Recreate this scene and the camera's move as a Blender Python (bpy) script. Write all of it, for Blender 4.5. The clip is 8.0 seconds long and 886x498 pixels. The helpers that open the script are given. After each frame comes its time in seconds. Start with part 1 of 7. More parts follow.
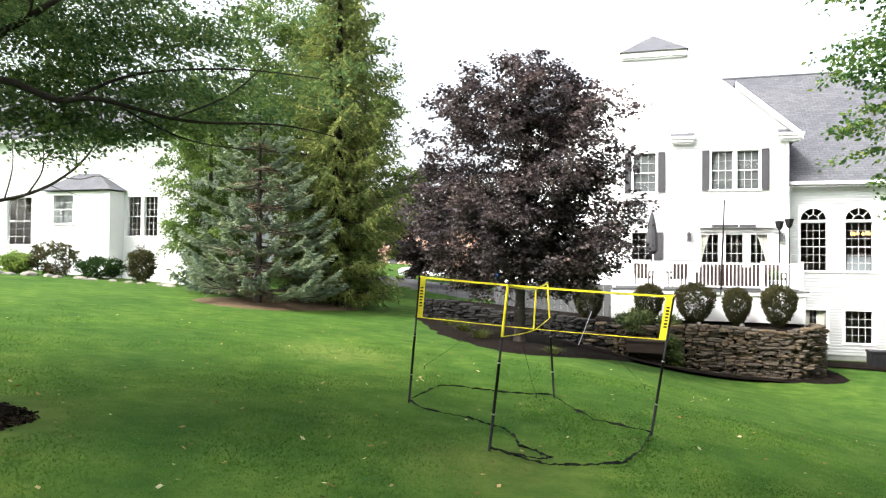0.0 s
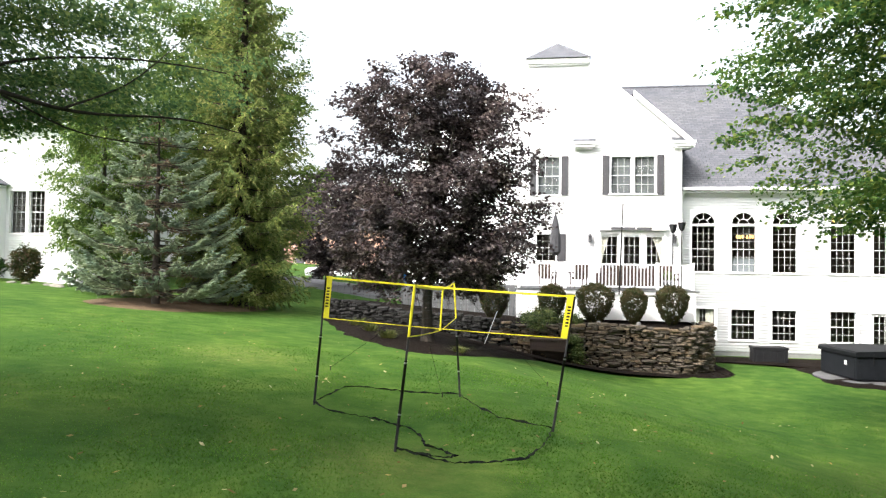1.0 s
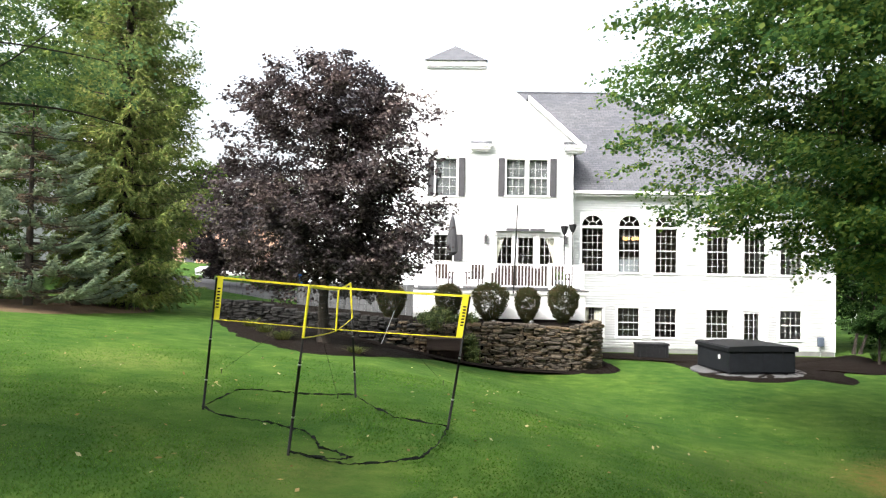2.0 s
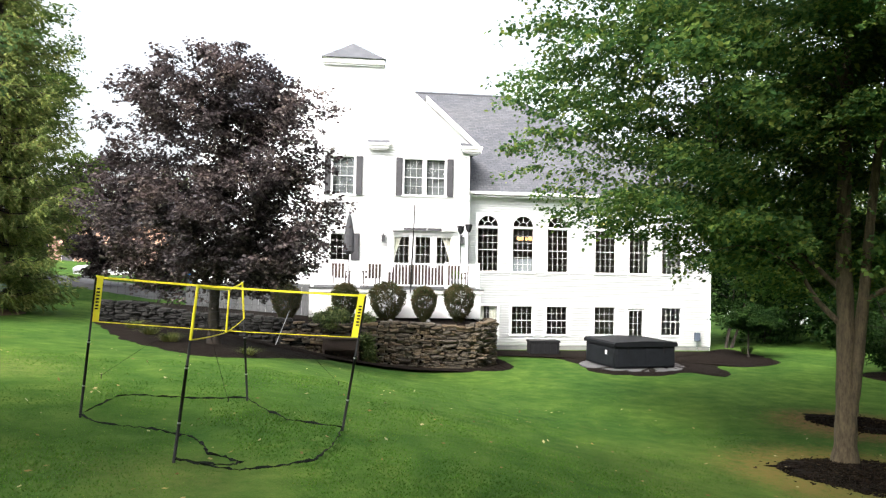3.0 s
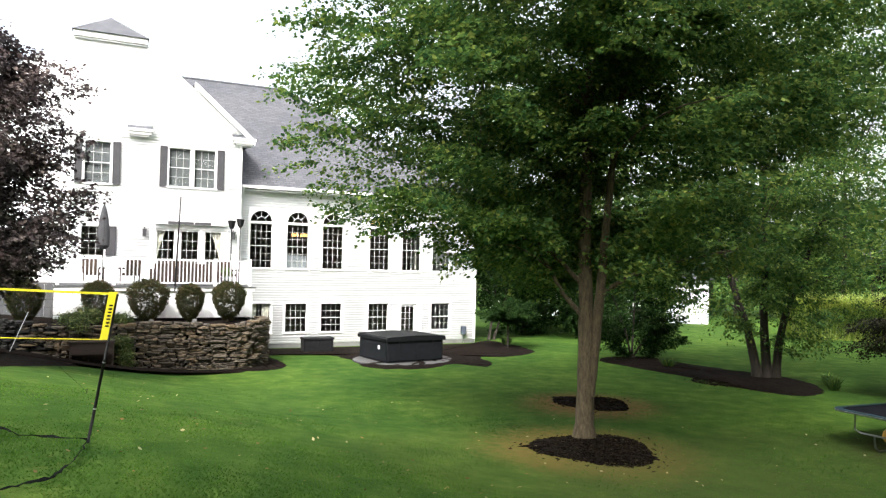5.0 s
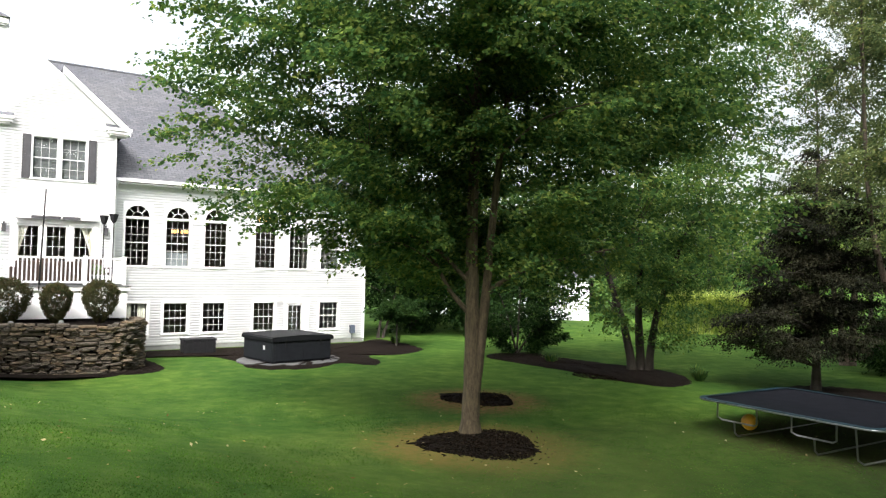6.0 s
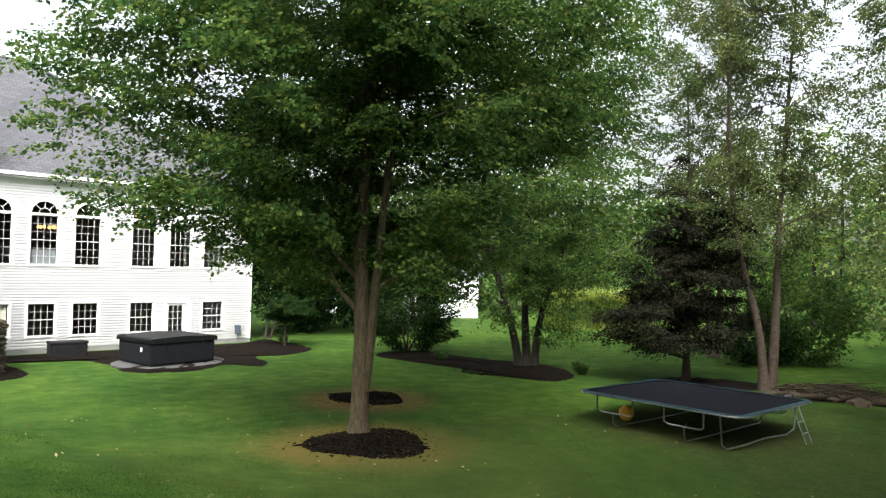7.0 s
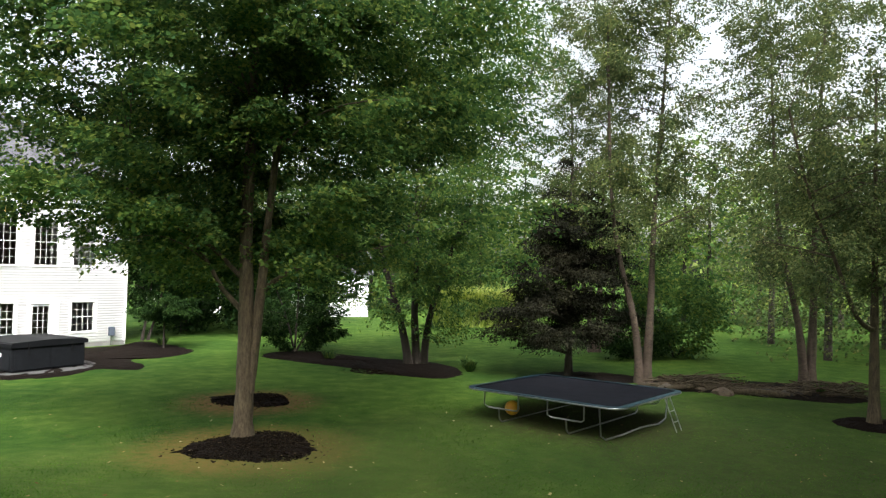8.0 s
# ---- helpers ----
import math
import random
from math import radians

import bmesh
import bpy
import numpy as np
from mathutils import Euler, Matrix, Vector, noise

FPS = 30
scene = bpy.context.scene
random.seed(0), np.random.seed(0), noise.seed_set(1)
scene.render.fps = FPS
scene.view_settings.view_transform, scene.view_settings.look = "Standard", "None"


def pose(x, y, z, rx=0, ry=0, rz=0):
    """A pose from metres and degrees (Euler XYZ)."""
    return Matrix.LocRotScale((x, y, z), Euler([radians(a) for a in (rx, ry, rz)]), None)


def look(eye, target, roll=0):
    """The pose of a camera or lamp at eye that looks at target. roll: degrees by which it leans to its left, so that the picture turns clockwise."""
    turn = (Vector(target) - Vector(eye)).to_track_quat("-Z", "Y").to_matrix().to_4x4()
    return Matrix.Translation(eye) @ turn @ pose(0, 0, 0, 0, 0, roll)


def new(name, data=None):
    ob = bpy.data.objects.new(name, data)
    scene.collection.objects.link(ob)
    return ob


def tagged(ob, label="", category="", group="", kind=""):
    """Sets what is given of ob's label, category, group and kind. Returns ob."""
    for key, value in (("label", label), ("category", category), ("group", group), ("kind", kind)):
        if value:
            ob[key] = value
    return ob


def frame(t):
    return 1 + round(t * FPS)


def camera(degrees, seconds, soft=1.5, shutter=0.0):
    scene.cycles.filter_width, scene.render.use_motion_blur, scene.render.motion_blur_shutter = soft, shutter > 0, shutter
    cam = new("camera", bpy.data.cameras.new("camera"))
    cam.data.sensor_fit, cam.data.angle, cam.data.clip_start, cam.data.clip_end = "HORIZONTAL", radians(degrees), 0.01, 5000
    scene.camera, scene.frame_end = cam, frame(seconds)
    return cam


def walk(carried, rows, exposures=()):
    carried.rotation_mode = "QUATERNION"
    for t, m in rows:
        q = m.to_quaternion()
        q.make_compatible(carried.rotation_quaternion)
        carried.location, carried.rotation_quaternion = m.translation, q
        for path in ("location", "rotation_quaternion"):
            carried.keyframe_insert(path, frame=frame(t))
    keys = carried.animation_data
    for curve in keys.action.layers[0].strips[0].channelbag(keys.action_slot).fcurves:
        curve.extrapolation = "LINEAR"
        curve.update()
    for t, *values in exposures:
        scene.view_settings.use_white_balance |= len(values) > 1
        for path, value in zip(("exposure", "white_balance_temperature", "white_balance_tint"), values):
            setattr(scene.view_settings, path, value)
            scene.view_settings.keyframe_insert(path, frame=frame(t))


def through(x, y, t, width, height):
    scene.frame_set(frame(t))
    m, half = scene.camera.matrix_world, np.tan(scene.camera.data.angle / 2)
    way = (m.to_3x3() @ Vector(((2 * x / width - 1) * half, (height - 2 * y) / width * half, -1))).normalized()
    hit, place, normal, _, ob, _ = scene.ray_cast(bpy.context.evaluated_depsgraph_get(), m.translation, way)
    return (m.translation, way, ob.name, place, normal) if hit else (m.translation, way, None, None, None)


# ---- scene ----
cam = camera(64.02, 8.0, soft=1.25)
# seconds, x, y, z, yaw, pitch, roll
PATH = [
    (0.0, -0.139, -0.009, 2.254, 16.94, 1.16, -0.66),
    (0.5, -0.136, -0.007, 2.255, 13.60, 1.20, -0.76),
    (1.0, -0.126, -0.005, 2.256, 9.53, 1.27, -0.86),
    (2.5, -0.095, -0.005, 2.265, -2.78, 1.42, -1.07),
    (3.0, -0.081, -0.006, 2.267, -6.95, 1.46, -1.10),
    (3.5, -0.062, -0.010, 2.267, -11.33, 1.50, -1.16),
    (4.0, -0.042, -0.015, 2.265, -15.86, 1.51, -1.18),
    (4.5, -0.016, -0.014, 2.260, -20.36, 1.55, -1.18),
    (6.0, 0.085, 0.003, 2.238, -33.68, 1.67, -1.26),
    (6.5, 0.117, 0.009, 2.233, -38.03, 1.71, -1.26),
    (7.0, 0.149, 0.015, 2.228, -42.43, 1.75, -1.28),
    (7.5, 0.180, 0.024, 2.224, -46.83, 1.79, -1.30),
    (8.0, 0.212, 0.034, 2.221, -51.25, 1.83, -1.27),
]
walk(cam, [(t, pose(x, y, z, 90 + p, r, w)) for t, x, y, z, w, p, r in PATH], exposures=((0.0, -0.18), (3.0, -0.29), (5.0, -0.38), (7.0, -0.48), (8.0, -0.45)))

# ---- daylight ----
SUN_TURN, SUN_HEIGHT = radians(219), radians(46)
world = bpy.data.worlds.new("world")
scene.world = world
world.use_nodes = True
wt = world.node_tree
sky = wt.nodes.new("ShaderNodeTexSky")
sky.sky_type, sky.sun_disc = "NISHITA", False
sky.sun_elevation, sky.sun_rotation = SUN_HEIGHT, SUN_TURN
sky.dust_density, sky.air_density, sky.ozone_density = 8.0, 1.0, 1.0
wt.nodes["Background"].inputs["Strength"].default_value = 0.15
haze = wt.nodes.new("ShaderNodeHueSaturation")
haze.inputs["Saturation"].default_value, haze.inputs["Value"].default_value = 0.30, 4.8
wt.links.new(sky.outputs["Color"], haze.inputs["Color"])
wt.links.new(haze.outputs["Color"], wt.nodes["Background"].inputs["Color"])
sun_data = bpy.data.lights.new("sun", "SUN")
sun_data.energy, sun_data.angle, sun_data.color = 3.4, radians(10), (1.0, 0.965, 0.90)
sun = new("sun", sun_data)
sun_way = Vector((math.sin(SUN_TURN) * math.cos(SUN_HEIGHT), math.cos(SUN_TURN) * math.cos(SUN_HEIGHT), math.sin(SUN_HEIGHT)))
sun.matrix_world = look(sun_way * 60, (0, 0, 0))

# ---- materials ----


def nodes_of(name, rough=0.7, metal=0.0, spec=0.4):
    m = bpy.data.materials.new(name)
    m.use_nodes = True
    nt = m.node_tree
    b = nt.nodes["Principled BSDF"]
    b.inputs["Roughness"].default_value = rough
    b.inputs["Metallic"].default_value = metal
    b.inputs["Specular IOR Level"].default_value = spec
    return m, nt, b


def noise_node(nt, scale, detail=4.0, rough=0.6, space="Object", stretch=(1, 1, 1)):
    co = nt.nodes.new("ShaderNodeTexCoord")
    mp = nt.nodes.new("ShaderNodeMapping")
    mp.inputs["Scale"].default_value = stretch
    nt.links.new(co.outputs[space], mp.inputs["Vector"])
    n = nt.nodes.new("ShaderNodeTexNoise")
    n.inputs["Scale"].default_value, n.inputs["Detail"].default_value, n.inputs["Roughness"].default_value = scale, detail, rough
    nt.links.new(mp.outputs["Vector"], n.inputs["Vector"])
    return n.outputs["Fac"]


def ramp_node(nt, fac, stops):
    r = nt.nodes.new("ShaderNodeValToRGB")
    e = r.color_ramp.elements
    while len(e) < len(stops):
        e.new(0.5)
    for k, (at, c) in enumerate(stops):
        e[k].position, e[k].color = at, (*c, 1)
    nt.links.new(fac, r.inputs["Fac"])
    return r.outputs["Color"]


def mix_node(nt, a, b, fac, kind="MIX"):
    m = nt.nodes.new("ShaderNodeMix")
    m.data_type, m.blend_type = "RGBA", kind
    for value, key in ((fac, 0), (a, 6), (b, 7)):
        if hasattr(value, "links"):
            nt.links.new(value, m.inputs[key])
        else:
            m.inputs[key].default_value = value if key == 0 else (*value, 1)
    return m.outputs[2]


def bump_node(nt, b, height, strength, dist):
    n = nt.nodes.new("ShaderNodeBump")
    n.inputs["Strength"].default_value, n.inputs["Distance"].default_value = strength, dist
    nt.links.new(height, n.inputs["Height"])
    nt.links.new(n.outputs["Normal"], b.inputs["Normal"])


def paint(name, a, c, scale=6.0, rough=0.6, metal=0.0, spec=0.4, bump=0.15, dist=0.01, stretch=(1, 1, 1), fine=60.0, tint=0.0):
    """Two tones mixed by a broad noise and a fine one, with fine relief; tint varies it from piece to piece."""
    m, nt, b = nodes_of(name, rough, metal, spec)
    broad = noise_node(nt, scale, 5.0, 0.65, "Object", stretch)
    grain = noise_node(nt, fine, 3.0, 0.7, "Object", stretch)
    mixed = nt.nodes.new("ShaderNodeMath")
    mixed.operation = "MULTIPLY_ADD"
    mixed.inputs[1].default_value = 0.35
    nt.links.new(grain, mixed.inputs[0])
    off = nt.nodes.new("ShaderNodeMath")
    off.operation = "MULTIPLY"
    off.inputs[1].default_value = 0.65
    nt.links.new(broad, off.inputs[0])
    nt.links.new(off.outputs[0], mixed.inputs[2])
    col = ramp_node(nt, mixed.outputs[0], [(0.32, a), (0.68, c)])
    if tint:
        info = nt.nodes.new("ShaderNodeObjectInfo")
        col = mix_node(nt, col, ramp_node(nt, info.outputs["Random"], [(0.0, (0.42, 0.42, 0.44)), (0.35, (0.75, 0.76, 0.78)), (0.7, (1.0, 0.90, 0.76)), (1.0, (1.15, 0.95, 0.68))]), tint, "MULTIPLY")
    nt.links.new(col, b.inputs["Base Color"])
    bump_node(nt, b, mixed.outputs[0], bump, dist)
    return m


def leaf_paint(name, stops, through=0.45, rough=0.7, spec=0.06, gain=1.5, clump=0.9):
    """Leaves: colour from leaf to leaf, light that comes through them."""
    m, nt, b = nodes_of(name, rough, 0.0, spec)
    geo = nt.nodes.new("ShaderNodeNewGeometry")
    col = ramp_node(nt, geo.outputs["Random Per Island"], [(at, tuple(gain * q for q in c)) for at, c in stops])
    broad = noise_node(nt, clump, 3.0)
    col = mix_node(nt, col, ramp_node(nt, broad, [(0.34, (0.58, 0.66, 0.66)), (0.66, (1.22, 1.14, 0.92))]), 0.9, "MULTIPLY")
    nt.links.new(col, b.inputs["Base Color"])
    tr = nt.nodes.new("ShaderNodeBsdfTranslucent")
    nt.links.new(col, tr.inputs["Color"])
    mx = nt.nodes.new("ShaderNodeMixShader")
    mx.inputs["Fac"].default_value = through
    nt.links.new(b.outputs[0], mx.inputs[1])
    nt.links.new(tr.outputs[0], mx.inputs[2])
    nt.links.new(mx.outputs[0], nt.nodes["Material Output"].inputs["Surface"])
    return m


def glass_paint(name, tint=(0.9, 0.95, 0.95)):
    m, nt, b = nodes_of(name, 0.03, 0.0, 0.5)
    b.inputs["Base Color"].default_value = (*tint, 1)
    b.inputs["Transmission Weight"].default_value = 1.0
    b.inputs["IOR"].default_value = 1.45
    return m


def glow_paint(name, colour, strength):
    m, nt, b = nodes_of(name)
    b.inputs["Base Color"].default_value = (*colour, 1)
    b.inputs["Emission Color"].default_value = (*colour, 1)
    b.inputs["Emission Strength"].default_value = strength
    return m


WHITE = paint("white_vinyl", (0.80, 0.815, 0.835), (0.85, 0.86, 0.87), 1.5, 0.5, bump=0.05)
TRIM = paint("white_trim_paint", (0.78, 0.785, 0.785), (0.84, 0.84, 0.84), 3.0, 0.45, bump=0.05)
GRILLE = paint("off_white_window_grille", (0.60, 0.60, 0.59), (0.68, 0.68, 0.67), 3.0, 0.5, bump=0.05)
SHINGLE = paint("grey_asphalt_shingle", (0.075, 0.078, 0.088), (0.115, 0.118, 0.13), 2.0, 0.95, bump=0.6, fine=25.0, spec=0.1)
SHUTTER = paint("grey_shutter_paint", (0.042, 0.041, 0.046), (0.060, 0.058, 0.064), 5.0, 0.5)
CONCRETE = paint("concrete", (0.13, 0.13, 0.13), (0.21, 0.21, 0.205), 2.0, 0.9, bump=0.3)
STONE = paint("fieldstone", (0.032, 0.027, 0.021), (0.150, 0.124, 0.092), 3.5, 0.92, bump=0.7, dist=0.03, fine=22.0, tint=0.75)
# darker copy of the fieldstone: maple shade put into the colour
STONE_DARK = paint("dark_and_shaded_stone", (0.006, 0.006, 0.006), (0.021, 0.020, 0.019), 3.5, 0.92, bump=0.7, dist=0.03, fine=22.0, tint=0.6)
MULCH = paint("dark_bark_mulch", (0.0038, 0.0029, 0.0025), (0.016, 0.0118, 0.0094), 9.0, 0.95, bump=1.0, dist=0.05, fine=45.0, spec=0.04)
ASPHALT = paint("asphalt", (0.05, 0.05, 0.053), (0.085, 0.085, 0.09), 3.0, 0.9, bump=0.3)
BARK = paint("grey_brown_bark", (0.018, 0.013, 0.007), (0.115, 0.090, 0.054), 7.0, 0.95, bump=1.0, dist=0.04, stretch=(2.5, 2.5, 0.6), fine=26.0)
BARK_DARK = paint("dark_bark", (0.012, 0.010, 0.008), (0.045, 0.036, 0.028), 6.0, 0.95, bump=1.0, dist=0.03, stretch=(2.5, 2.5, 0.6), fine=26.0)
BARK_PALE = paint("peeling_birch_bark", (0.028, 0.020, 0.015), (0.105, 0.078, 0.058), 5.0, 0.9, bump=0.9, dist=0.03, stretch=(1.2, 1.2, 2.0), fine=20.0)
TUB_SIDE = paint("charcoal_tub_panel", (0.007, 0.008, 0.010), (0.013, 0.0145, 0.018), 4.0, 0.6, spec=0.15)
TUB_COVER = paint("dark_grey_vinyl_cover", (0.0045, 0.005, 0.006), (0.009, 0.010, 0.012), 2.5, 0.6, spec=0.15)
YELLOW = paint("yellow_webbing", (0.66, 0.58, 0.015), (0.76, 0.68, 0.03), 20.0, 0.6)
BLACK = paint("black_powder_coat", (0.005, 0.005, 0.0055), (0.011, 0.011, 0.012), 8.0, 0.6, spec=0.2)
ROPE = paint("dark_green_strap", (0.0035, 0.0045, 0.004), (0.008, 0.010, 0.009), 12.0, 0.9, spec=0.08)
STEEL = paint("galvanised_steel", (0.26, 0.27, 0.28), (0.42, 0.43, 0.44), 9.0, 0.38, metal=0.9, bump=0.1)
GLASS = glass_paint("window_glass")
# the rooms' dimness is put into this plaster's colour
INSIDE = paint("darkened_room_plaster", (0.10, 0.085, 0.07), (0.15, 0.13, 0.11), 1.0, 0.9)
CURTAIN = paint("cream_curtain", (0.62, 0.58, 0.48), (0.74, 0.70, 0.60), 3.0, 0.9, stretch=(6, 6, 0.4))
CHAR = paint("charcoal_plastic", (0.006, 0.006, 0.007), (0.017, 0.017, 0.019), 6.0, 0.55, spec=0.2)
AMBER = glow_paint("amber_lamp_glass", (1.0, 0.55, 0.18), 3.0)

LEAF_PURPLE = leaf_paint("purple_maple_leaf", [(0.0, (0.024, 0.017, 0.020)), (0.5, (0.042, 0.033, 0.039)), (0.85, (0.070, 0.057, 0.064)), (1.0, (0.130, 0.110, 0.114))], 0.45, 0.55, 0.15, 1.8)
LEAF_GREEN = leaf_paint("maple_leaf_green", [(0.0, (0.022, 0.058, 0.022)), (0.5, (0.050, 0.094, 0.028)), (0.85, (0.086, 0.130, 0.032)), (1.0, (0.135, 0.160, 0.044))], 0.6, gain=1.8)
LEAF_LIGHT = leaf_paint("light_green_leaf", [(0.0, (0.07, 0.10, 0.03)), (0.5, (0.11, 0.17, 0.045)), (0.85, (0.16, 0.225, 0.06)), (1.0, (0.23, 0.28, 0.10))], 0.55, gain=1.75)
LEAF_LEAN = leaf_paint("mid_green_leaf", [(0.0, (0.040, 0.072, 0.022)), (0.5, (0.075, 0.120, 0.034)), (0.85, (0.115, 0.165, 0.045)), (1.0, (0.17, 0.21, 0.07))], 0.5, gain=1.5)
LEAF_DARK = leaf_paint("dark_green_leaf", [(0.0, (0.012, 0.035, 0.010)), (0.5, (0.026, 0.062, 0.016)), (0.9, (0.045, 0.095, 0.024)), (1.0, (0.08, 0.13, 0.035))], 0.35, gain=0.75)
LEAF_GREY = leaf_paint("birch_leaf", [(0.0, (0.042, 0.068, 0.028)), (0.5, (0.078, 0.105, 0.044)), (0.9, (0.120, 0.145, 0.062)), (1.0, (0.19, 0.19, 0.08))], 0.5, gain=1.4)
NEEDLE_BLUE = leaf_paint("blue_spruce_needles", [(0.0, (0.095, 0.115, 0.078)), (0.5, (0.140, 0.176, 0.130)), (1.0, (0.195, 0.240, 0.185))], 0.36, gain=1.9, clump=1.4)
NEEDLE_GREEN = leaf_paint("spruce_needles", [(0.0, (0.060, 0.082, 0.028)), (0.5, (0.095, 0.124, 0.040)), (0.85, (0.140, 0.165, 0.054)), (1.0, (0.18, 0.17, 0.075))], 0.30, gain=1.9)
DEAD_TWIG = paint("dead_brown_twig", (0.10, 0.07, 0.042), (0.20, 0.145, 0.095), 4.0, 0.95)
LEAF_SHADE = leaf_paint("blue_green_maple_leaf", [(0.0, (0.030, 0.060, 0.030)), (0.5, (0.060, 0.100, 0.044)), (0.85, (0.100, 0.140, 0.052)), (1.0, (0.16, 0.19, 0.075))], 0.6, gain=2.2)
NEEDLE_DARK = leaf_paint("dark_spruce_needles", [(0.0, (0.014, 0.015, 0.010)), (0.5, (0.028, 0.030, 0.020)), (0.85, (0.046, 0.048, 0.032)), (1.0, (0.07, 0.064, 0.046))], 0.15, gain=0.6)
LEAF_BOX = leaf_paint("boxwood_leaf", [(0.0, (0.022, 0.036, 0.013)), (0.45, (0.044, 0.062, 0.022)), (0.65, (0.075, 0.068, 0.034)), (1.0, (0.13, 0.072, 0.055))], 0.3, gain=1.05, clump=1.6)
GRASS_TALL = leaf_paint("ornamental_grass_blade", [(0.0, (0.14, 0.20, 0.04)), (0.5, (0.26, 0.33, 0.07)), (1.0, (0.42, 0.46, 0.18))], 0.4, gain=1.35)
GRASS_BED = leaf_paint("bed_grass_blade", [(0.0, (0.05, 0.07, 0.02)), (0.5, (0.09, 0.11, 0.035)), (1.0, (0.17, 0.17, 0.07))], 0.3, gain=1.0)
BLADE = leaf_paint("lawn_blade", [(0.0, (0.046, 0.105, 0.018)), (0.5, (0.056, 0.125, 0.022)), (0.9, (0.076, 0.150, 0.030)), (1.0, (0.13, 0.155, 0.05))], 0.6, gain=1.25, spec=0.03)

# ---- building tools ----


def part(name, bm, material, parent=None, label="", smooth=False):
    """Links a bmesh as one mesh object under a thing or a part."""
    me = bpy.data.meshes.new(name)
    bm.to_mesh(me)
    bm.free()
    me.materials.append(material)
    if smooth:
        me.polygons.foreach_set("use_smooth", [True] * len(me.polygons))
    ob = new(name, me)
    ob.parent = parent
    return tagged(ob, label)


def raw_part(name, verts, faces, material, parent=None, label="", smooth=False):
    me = bpy.data.meshes.new(name)
    verts = np.asarray(verts, dtype=np.float32)
    faces = np.asarray(faces, dtype=np.int32)
    n, k = faces.shape
    me.vertices.add(len(verts))
    me.vertices.foreach_set("co", verts.ravel())
    me.loops.add(n * k)
    me.loops.foreach_set("vertex_index", faces.ravel())
    me.polygons.add(n)
    me.polygons.foreach_set("loop_start", np.arange(0, n * k, k, dtype=np.int32))
    me.update(calc_edges=True)
    me.materials.append(material)
    if smooth:
        me.polygons.foreach_set("use_smooth", [True] * n)
    ob = new(name, me)
    ob.parent = parent
    return tagged(ob, label)


def thing(name, place, label, category, group="", kind="", turn=0):
    ob = new(name)
    ob.matrix_world = pose(*place, 0, 0, turn)
    bpy.context.view_layer.update()
    return tagged(ob, label, category, group, kind)


def box(bm, x0, x1, y0, y1, z0, z1, m=None, bevel=0.0):
    r = bmesh.ops.create_cube(bm, size=1.0, matrix=Matrix.LocRotScale(((x0 + x1) / 2, (y0 + y1) / 2, (z0 + z1) / 2), None, (abs(x1 - x0), abs(y1 - y0), abs(z1 - z0))))
    vs = r["verts"]
    if bevel:
        es = list({e for v in vs for e in v.link_edges})
        out = bmesh.ops.bevel(bm, geom=es, offset=bevel, segments=2, affect="EDGES", profile=0.6)
        vs = list({v for f in out["faces"] for v in f.verts} | {v for v in vs if v.is_valid})
    if m is not None:
        bmesh.ops.transform(bm, matrix=m, verts=vs)
    return vs


def boxes(rows, m=None, bevel=0.0):
    bm = bmesh.new()
    for r in rows:
        box(bm, *r, m=m, bevel=bevel)
    return bm


def tube(bm, pts, radii, sides=8, cap=True):
    """A tapered tube along the points."""
    pts = [Vector(p) for p in pts]
    rings, ref = [], Vector((0.31, 0.17, 0.93))
    for k, p in enumerate(pts):
        d = (pts[min(k + 1, len(pts) - 1)] - pts[max(k - 1, 0)])
        d = d.normalized() if d.length > 1e-9 else Vector((0, 0, 1))
        a = d.cross(ref)
        a = a.normalized() if a.length > 1e-3 else d.cross(Vector((1, 0, 0))).normalized()
        b = d.cross(a)
        r = radii[k] if hasattr(radii, "__len__") else radii
        rings.append([bm.verts.new(p + (a * math.cos(q) + b * math.sin(q)) * r) for q in (2 * math.pi * i / sides for i in range(sides))])
    for r0, r1 in zip(rings, rings[1:]):
        for i in range(sides):
            bm.faces.new((r0[i], r0[(i + 1) % sides], r1[(i + 1) % sides], r1[i]))
    if cap:
        bm.faces.new(rings[0])
        bm.faces.new(rings[-1][::-1])


def tubes(rows, sides=8):
    bm = bmesh.new()
    for pts, radii in rows:
        tube(bm, pts, radii, sides)
    return bm


def bent(p0, p1, rise=0.0, n=6, sway=0.0, rng=random):
    """Points of a curved limb from p0 to p1."""
    p0, p1 = Vector(p0), Vector(p1)
    side = Vector((rng.uniform(-1, 1), rng.uniform(-1, 1), rng.uniform(-0.4, 0.4))) * sway
    return [p0.lerp(p1, k / n) + (Vector((0, 0, rise)) + side) * math.sin(math.pi * k / n) for k in range(n + 1)]


def lathe(bm, profile, sides=16, centre=(0, 0, 0)):
    rings = [[bm.verts.new((centre[0] + r * math.cos(2 * math.pi * i / sides), centre[1] + r * math.sin(2 * math.pi * i / sides), centre[2] + z)) for i in range(sides)] for r, z in profile]
    for a, b in zip(rings, rings[1:]):
        for i in range(sides):
            bm.faces.new((a[i], a[(i + 1) % sides], b[(i + 1) % sides], b[i]))
    bm.faces.new(rings[0][::-1])
    bm.faces.new(rings[-1])


def smooth_step(a, b, x):
    t = np.clip((x - a) / (b - a), 0, 1)
    return t * t * (3 - 2 * t)


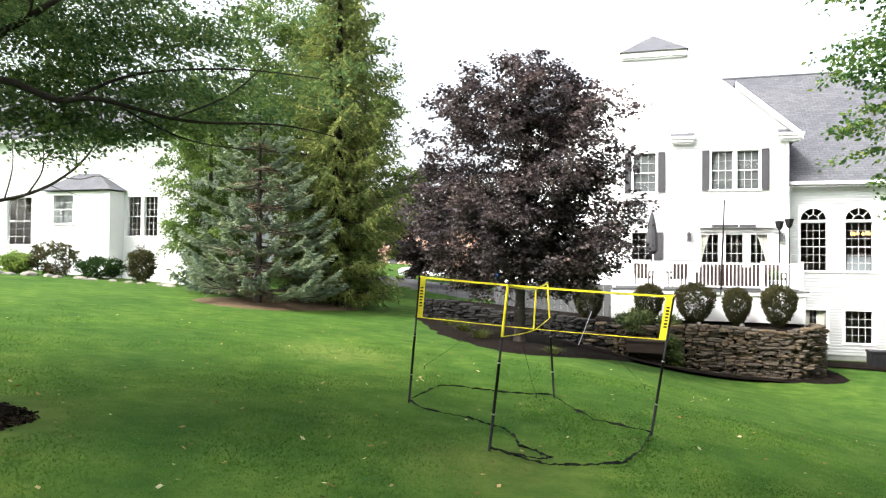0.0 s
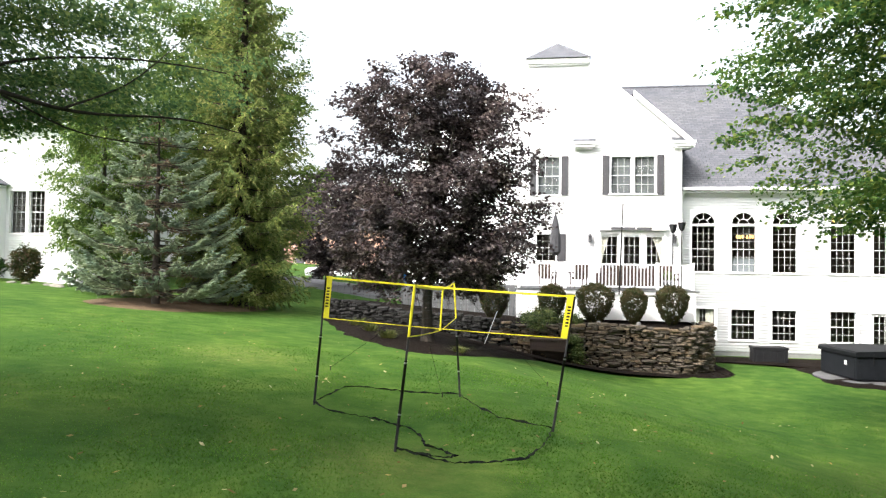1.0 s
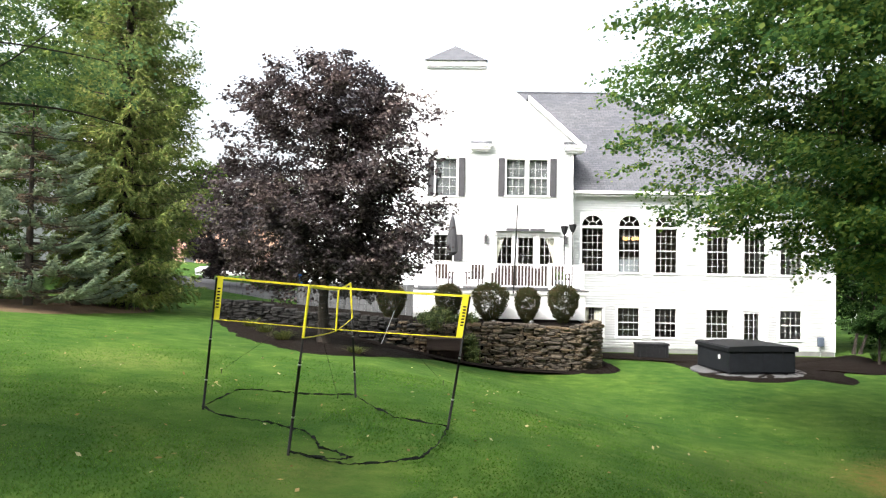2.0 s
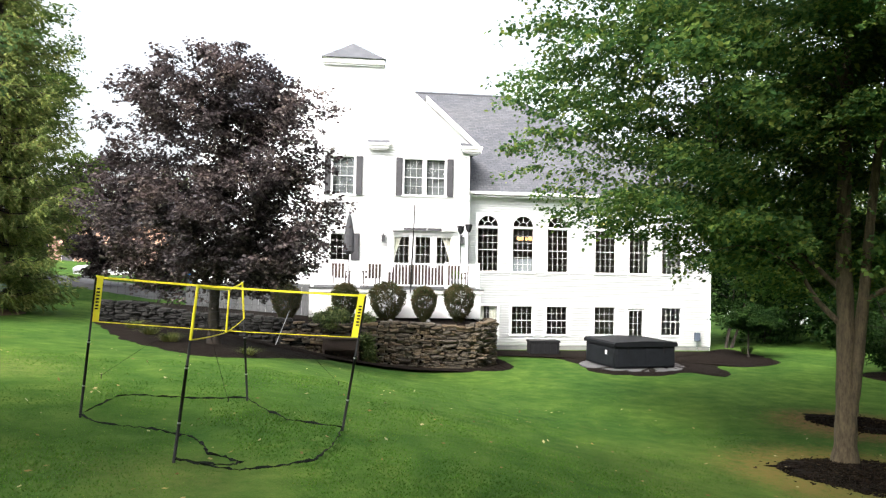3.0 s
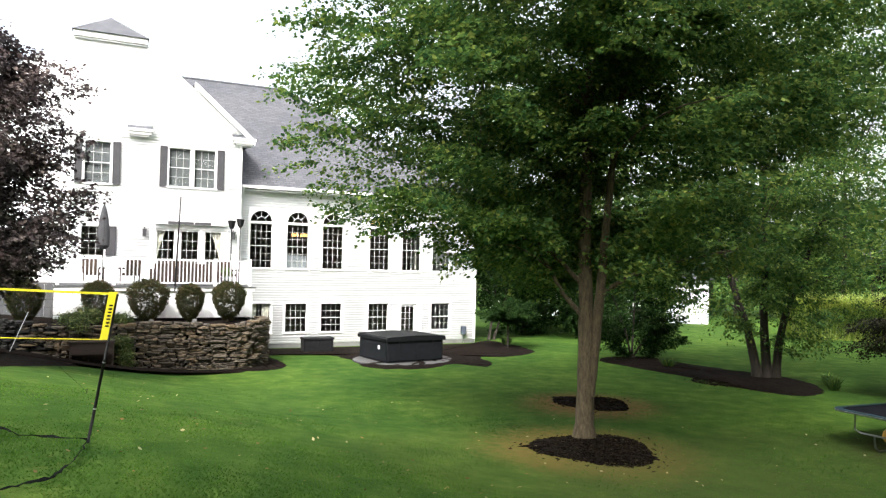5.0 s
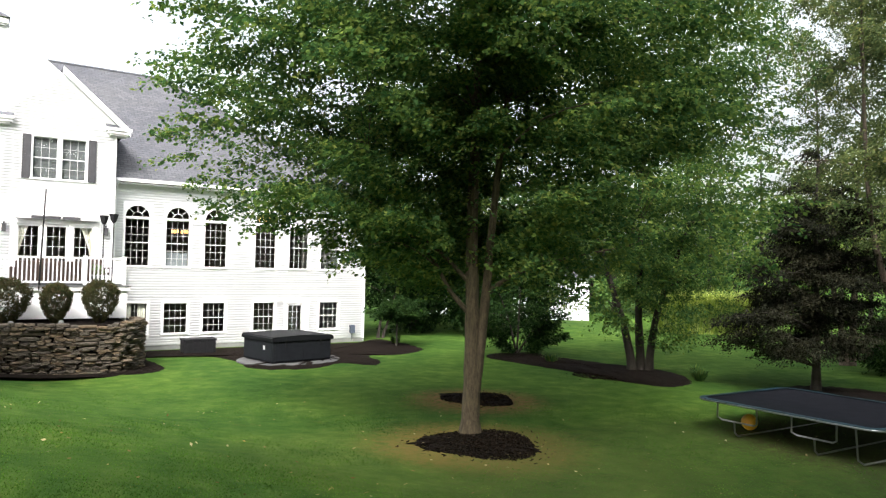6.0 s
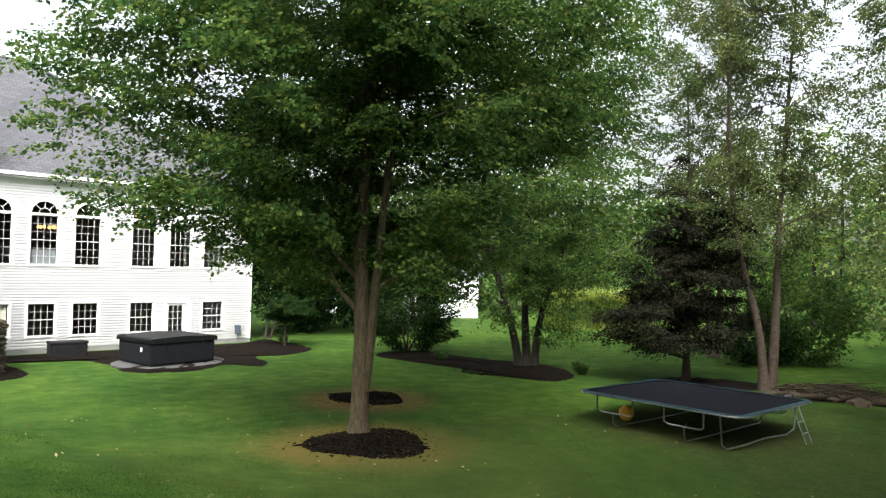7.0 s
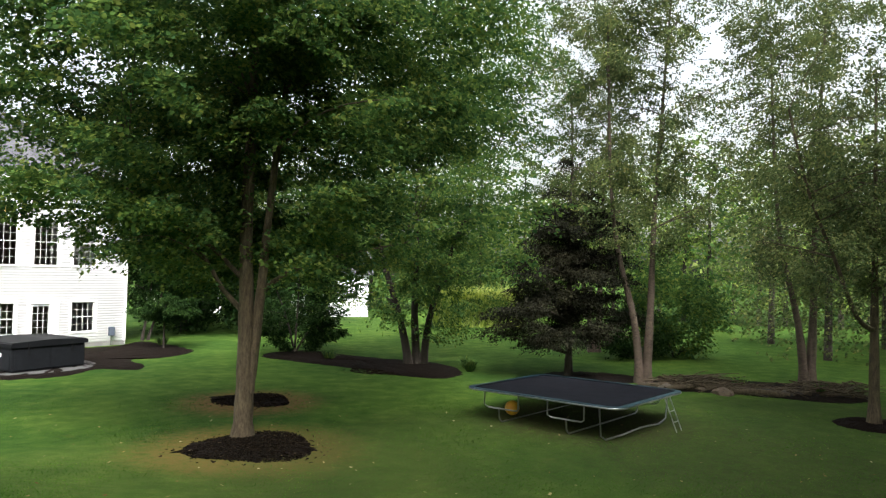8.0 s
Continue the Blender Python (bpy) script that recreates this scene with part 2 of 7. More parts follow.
def land(x, y):
    """Height of the lawn: it falls towards the house and rises to the neighbour."""
    s = x + 0.4 * (np.clip(y, -20, 30) - 12)
    u = np.clip(-3 - s, 0, 45)
    drive = 0.42 * smooth_step(31, 40, y) * smooth_step(-4, -10, x)
    return -1.62 * smooth_step(-2.5, 9, s) + 0.1 * u - 0.0011 * u * u + drive


def on_land(x, y):
    return (x, y, float(land(x, y)))

# ---- ground ----


def lawn_material():
    m, nt, b = nodes_of("mown_lawn", 0.95, 0.0, 0.04)
    big = noise_node(nt, 0.22, 4.0, 0.6)
    mid = noise_node(nt, 1.7, 5.0, 0.65)
    fine = noise_node(nt, 28.0, 4.0, 0.8)
    col = ramp_node(nt, mid, [(0.30, (0.026, 0.068, 0.013)), (0.50, (0.044, 0.094, 0.019)), (0.70, (0.074, 0.124, 0.028))])
    col = mix_node(nt, col, ramp_node(nt, big, [(0.36, (0.70, 0.78, 0.74)), (0.64, (1.30, 1.16, 1.0))]), 1.0, "MULTIPLY")
    col = mix_node(nt, col, ramp_node(nt, fine, [(0.3, (0.68, 0.72, 0.66)), (0.7, (1.2, 1.18, 1.15))]), 0.7, "MULTIPLY")
    dry = noise_node(nt, 0.75, 6.0, 0.7)
    patch = ramp_node(nt, dry, [(0.62, (0, 0, 0)), (0.74, (1, 1, 1))])
    bw = nt.nodes.new("ShaderNodeRGBToBW")
    nt.links.new(patch, bw.inputs[0])
    sc = nt.nodes.new("ShaderNodeMath")
    sc.operation = "MULTIPLY"
    sc.inputs[1].default_value = 0.55
    nt.links.new(bw.outputs[0], sc.inputs[0])
    col = mix_node(nt, col, (0.10, 0.105, 0.025), sc.outputs[0])
    # dry, worn grass round the mulch rings and under the trampoline, and painted tree shade
    geo = nt.nodes.new("ShaderNodeNewGeometry")
    edge = noise_node(nt, 4.2, 8.0, 0.95)
    tuft = nt.nodes.new("ShaderNodeMapRange")
    for key, val in (("From Min", 0.36), ("From Max", 0.58), ("To Min", 0.25), ("To Max", 1.0)):
        tuft.inputs[key].default_value = val
    nt.links.new(noise_node(nt, 5.5, 6.0, 0.8), tuft.inputs["Value"])
    tufts = tuft.outputs[0]
    for cx, cy, r, tone, deep in WORN_SHADED:
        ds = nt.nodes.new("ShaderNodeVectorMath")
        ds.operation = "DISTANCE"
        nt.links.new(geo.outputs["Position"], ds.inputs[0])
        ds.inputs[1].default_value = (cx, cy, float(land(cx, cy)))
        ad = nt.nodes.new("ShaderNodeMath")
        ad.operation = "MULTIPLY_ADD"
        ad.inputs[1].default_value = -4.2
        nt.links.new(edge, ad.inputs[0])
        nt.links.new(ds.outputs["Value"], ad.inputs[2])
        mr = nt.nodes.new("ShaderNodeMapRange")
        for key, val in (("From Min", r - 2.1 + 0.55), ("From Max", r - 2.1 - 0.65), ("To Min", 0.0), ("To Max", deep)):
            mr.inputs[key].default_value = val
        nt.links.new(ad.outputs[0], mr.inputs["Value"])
        wear_shade = nt.nodes.new("ShaderNodeMath")
        wear_shade.operation = "MULTIPLY"
        nt.links.new(mr.outputs[0], wear_shade.inputs[0])
        nt.links.new(tufts, wear_shade.inputs[1])
        col = mix_node(nt, col, tone, wear_shade.outputs[0])
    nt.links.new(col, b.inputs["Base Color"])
    bump_node(nt, b, fine, 0.45, 0.03)
    return m


# centre, radius, tone and depth of worn patches, lighter spots and painted tree shade
# the three broad discs: thin, dull grass with tree shade put into the tone
WORN_SHADED = [(9.4, 12.6, 2.25, (0.175, 0.112, 0.036), 0.95), (12.7, 17.0, 1.8, (0.16, 0.090, 0.040), 1.0), (-7.2, 5.4, 1.3, (0.08, 0.07, 0.025), 0.4), (17.2, 8.9, 2.6, (0.040, 0.028, 0.015), 0.9), (12.5, 6.2, 7.0, (0.042, 0.054, 0.018), 0.5), (19.0, 3.0, 6.5, (0.034, 0.042, 0.018), 0.6), (8.0, 11.0, 4.5, (0.065, 0.080, 0.022), 0.35), (-1.9, 7.6, 0.9, (0.13, 0.13, 0.04), 0.4), (-6.8, 14.2, 1.3, (0.16, 0.18, 0.05), 0.45)]
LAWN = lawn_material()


def ground_sheet():
    near = np.arange(-60, 75.1, 0.75)
    xs = np.concatenate([[-900, -400, -200, -120, -85], near, [95, 130, 220, 450, 900]])
    near = np.arange(-25, 75.1, 0.75)
    ys = np.concatenate([[-900, -400, -150, -60, -35], near, [95, 130, 220, 450, 900]])
    X, Y = np.meshgrid(xs, ys)
    Z = land(X, Y)
    v = np.stack([X, Y, Z], -1).reshape(-1, 3)
    w = len(xs)
    i = (np.arange(len(ys) - 1)[:, None] * w + np.arange(w - 1)[None, :]).ravel()
    f = np.stack([i, i + 1, i + w + 1, i + w], -1)
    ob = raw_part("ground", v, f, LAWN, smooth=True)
    tagged(ob, "mown green lawn sloping down towards the house", "lawn", kind="structure")


ground_sheet()


def blob_sheet(name, outline, material, label, category, rise=0.03, kind="structure", rings=6, seed=1, mound=0.05, fray=0.025):
    """A bed laid on the lawn: a closed outline, filled by rings to its centre, gently mounded."""
    rng = np.random.default_rng(seed)
    o = np.array(outline, float)
    n = 96
    seg = np.concatenate([o, o[:1]])
    t = np.linspace(0, len(o), n, endpoint=False)
    k = t.astype(int)
    fr = (t - k)[:, None]
    p0, p1, p2, p3 = (seg[(k + j) % len(o)] for j in (-1, 0, 1, 2))
    c = 0.5 * (2 * p1 + (p2 - p0) * fr + (2 * p0 - 5 * p1 + 4 * p2 - p3) * fr ** 2 + (3 * p1 - p0 - 3 * p2 + p3) * fr ** 3)
    c += rng.normal(0, fray, c.shape)
    mid = c.mean(0)
    v, f = [], []
    for r in range(rings + 1):
        q = mid + (c - mid) * (1 - r / rings * 0.995)
        h = land(q[:, 0], q[:, 1]) + (rise + mound * min(1, r / 2) if r else -0.03) + (rng.normal(0, 0.012, n) if r else 0)
        v.append(np.c_[q, h])
    for r in range(rings):
        for i in range(n):
            j = (i + 1) % n
            f.append((r * n + i, r * n + j, (r + 1) * n + j, (r + 1) * n + i))
    ob = raw_part(name, np.concatenate(v), f, material, smooth=True)
    return tagged(ob, label, category, kind=kind)


CHIP = leaf_paint("bark_chip", [(0.0, (0.006, 0.005, 0.004)), (0.6, (0.020, 0.014, 0.010)), (0.95, (0.045, 0.030, 0.020)), (1.0, (0.11, 0.08, 0.055))], 0.05, 0.9, 0.1, 0.6)


def bark_chips(cx, cy, r, n, lift, seed):
    """Loose chips of bark on a mulch ring."""
    rng = np.random.default_rng(seed)
    q = rng.uniform(0, 2 * np.pi, n)
    d = r * np.where(rng.uniform(0, 1, n) < 0.985, np.sqrt(rng.uniform(0, 1, n)), rng.uniform(0.9, 1.35, n)) * (1 + 0.12 * np.sin(3 * q))
    x, y = cx + d * np.cos(q), cy + d * np.sin(q)
    p = np.stack([x, y, land(x, y) + lift * np.clip(1.4 * (1 - d / r), 0.0, 1) + rng.uniform(0.0, 0.03, n)], -1)
    a = rng.normal(0, 1, (n, 3)) * (1, 1, 0.35)
    a /= np.linalg.norm(a, axis=1, keepdims=True)
    b = np.cross(a, rng.normal(0, 1, (n, 3)))
    b /= np.linalg.norm(b, axis=1, keepdims=True) + 1e-9
    l = rng.uniform(0.015, 0.045, n)[:, None]
    v = np.stack([p - a * l - b * l * 0.3, p + a * l - b * l * 0.3, p + a * l + b * l * 0.3, p - a * l + b * l * 0.3], 1).reshape(-1, 3)
    f = np.arange(4 * n).reshape(-1, 4)
    tagged(raw_part("bark_chips", v, f, CHIP), "loose bark chips on the mulch ring", "bark mulch", kind="stuff")


bark_chips(9.65, 12.7, 1.30, 8000, 0.07, 1)
bark_chips(12.9, 17.1, 1.05, 4000, 0.05, 2)
bark_chips(-7.3, 5.4, 0.9, 3500, 0.08, 3)
bark_chips(20.6, 18.6, 1.6, 5000, 0.06, 4)

# ---- the white house ----


def wall_rows(u0, u1, z0, z1, y0, y1, holes):
    """Boxes of a wall with openings that go through it."""
    us = sorted({u0, u1, *[h[0] for h in holes], *[h[1] for h in holes]})
    rows = []
    for a, b in zip(us, us[1:]):
        cuts = sorted((h[2], h[3]) for h in holes if h[0] < (a + b) / 2 < h[1])
        z = z0
        for c, d in cuts:
            if c > z:
                rows.append((a, b, y0, y1, z, c))
            z = max(z, d)
        if z < z1:
            rows.append((a, b, y0, y1, z, z1))
    return rows


def siding_mesh(u0, u1, z0, z1, y, holes, top=None, step=0.118, margin=0.09):
    """Lapped boards in front of a wall that faces -y; top(z) gives the ends under a gable."""
    v, f = [], []
    z = z0
    while z < z1 - 0.01:
        ze = min(z + step, z1)
        lo, hi = (u0, u1) if top is None else top(ze)
        spans = [(lo, hi)]
        for h in holes:
            if h[2] - margin < ze and h[3] + margin > z:
                spans = [s for a, b in spans for s in ((a, min(b, h[0] - margin)), (max(a, h[1] + margin), b)) if s[1] - s[0] > 0.02]
        for a, b in spans:
            if b - a < 0.02:
                continue
            k = len(v)
            v += [(a, y - 0.004, z), (b, y - 0.004, z), (b, y - 0.0095, z), (a, y - 0.0095, z), (b, y - 0.006, ze), (a, y - 0.006, ze)]
            f += [(k, k + 1, k + 2, k + 3), (k + 3, k + 2, k + 4, k + 5)]
        z = ze
    return v, f


def bars(u0, u1, z0, z1, cols, rows, y0, y1, w=0.012):
    out = []
    for k in range(1, cols):
        u = u0 + (u1 - u0) * k / cols
        out.append((u - w / 2, u + w / 2, y0, y1, z0, z1))
    for k in range(1, rows):
        z = z0 + (z1 - z0) * k / rows
        out.append((u0, u1, y0 + 0.002, y1 - 0.002, z - w / 2, z + w / 2))
    return out


def window(house, u0, u1, z0, z1, y, cols=4, rows=3, arch=False, casing=0.09, sill=True, label="white double-hung window with a grid"):
    """A double-hung window in an opening: casing, two sashes, bars, panes, sill."""
    c = casing
    fr = [(u0 - c, u0 + 0.004, y - 0.035, y + 0.10, z0 - 0.02, z1 + 0.02), (u1 - 0.004, u1 + c, y - 0.035, y + 0.10, z0 - 0.02, z1 + 0.02),
          (u0 - c, u1 + c, y - 0.037, y + 0.10, z1 + 0.02, z1 + 0.02 + c)]
    w = part("window", boxes(fr), TRIM, house, label)
    zm = (z0 + z1) / 2
    for lo, hi, yy in ((z0 - 0.015, zm + 0.013, y + 0.035), (zm - 0.013, z1 + 0.015, y + 0.066)):
        s = 0.026
        sash = [(u0 + 0.004, u0 + 0.004 + s, yy, yy + 0.03, lo, hi), (u1 - 0.004 - s, u1 - 0.004, yy, yy + 0.03, lo, hi),
                (u0 + 0.004 + s, u1 - 0.004 - s, yy, yy + 0.03, lo, lo + s), (u0 + 0.004 + s, u1 - 0.004 - s, yy, yy + 0.03, hi - s, hi)]
        part("sash", boxes(sash), TRIM, w)
        a, b, p, q = u0 + 0.004 + s, u1 - 0.004 - s, lo + s, hi - s
        part("muntin", boxes(bars(a, b, p, q, cols, rows, yy + 0.006, yy + 0.026)), GRILLE, w)
        pane = part("pane", boxes([(a, b, yy + 0.012, yy + 0.018, p, q)]), GLASS, w)
        pane.visible_shadow = False
    if sill:
        part("sill", boxes([(u0 - c - 0.03, u1 + c + 0.03, y - 0.075, y + 0.08, z0 - 0.07, z0 - 0.018)], bevel=0.006), TRIM, w)
    if arch:
        arch_light((u0 + u1) / 2, (u1 - u0) / 2, z1 + 0.02 + c, y, w)
    return w


def arch_light(uc, r, z0, y, parent):
    """The half-round light over a window: rim, spokes, inner ring, pane."""
    bm = bmesh.new()
    n = 20

    def band(r0, r1, ya, yb):
        rows = []
        for k in range(n + 1):
            q = math.pi * k / n
            rows.append([bm.verts.new((uc + s * math.cos(q), yy, z0 + s * math.sin(q))) for s, yy in ((r0, ya), (r1, ya), (r1, yb), (r0, yb))])
        for a, b in zip(rows, rows[1:]):
            for i in range(4):
                bm.faces.new((a[i], a[(i + 1) % 4], b[(i + 1) % 4], b[i]))

    band(r - 0.01, r + 0.09, y - 0.035, y + 0.10)
    band(r - 0.028, r, y + 0.045, y + 0.08)
    band(r * 0.40, r * 0.40 + 0.018, y + 0.05, y + 0.075)
    for deg in (45, 90, 135):
        q = radians(deg)
        m = Matrix.Translation((uc, y + 0.062, z0)) @ Matrix.Rotation(-q, 4, "Y")
        box(bm, r * 0.40, r, -0.012, 0.012, -0.012, 0.012, m=m)
    part("arch_frame", bm, TRIM, parent)
    bm = bmesh.new()
    ring = [bm.verts.new((uc + r * math.cos(math.pi * k / n), y + 0.066, z0 + r * math.sin(math.pi * k / n))) for k in range(n + 1)]
    bm.faces.new(ring)
    ex = bmesh.ops.extrude_face_region(bm, geom=list(bm.faces))
    bmesh.ops.translate(bm, vec=(0, 0.006, 0), verts=[g for g in ex["geom"] if hasattr(g, "co")])
    pane = part("pane", bm, GLASS, parent)
    pane.visible_shadow = False


def arch_fill(bm, uc, r, z0, y0, y1):
    """The wall round a half-round opening, inside its square."""
    n = 20
    for face_y, flip in ((y0, False), (y1, True)):
        inner = [bm.verts.new((uc + r * math.cos(math.pi * k / n), face_y, z0 + r * math.sin(math.pi * k / n))) for k in range(n + 1)]
        outer = [bm.verts.new((uc + r * max(-1, min(1, 1.4142 * math.cos(math.pi * k / n))), face_y, z0 + r * min(1, 1.4142 * math.sin(math.pi * k / n)))) for k in range(n + 1)]
        for k in range(n):
            q = (inner[k], inner[k + 1], outer[k + 1], outer[k])
            try:
                bm.faces.new(q[::-1] if flip else q)
            except ValueError:
                pass


def shutter(house, u0, u1, z0, z1, y):
    zm = (z0 + z1) / 2 + 0.04
    rows = [(u0, u1, y - 0.03, y - 0.004, z0, z1)]
    for a, b in ((z0 + 0.08, zm - 0.04), (zm + 0.04, z1 - 0.08)):
        rows.append((u0 + 0.06, u1 - 0.06, y - 0.042, y - 0.03, a, b))
    rows += [(u0, u0 + 0.035, y - 0.045, y - 0.03, z0, z1), (u1 - 0.035, u1, y - 0.045, y - 0.03, z0, z1), (u0 + 0.035, u1 - 0.035, y - 0.044, y - 0.03, zm - 0.03, zm + 0.03),
             (u0 + 0.035, u1 - 0.035, y - 0.044, y - 0.03, z0, z0 + 0.05), (u0 + 0.035, u1 - 0.035, y - 0.044, y - 0.03, z1 - 0.05, z1)]
    part("shutter", boxes(rows), SHUTTER, house, "dark grey panelled shutter")


def slab(bm, pts, thick):
    """A flat sheet with thickness: a polygon and its copy below."""
    lo = [bm.verts.new((p[0], p[1], p[2] - thick)) for p in pts]
    hi = [bm.verts.new(p) for p in pts]
    bm.faces.new(hi)
    bm.faces.new(lo[::-1])
    for k in range(len(pts)):
        j = (k + 1) % len(pts)
        bm.faces.new((lo[k], lo[j], hi[j], hi[k]))


def shingle_material():
    m, nt, b = nodes_of("grey_shingle_courses", 0.95, 0.0, 0.05)
    co = nt.nodes.new("ShaderNodeTexCoord")
    mp = nt.nodes.new("ShaderNodeMapping")
    mp.inputs["Scale"].default_value = (1, 1.414, 1)
    nt.links.new(co.outputs["Object"], mp.inputs["Vector"])
    br = nt.nodes.new("ShaderNodeTexBrick")
    br.inputs["Scale"].default_value = 1.0
    br.inputs["Brick Width"].default_value, br.inputs["Row Height"].default_value, br.inputs["Mortar Size"].default_value = 0.30, 0.17, 0.010
    br.inputs["Color1"].default_value, br.inputs["Color2"].default_value, br.inputs["Mortar"].default_value = (0.088, 0.091, 0.102, 1), (0.118, 0.122, 0.135, 1), (0.055, 0.056, 0.062, 1)
    nt.links.new(mp.outputs["Vector"], br.inputs["Vector"])
    g = noise_node(nt, 40.0, 3.0, 0.8)
    w = noise_node(nt, 0.6, 4.0, 0.6)
    col = mix_node(nt, br.outputs["Color"], ramp_node(nt, g, [(0.3, (0.6, 0.6, 0.6)), (0.7, (1.25, 1.25, 1.25))]), 0.8, "MULTIPLY")
    col = mix_node(nt, col, ramp_node(nt, w, [(0.35, (0.85, 0.85, 0.88)), (0.65, (1.1, 1.08, 1.05))]), 0.8, "MULTIPLY")
    nt.links.new(col, b.inputs["Base Color"])
    bump_node(nt, b, br.outputs["Fac"], -0.6, 0.02)
    return m


ROOF = shingle_material()

FRONT, BASE, EAVE = 33.4, -1.70, 5.72
GF_IN = 32.62
W0, W1 = 4.95, 17.40
BAYS = [(5.63, 6.66), (7.34, 8.38), (9.06, 10.10), (11.45, 12.51), (13.18, 14.21), (14.85, 15.90)]
LOW, LOWTOP, HIGH, HIGHTOP = -0.89, 0.45, 2.12, 4.17
DOOR = (13.10, 14.02, -1.50, 0.42)

house = thing("house", (0, 0, 0), "large white clapboard house with grey shingle roofs", "house")

holes = []
for k, (a, b) in enumerate(BAYS):
    if k != 4:
        holes.append((a, b, LOW, LOWTOP))
    holes.append((a, b, HIGH, HIGHTOP + 0.11 + (b - a) / 2 if k in (0, 1, 3, 2) else HIGHTOP))
holes.append(DOOR)
bm = boxes(wall_rows(W0, W1, BASE, EAVE, FRONT, FRONT + 0.22, holes))
for k, (a, b) in enumerate(BAYS):
    if k in (0, 1, 2, 3):
        arch_fill(bm, (a + b) / 2, (b - a) / 2, HIGHTOP + 0.11, FRONT, FRONT + 0.22)
        box(bm, a, b, FRONT + 0.004, FRONT + 0.2, HIGHTOP, HIGHTOP + 0.11)
part("wall", bm, WHITE, house)
v, f = siding_mesh(W0, W1 - 0.1, BASE + 0.28, EAVE - 0.2, FRONT, holes)
tagged(raw_part("siding", v, f, WHITE, house, "white lapped clapboards"), kind="stuff")
part("corner_board", boxes([(W1 - 0.10, W1 + 0.012, FRONT - 0.03, FRONT + 0.14, BASE + 0.28, EAVE)]), TRIM, house)
part("foundation", boxes([(W0, W1 - 0.02, FRONT - 0.012, FRONT + 0.2, BASE - 0.3, BASE + 0.28)]), CONCRETE, house, "grey concrete foundation strip")
part("wall", boxes([(W1 - 0.22, W1, FRONT + 0.222, 46.0, BASE - 0.3, EAVE), (-7.0, W1 - 0.222, 45.78, 46.0, BASE - 0.3, EAVE), (-7.0, -6.78, FRONT + 0.222, 45.778, BASE - 0.3, EAVE)
                     ]), WHITE, house)
for k, (a, b) in enumerate(BAYS):
    if k != 4:
        window(house, a, b, LOW, LOWTOP, FRONT, 4, 2)
    window(house, a, b, HIGH, HIGHTOP, FRONT, 4, 3, arch=k in (0, 1, 2, 3), label="tall white window with a round-arched light" if k < 4 else "tall white double-hung window with a grid")

# back door with a glazed leaf
a, b, lo, hi = DOOR
dr = part("door", boxes([(a - 0.1, a, FRONT - 0.035, FRONT + 0.1, lo, hi), (b, b + 0.28, FRONT - 0.035, FRONT + 0.1, lo, hi), (a - 0.13, b + 0.31, FRONT - 0.05, FRONT + 0.1, hi, hi + 0.12)]), TRIM, house, "white glazed back door")
part("door_leaf", boxes([(a, a + 0.12, FRONT + 0.03, FRONT + 0.075, lo, hi), (b - 0.12, b, FRONT + 0.03, FRONT + 0.075, lo, hi), (a + 0.12, b - 0.12, FRONT + 0.03, FRONT + 0.075, lo, lo + 0.25), (a + 0.12, b - 0.12, FRONT + 0.03, FRONT + 0.075, hi - 0.12, hi)]), TRIM, dr)
part("muntin", boxes(bars(a + 0.12, b - 0.12, lo + 0.25, hi - 0.12, 3, 5, FRONT + 0.04, FRONT + 0.066)), TRIM, dr)
pane = part("pane", boxes([(a + 0.12, b - 0.12, FRONT + 0.05, FRONT + 0.056, lo + 0.25, hi - 0.12)]), GLASS, dr)
pane.visible_shadow = False
bm = bmesh.new()
bmesh.ops.create_uvsphere(bm, u_segments=10, v_segments=6, radius=0.035, matrix=Matrix.Translation((b - 0.06, FRONT - 0.0, -0.55)))
part("door_handle", bm, STEEL, dr, smooth=True)

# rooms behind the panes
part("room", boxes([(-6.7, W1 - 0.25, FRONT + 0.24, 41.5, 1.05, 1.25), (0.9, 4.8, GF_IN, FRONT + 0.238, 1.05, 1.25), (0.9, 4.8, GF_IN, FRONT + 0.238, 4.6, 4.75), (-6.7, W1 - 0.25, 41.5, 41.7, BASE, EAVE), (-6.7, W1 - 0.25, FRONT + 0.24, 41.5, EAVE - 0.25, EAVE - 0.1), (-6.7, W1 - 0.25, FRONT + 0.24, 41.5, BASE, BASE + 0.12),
                     (6.95, 7.05, FRONT + 0.25, 41.5, BASE + 0.12, EAVE - 0.25), (10.7, 10.8, FRONT + 0.25, 41.5, BASE + 0.12, EAVE - 0.25)]), INSIDE, house, "room interior in darkened plaster")

# gutter, fascia, soffit, downspout
part("gutter", boxes([(W0 + 0.2, W1 + 0.35, FRONT - 0.52, FRONT - 0.40, EAVE + 0.02, EAVE + 0.16)], bevel=0.02), TRIM, house)
part("soffit", boxes([(W0 + 0.2, W1 + 0.3, FRONT - 0.40, FRONT + 0.02, EAVE - 0.06, EAVE)]), TRIM, house)
part("frieze", boxes([(W0, W1, FRONT - 0.034, FRONT - 0.001, EAVE - 0.22, EAVE - 0.061)]), TRIM, house)
part("downspout", tubes([([(5.25, FRONT - 0.46, EAVE + 0.05), (5.22, FRONT - 0.3, EAVE - 0.15), (5.2, FRONT - 0.08, EAVE - 0.35), (5.2, FRONT - 0.08, BASE + 0.2)], 0.045)], 6), TRIM, house)

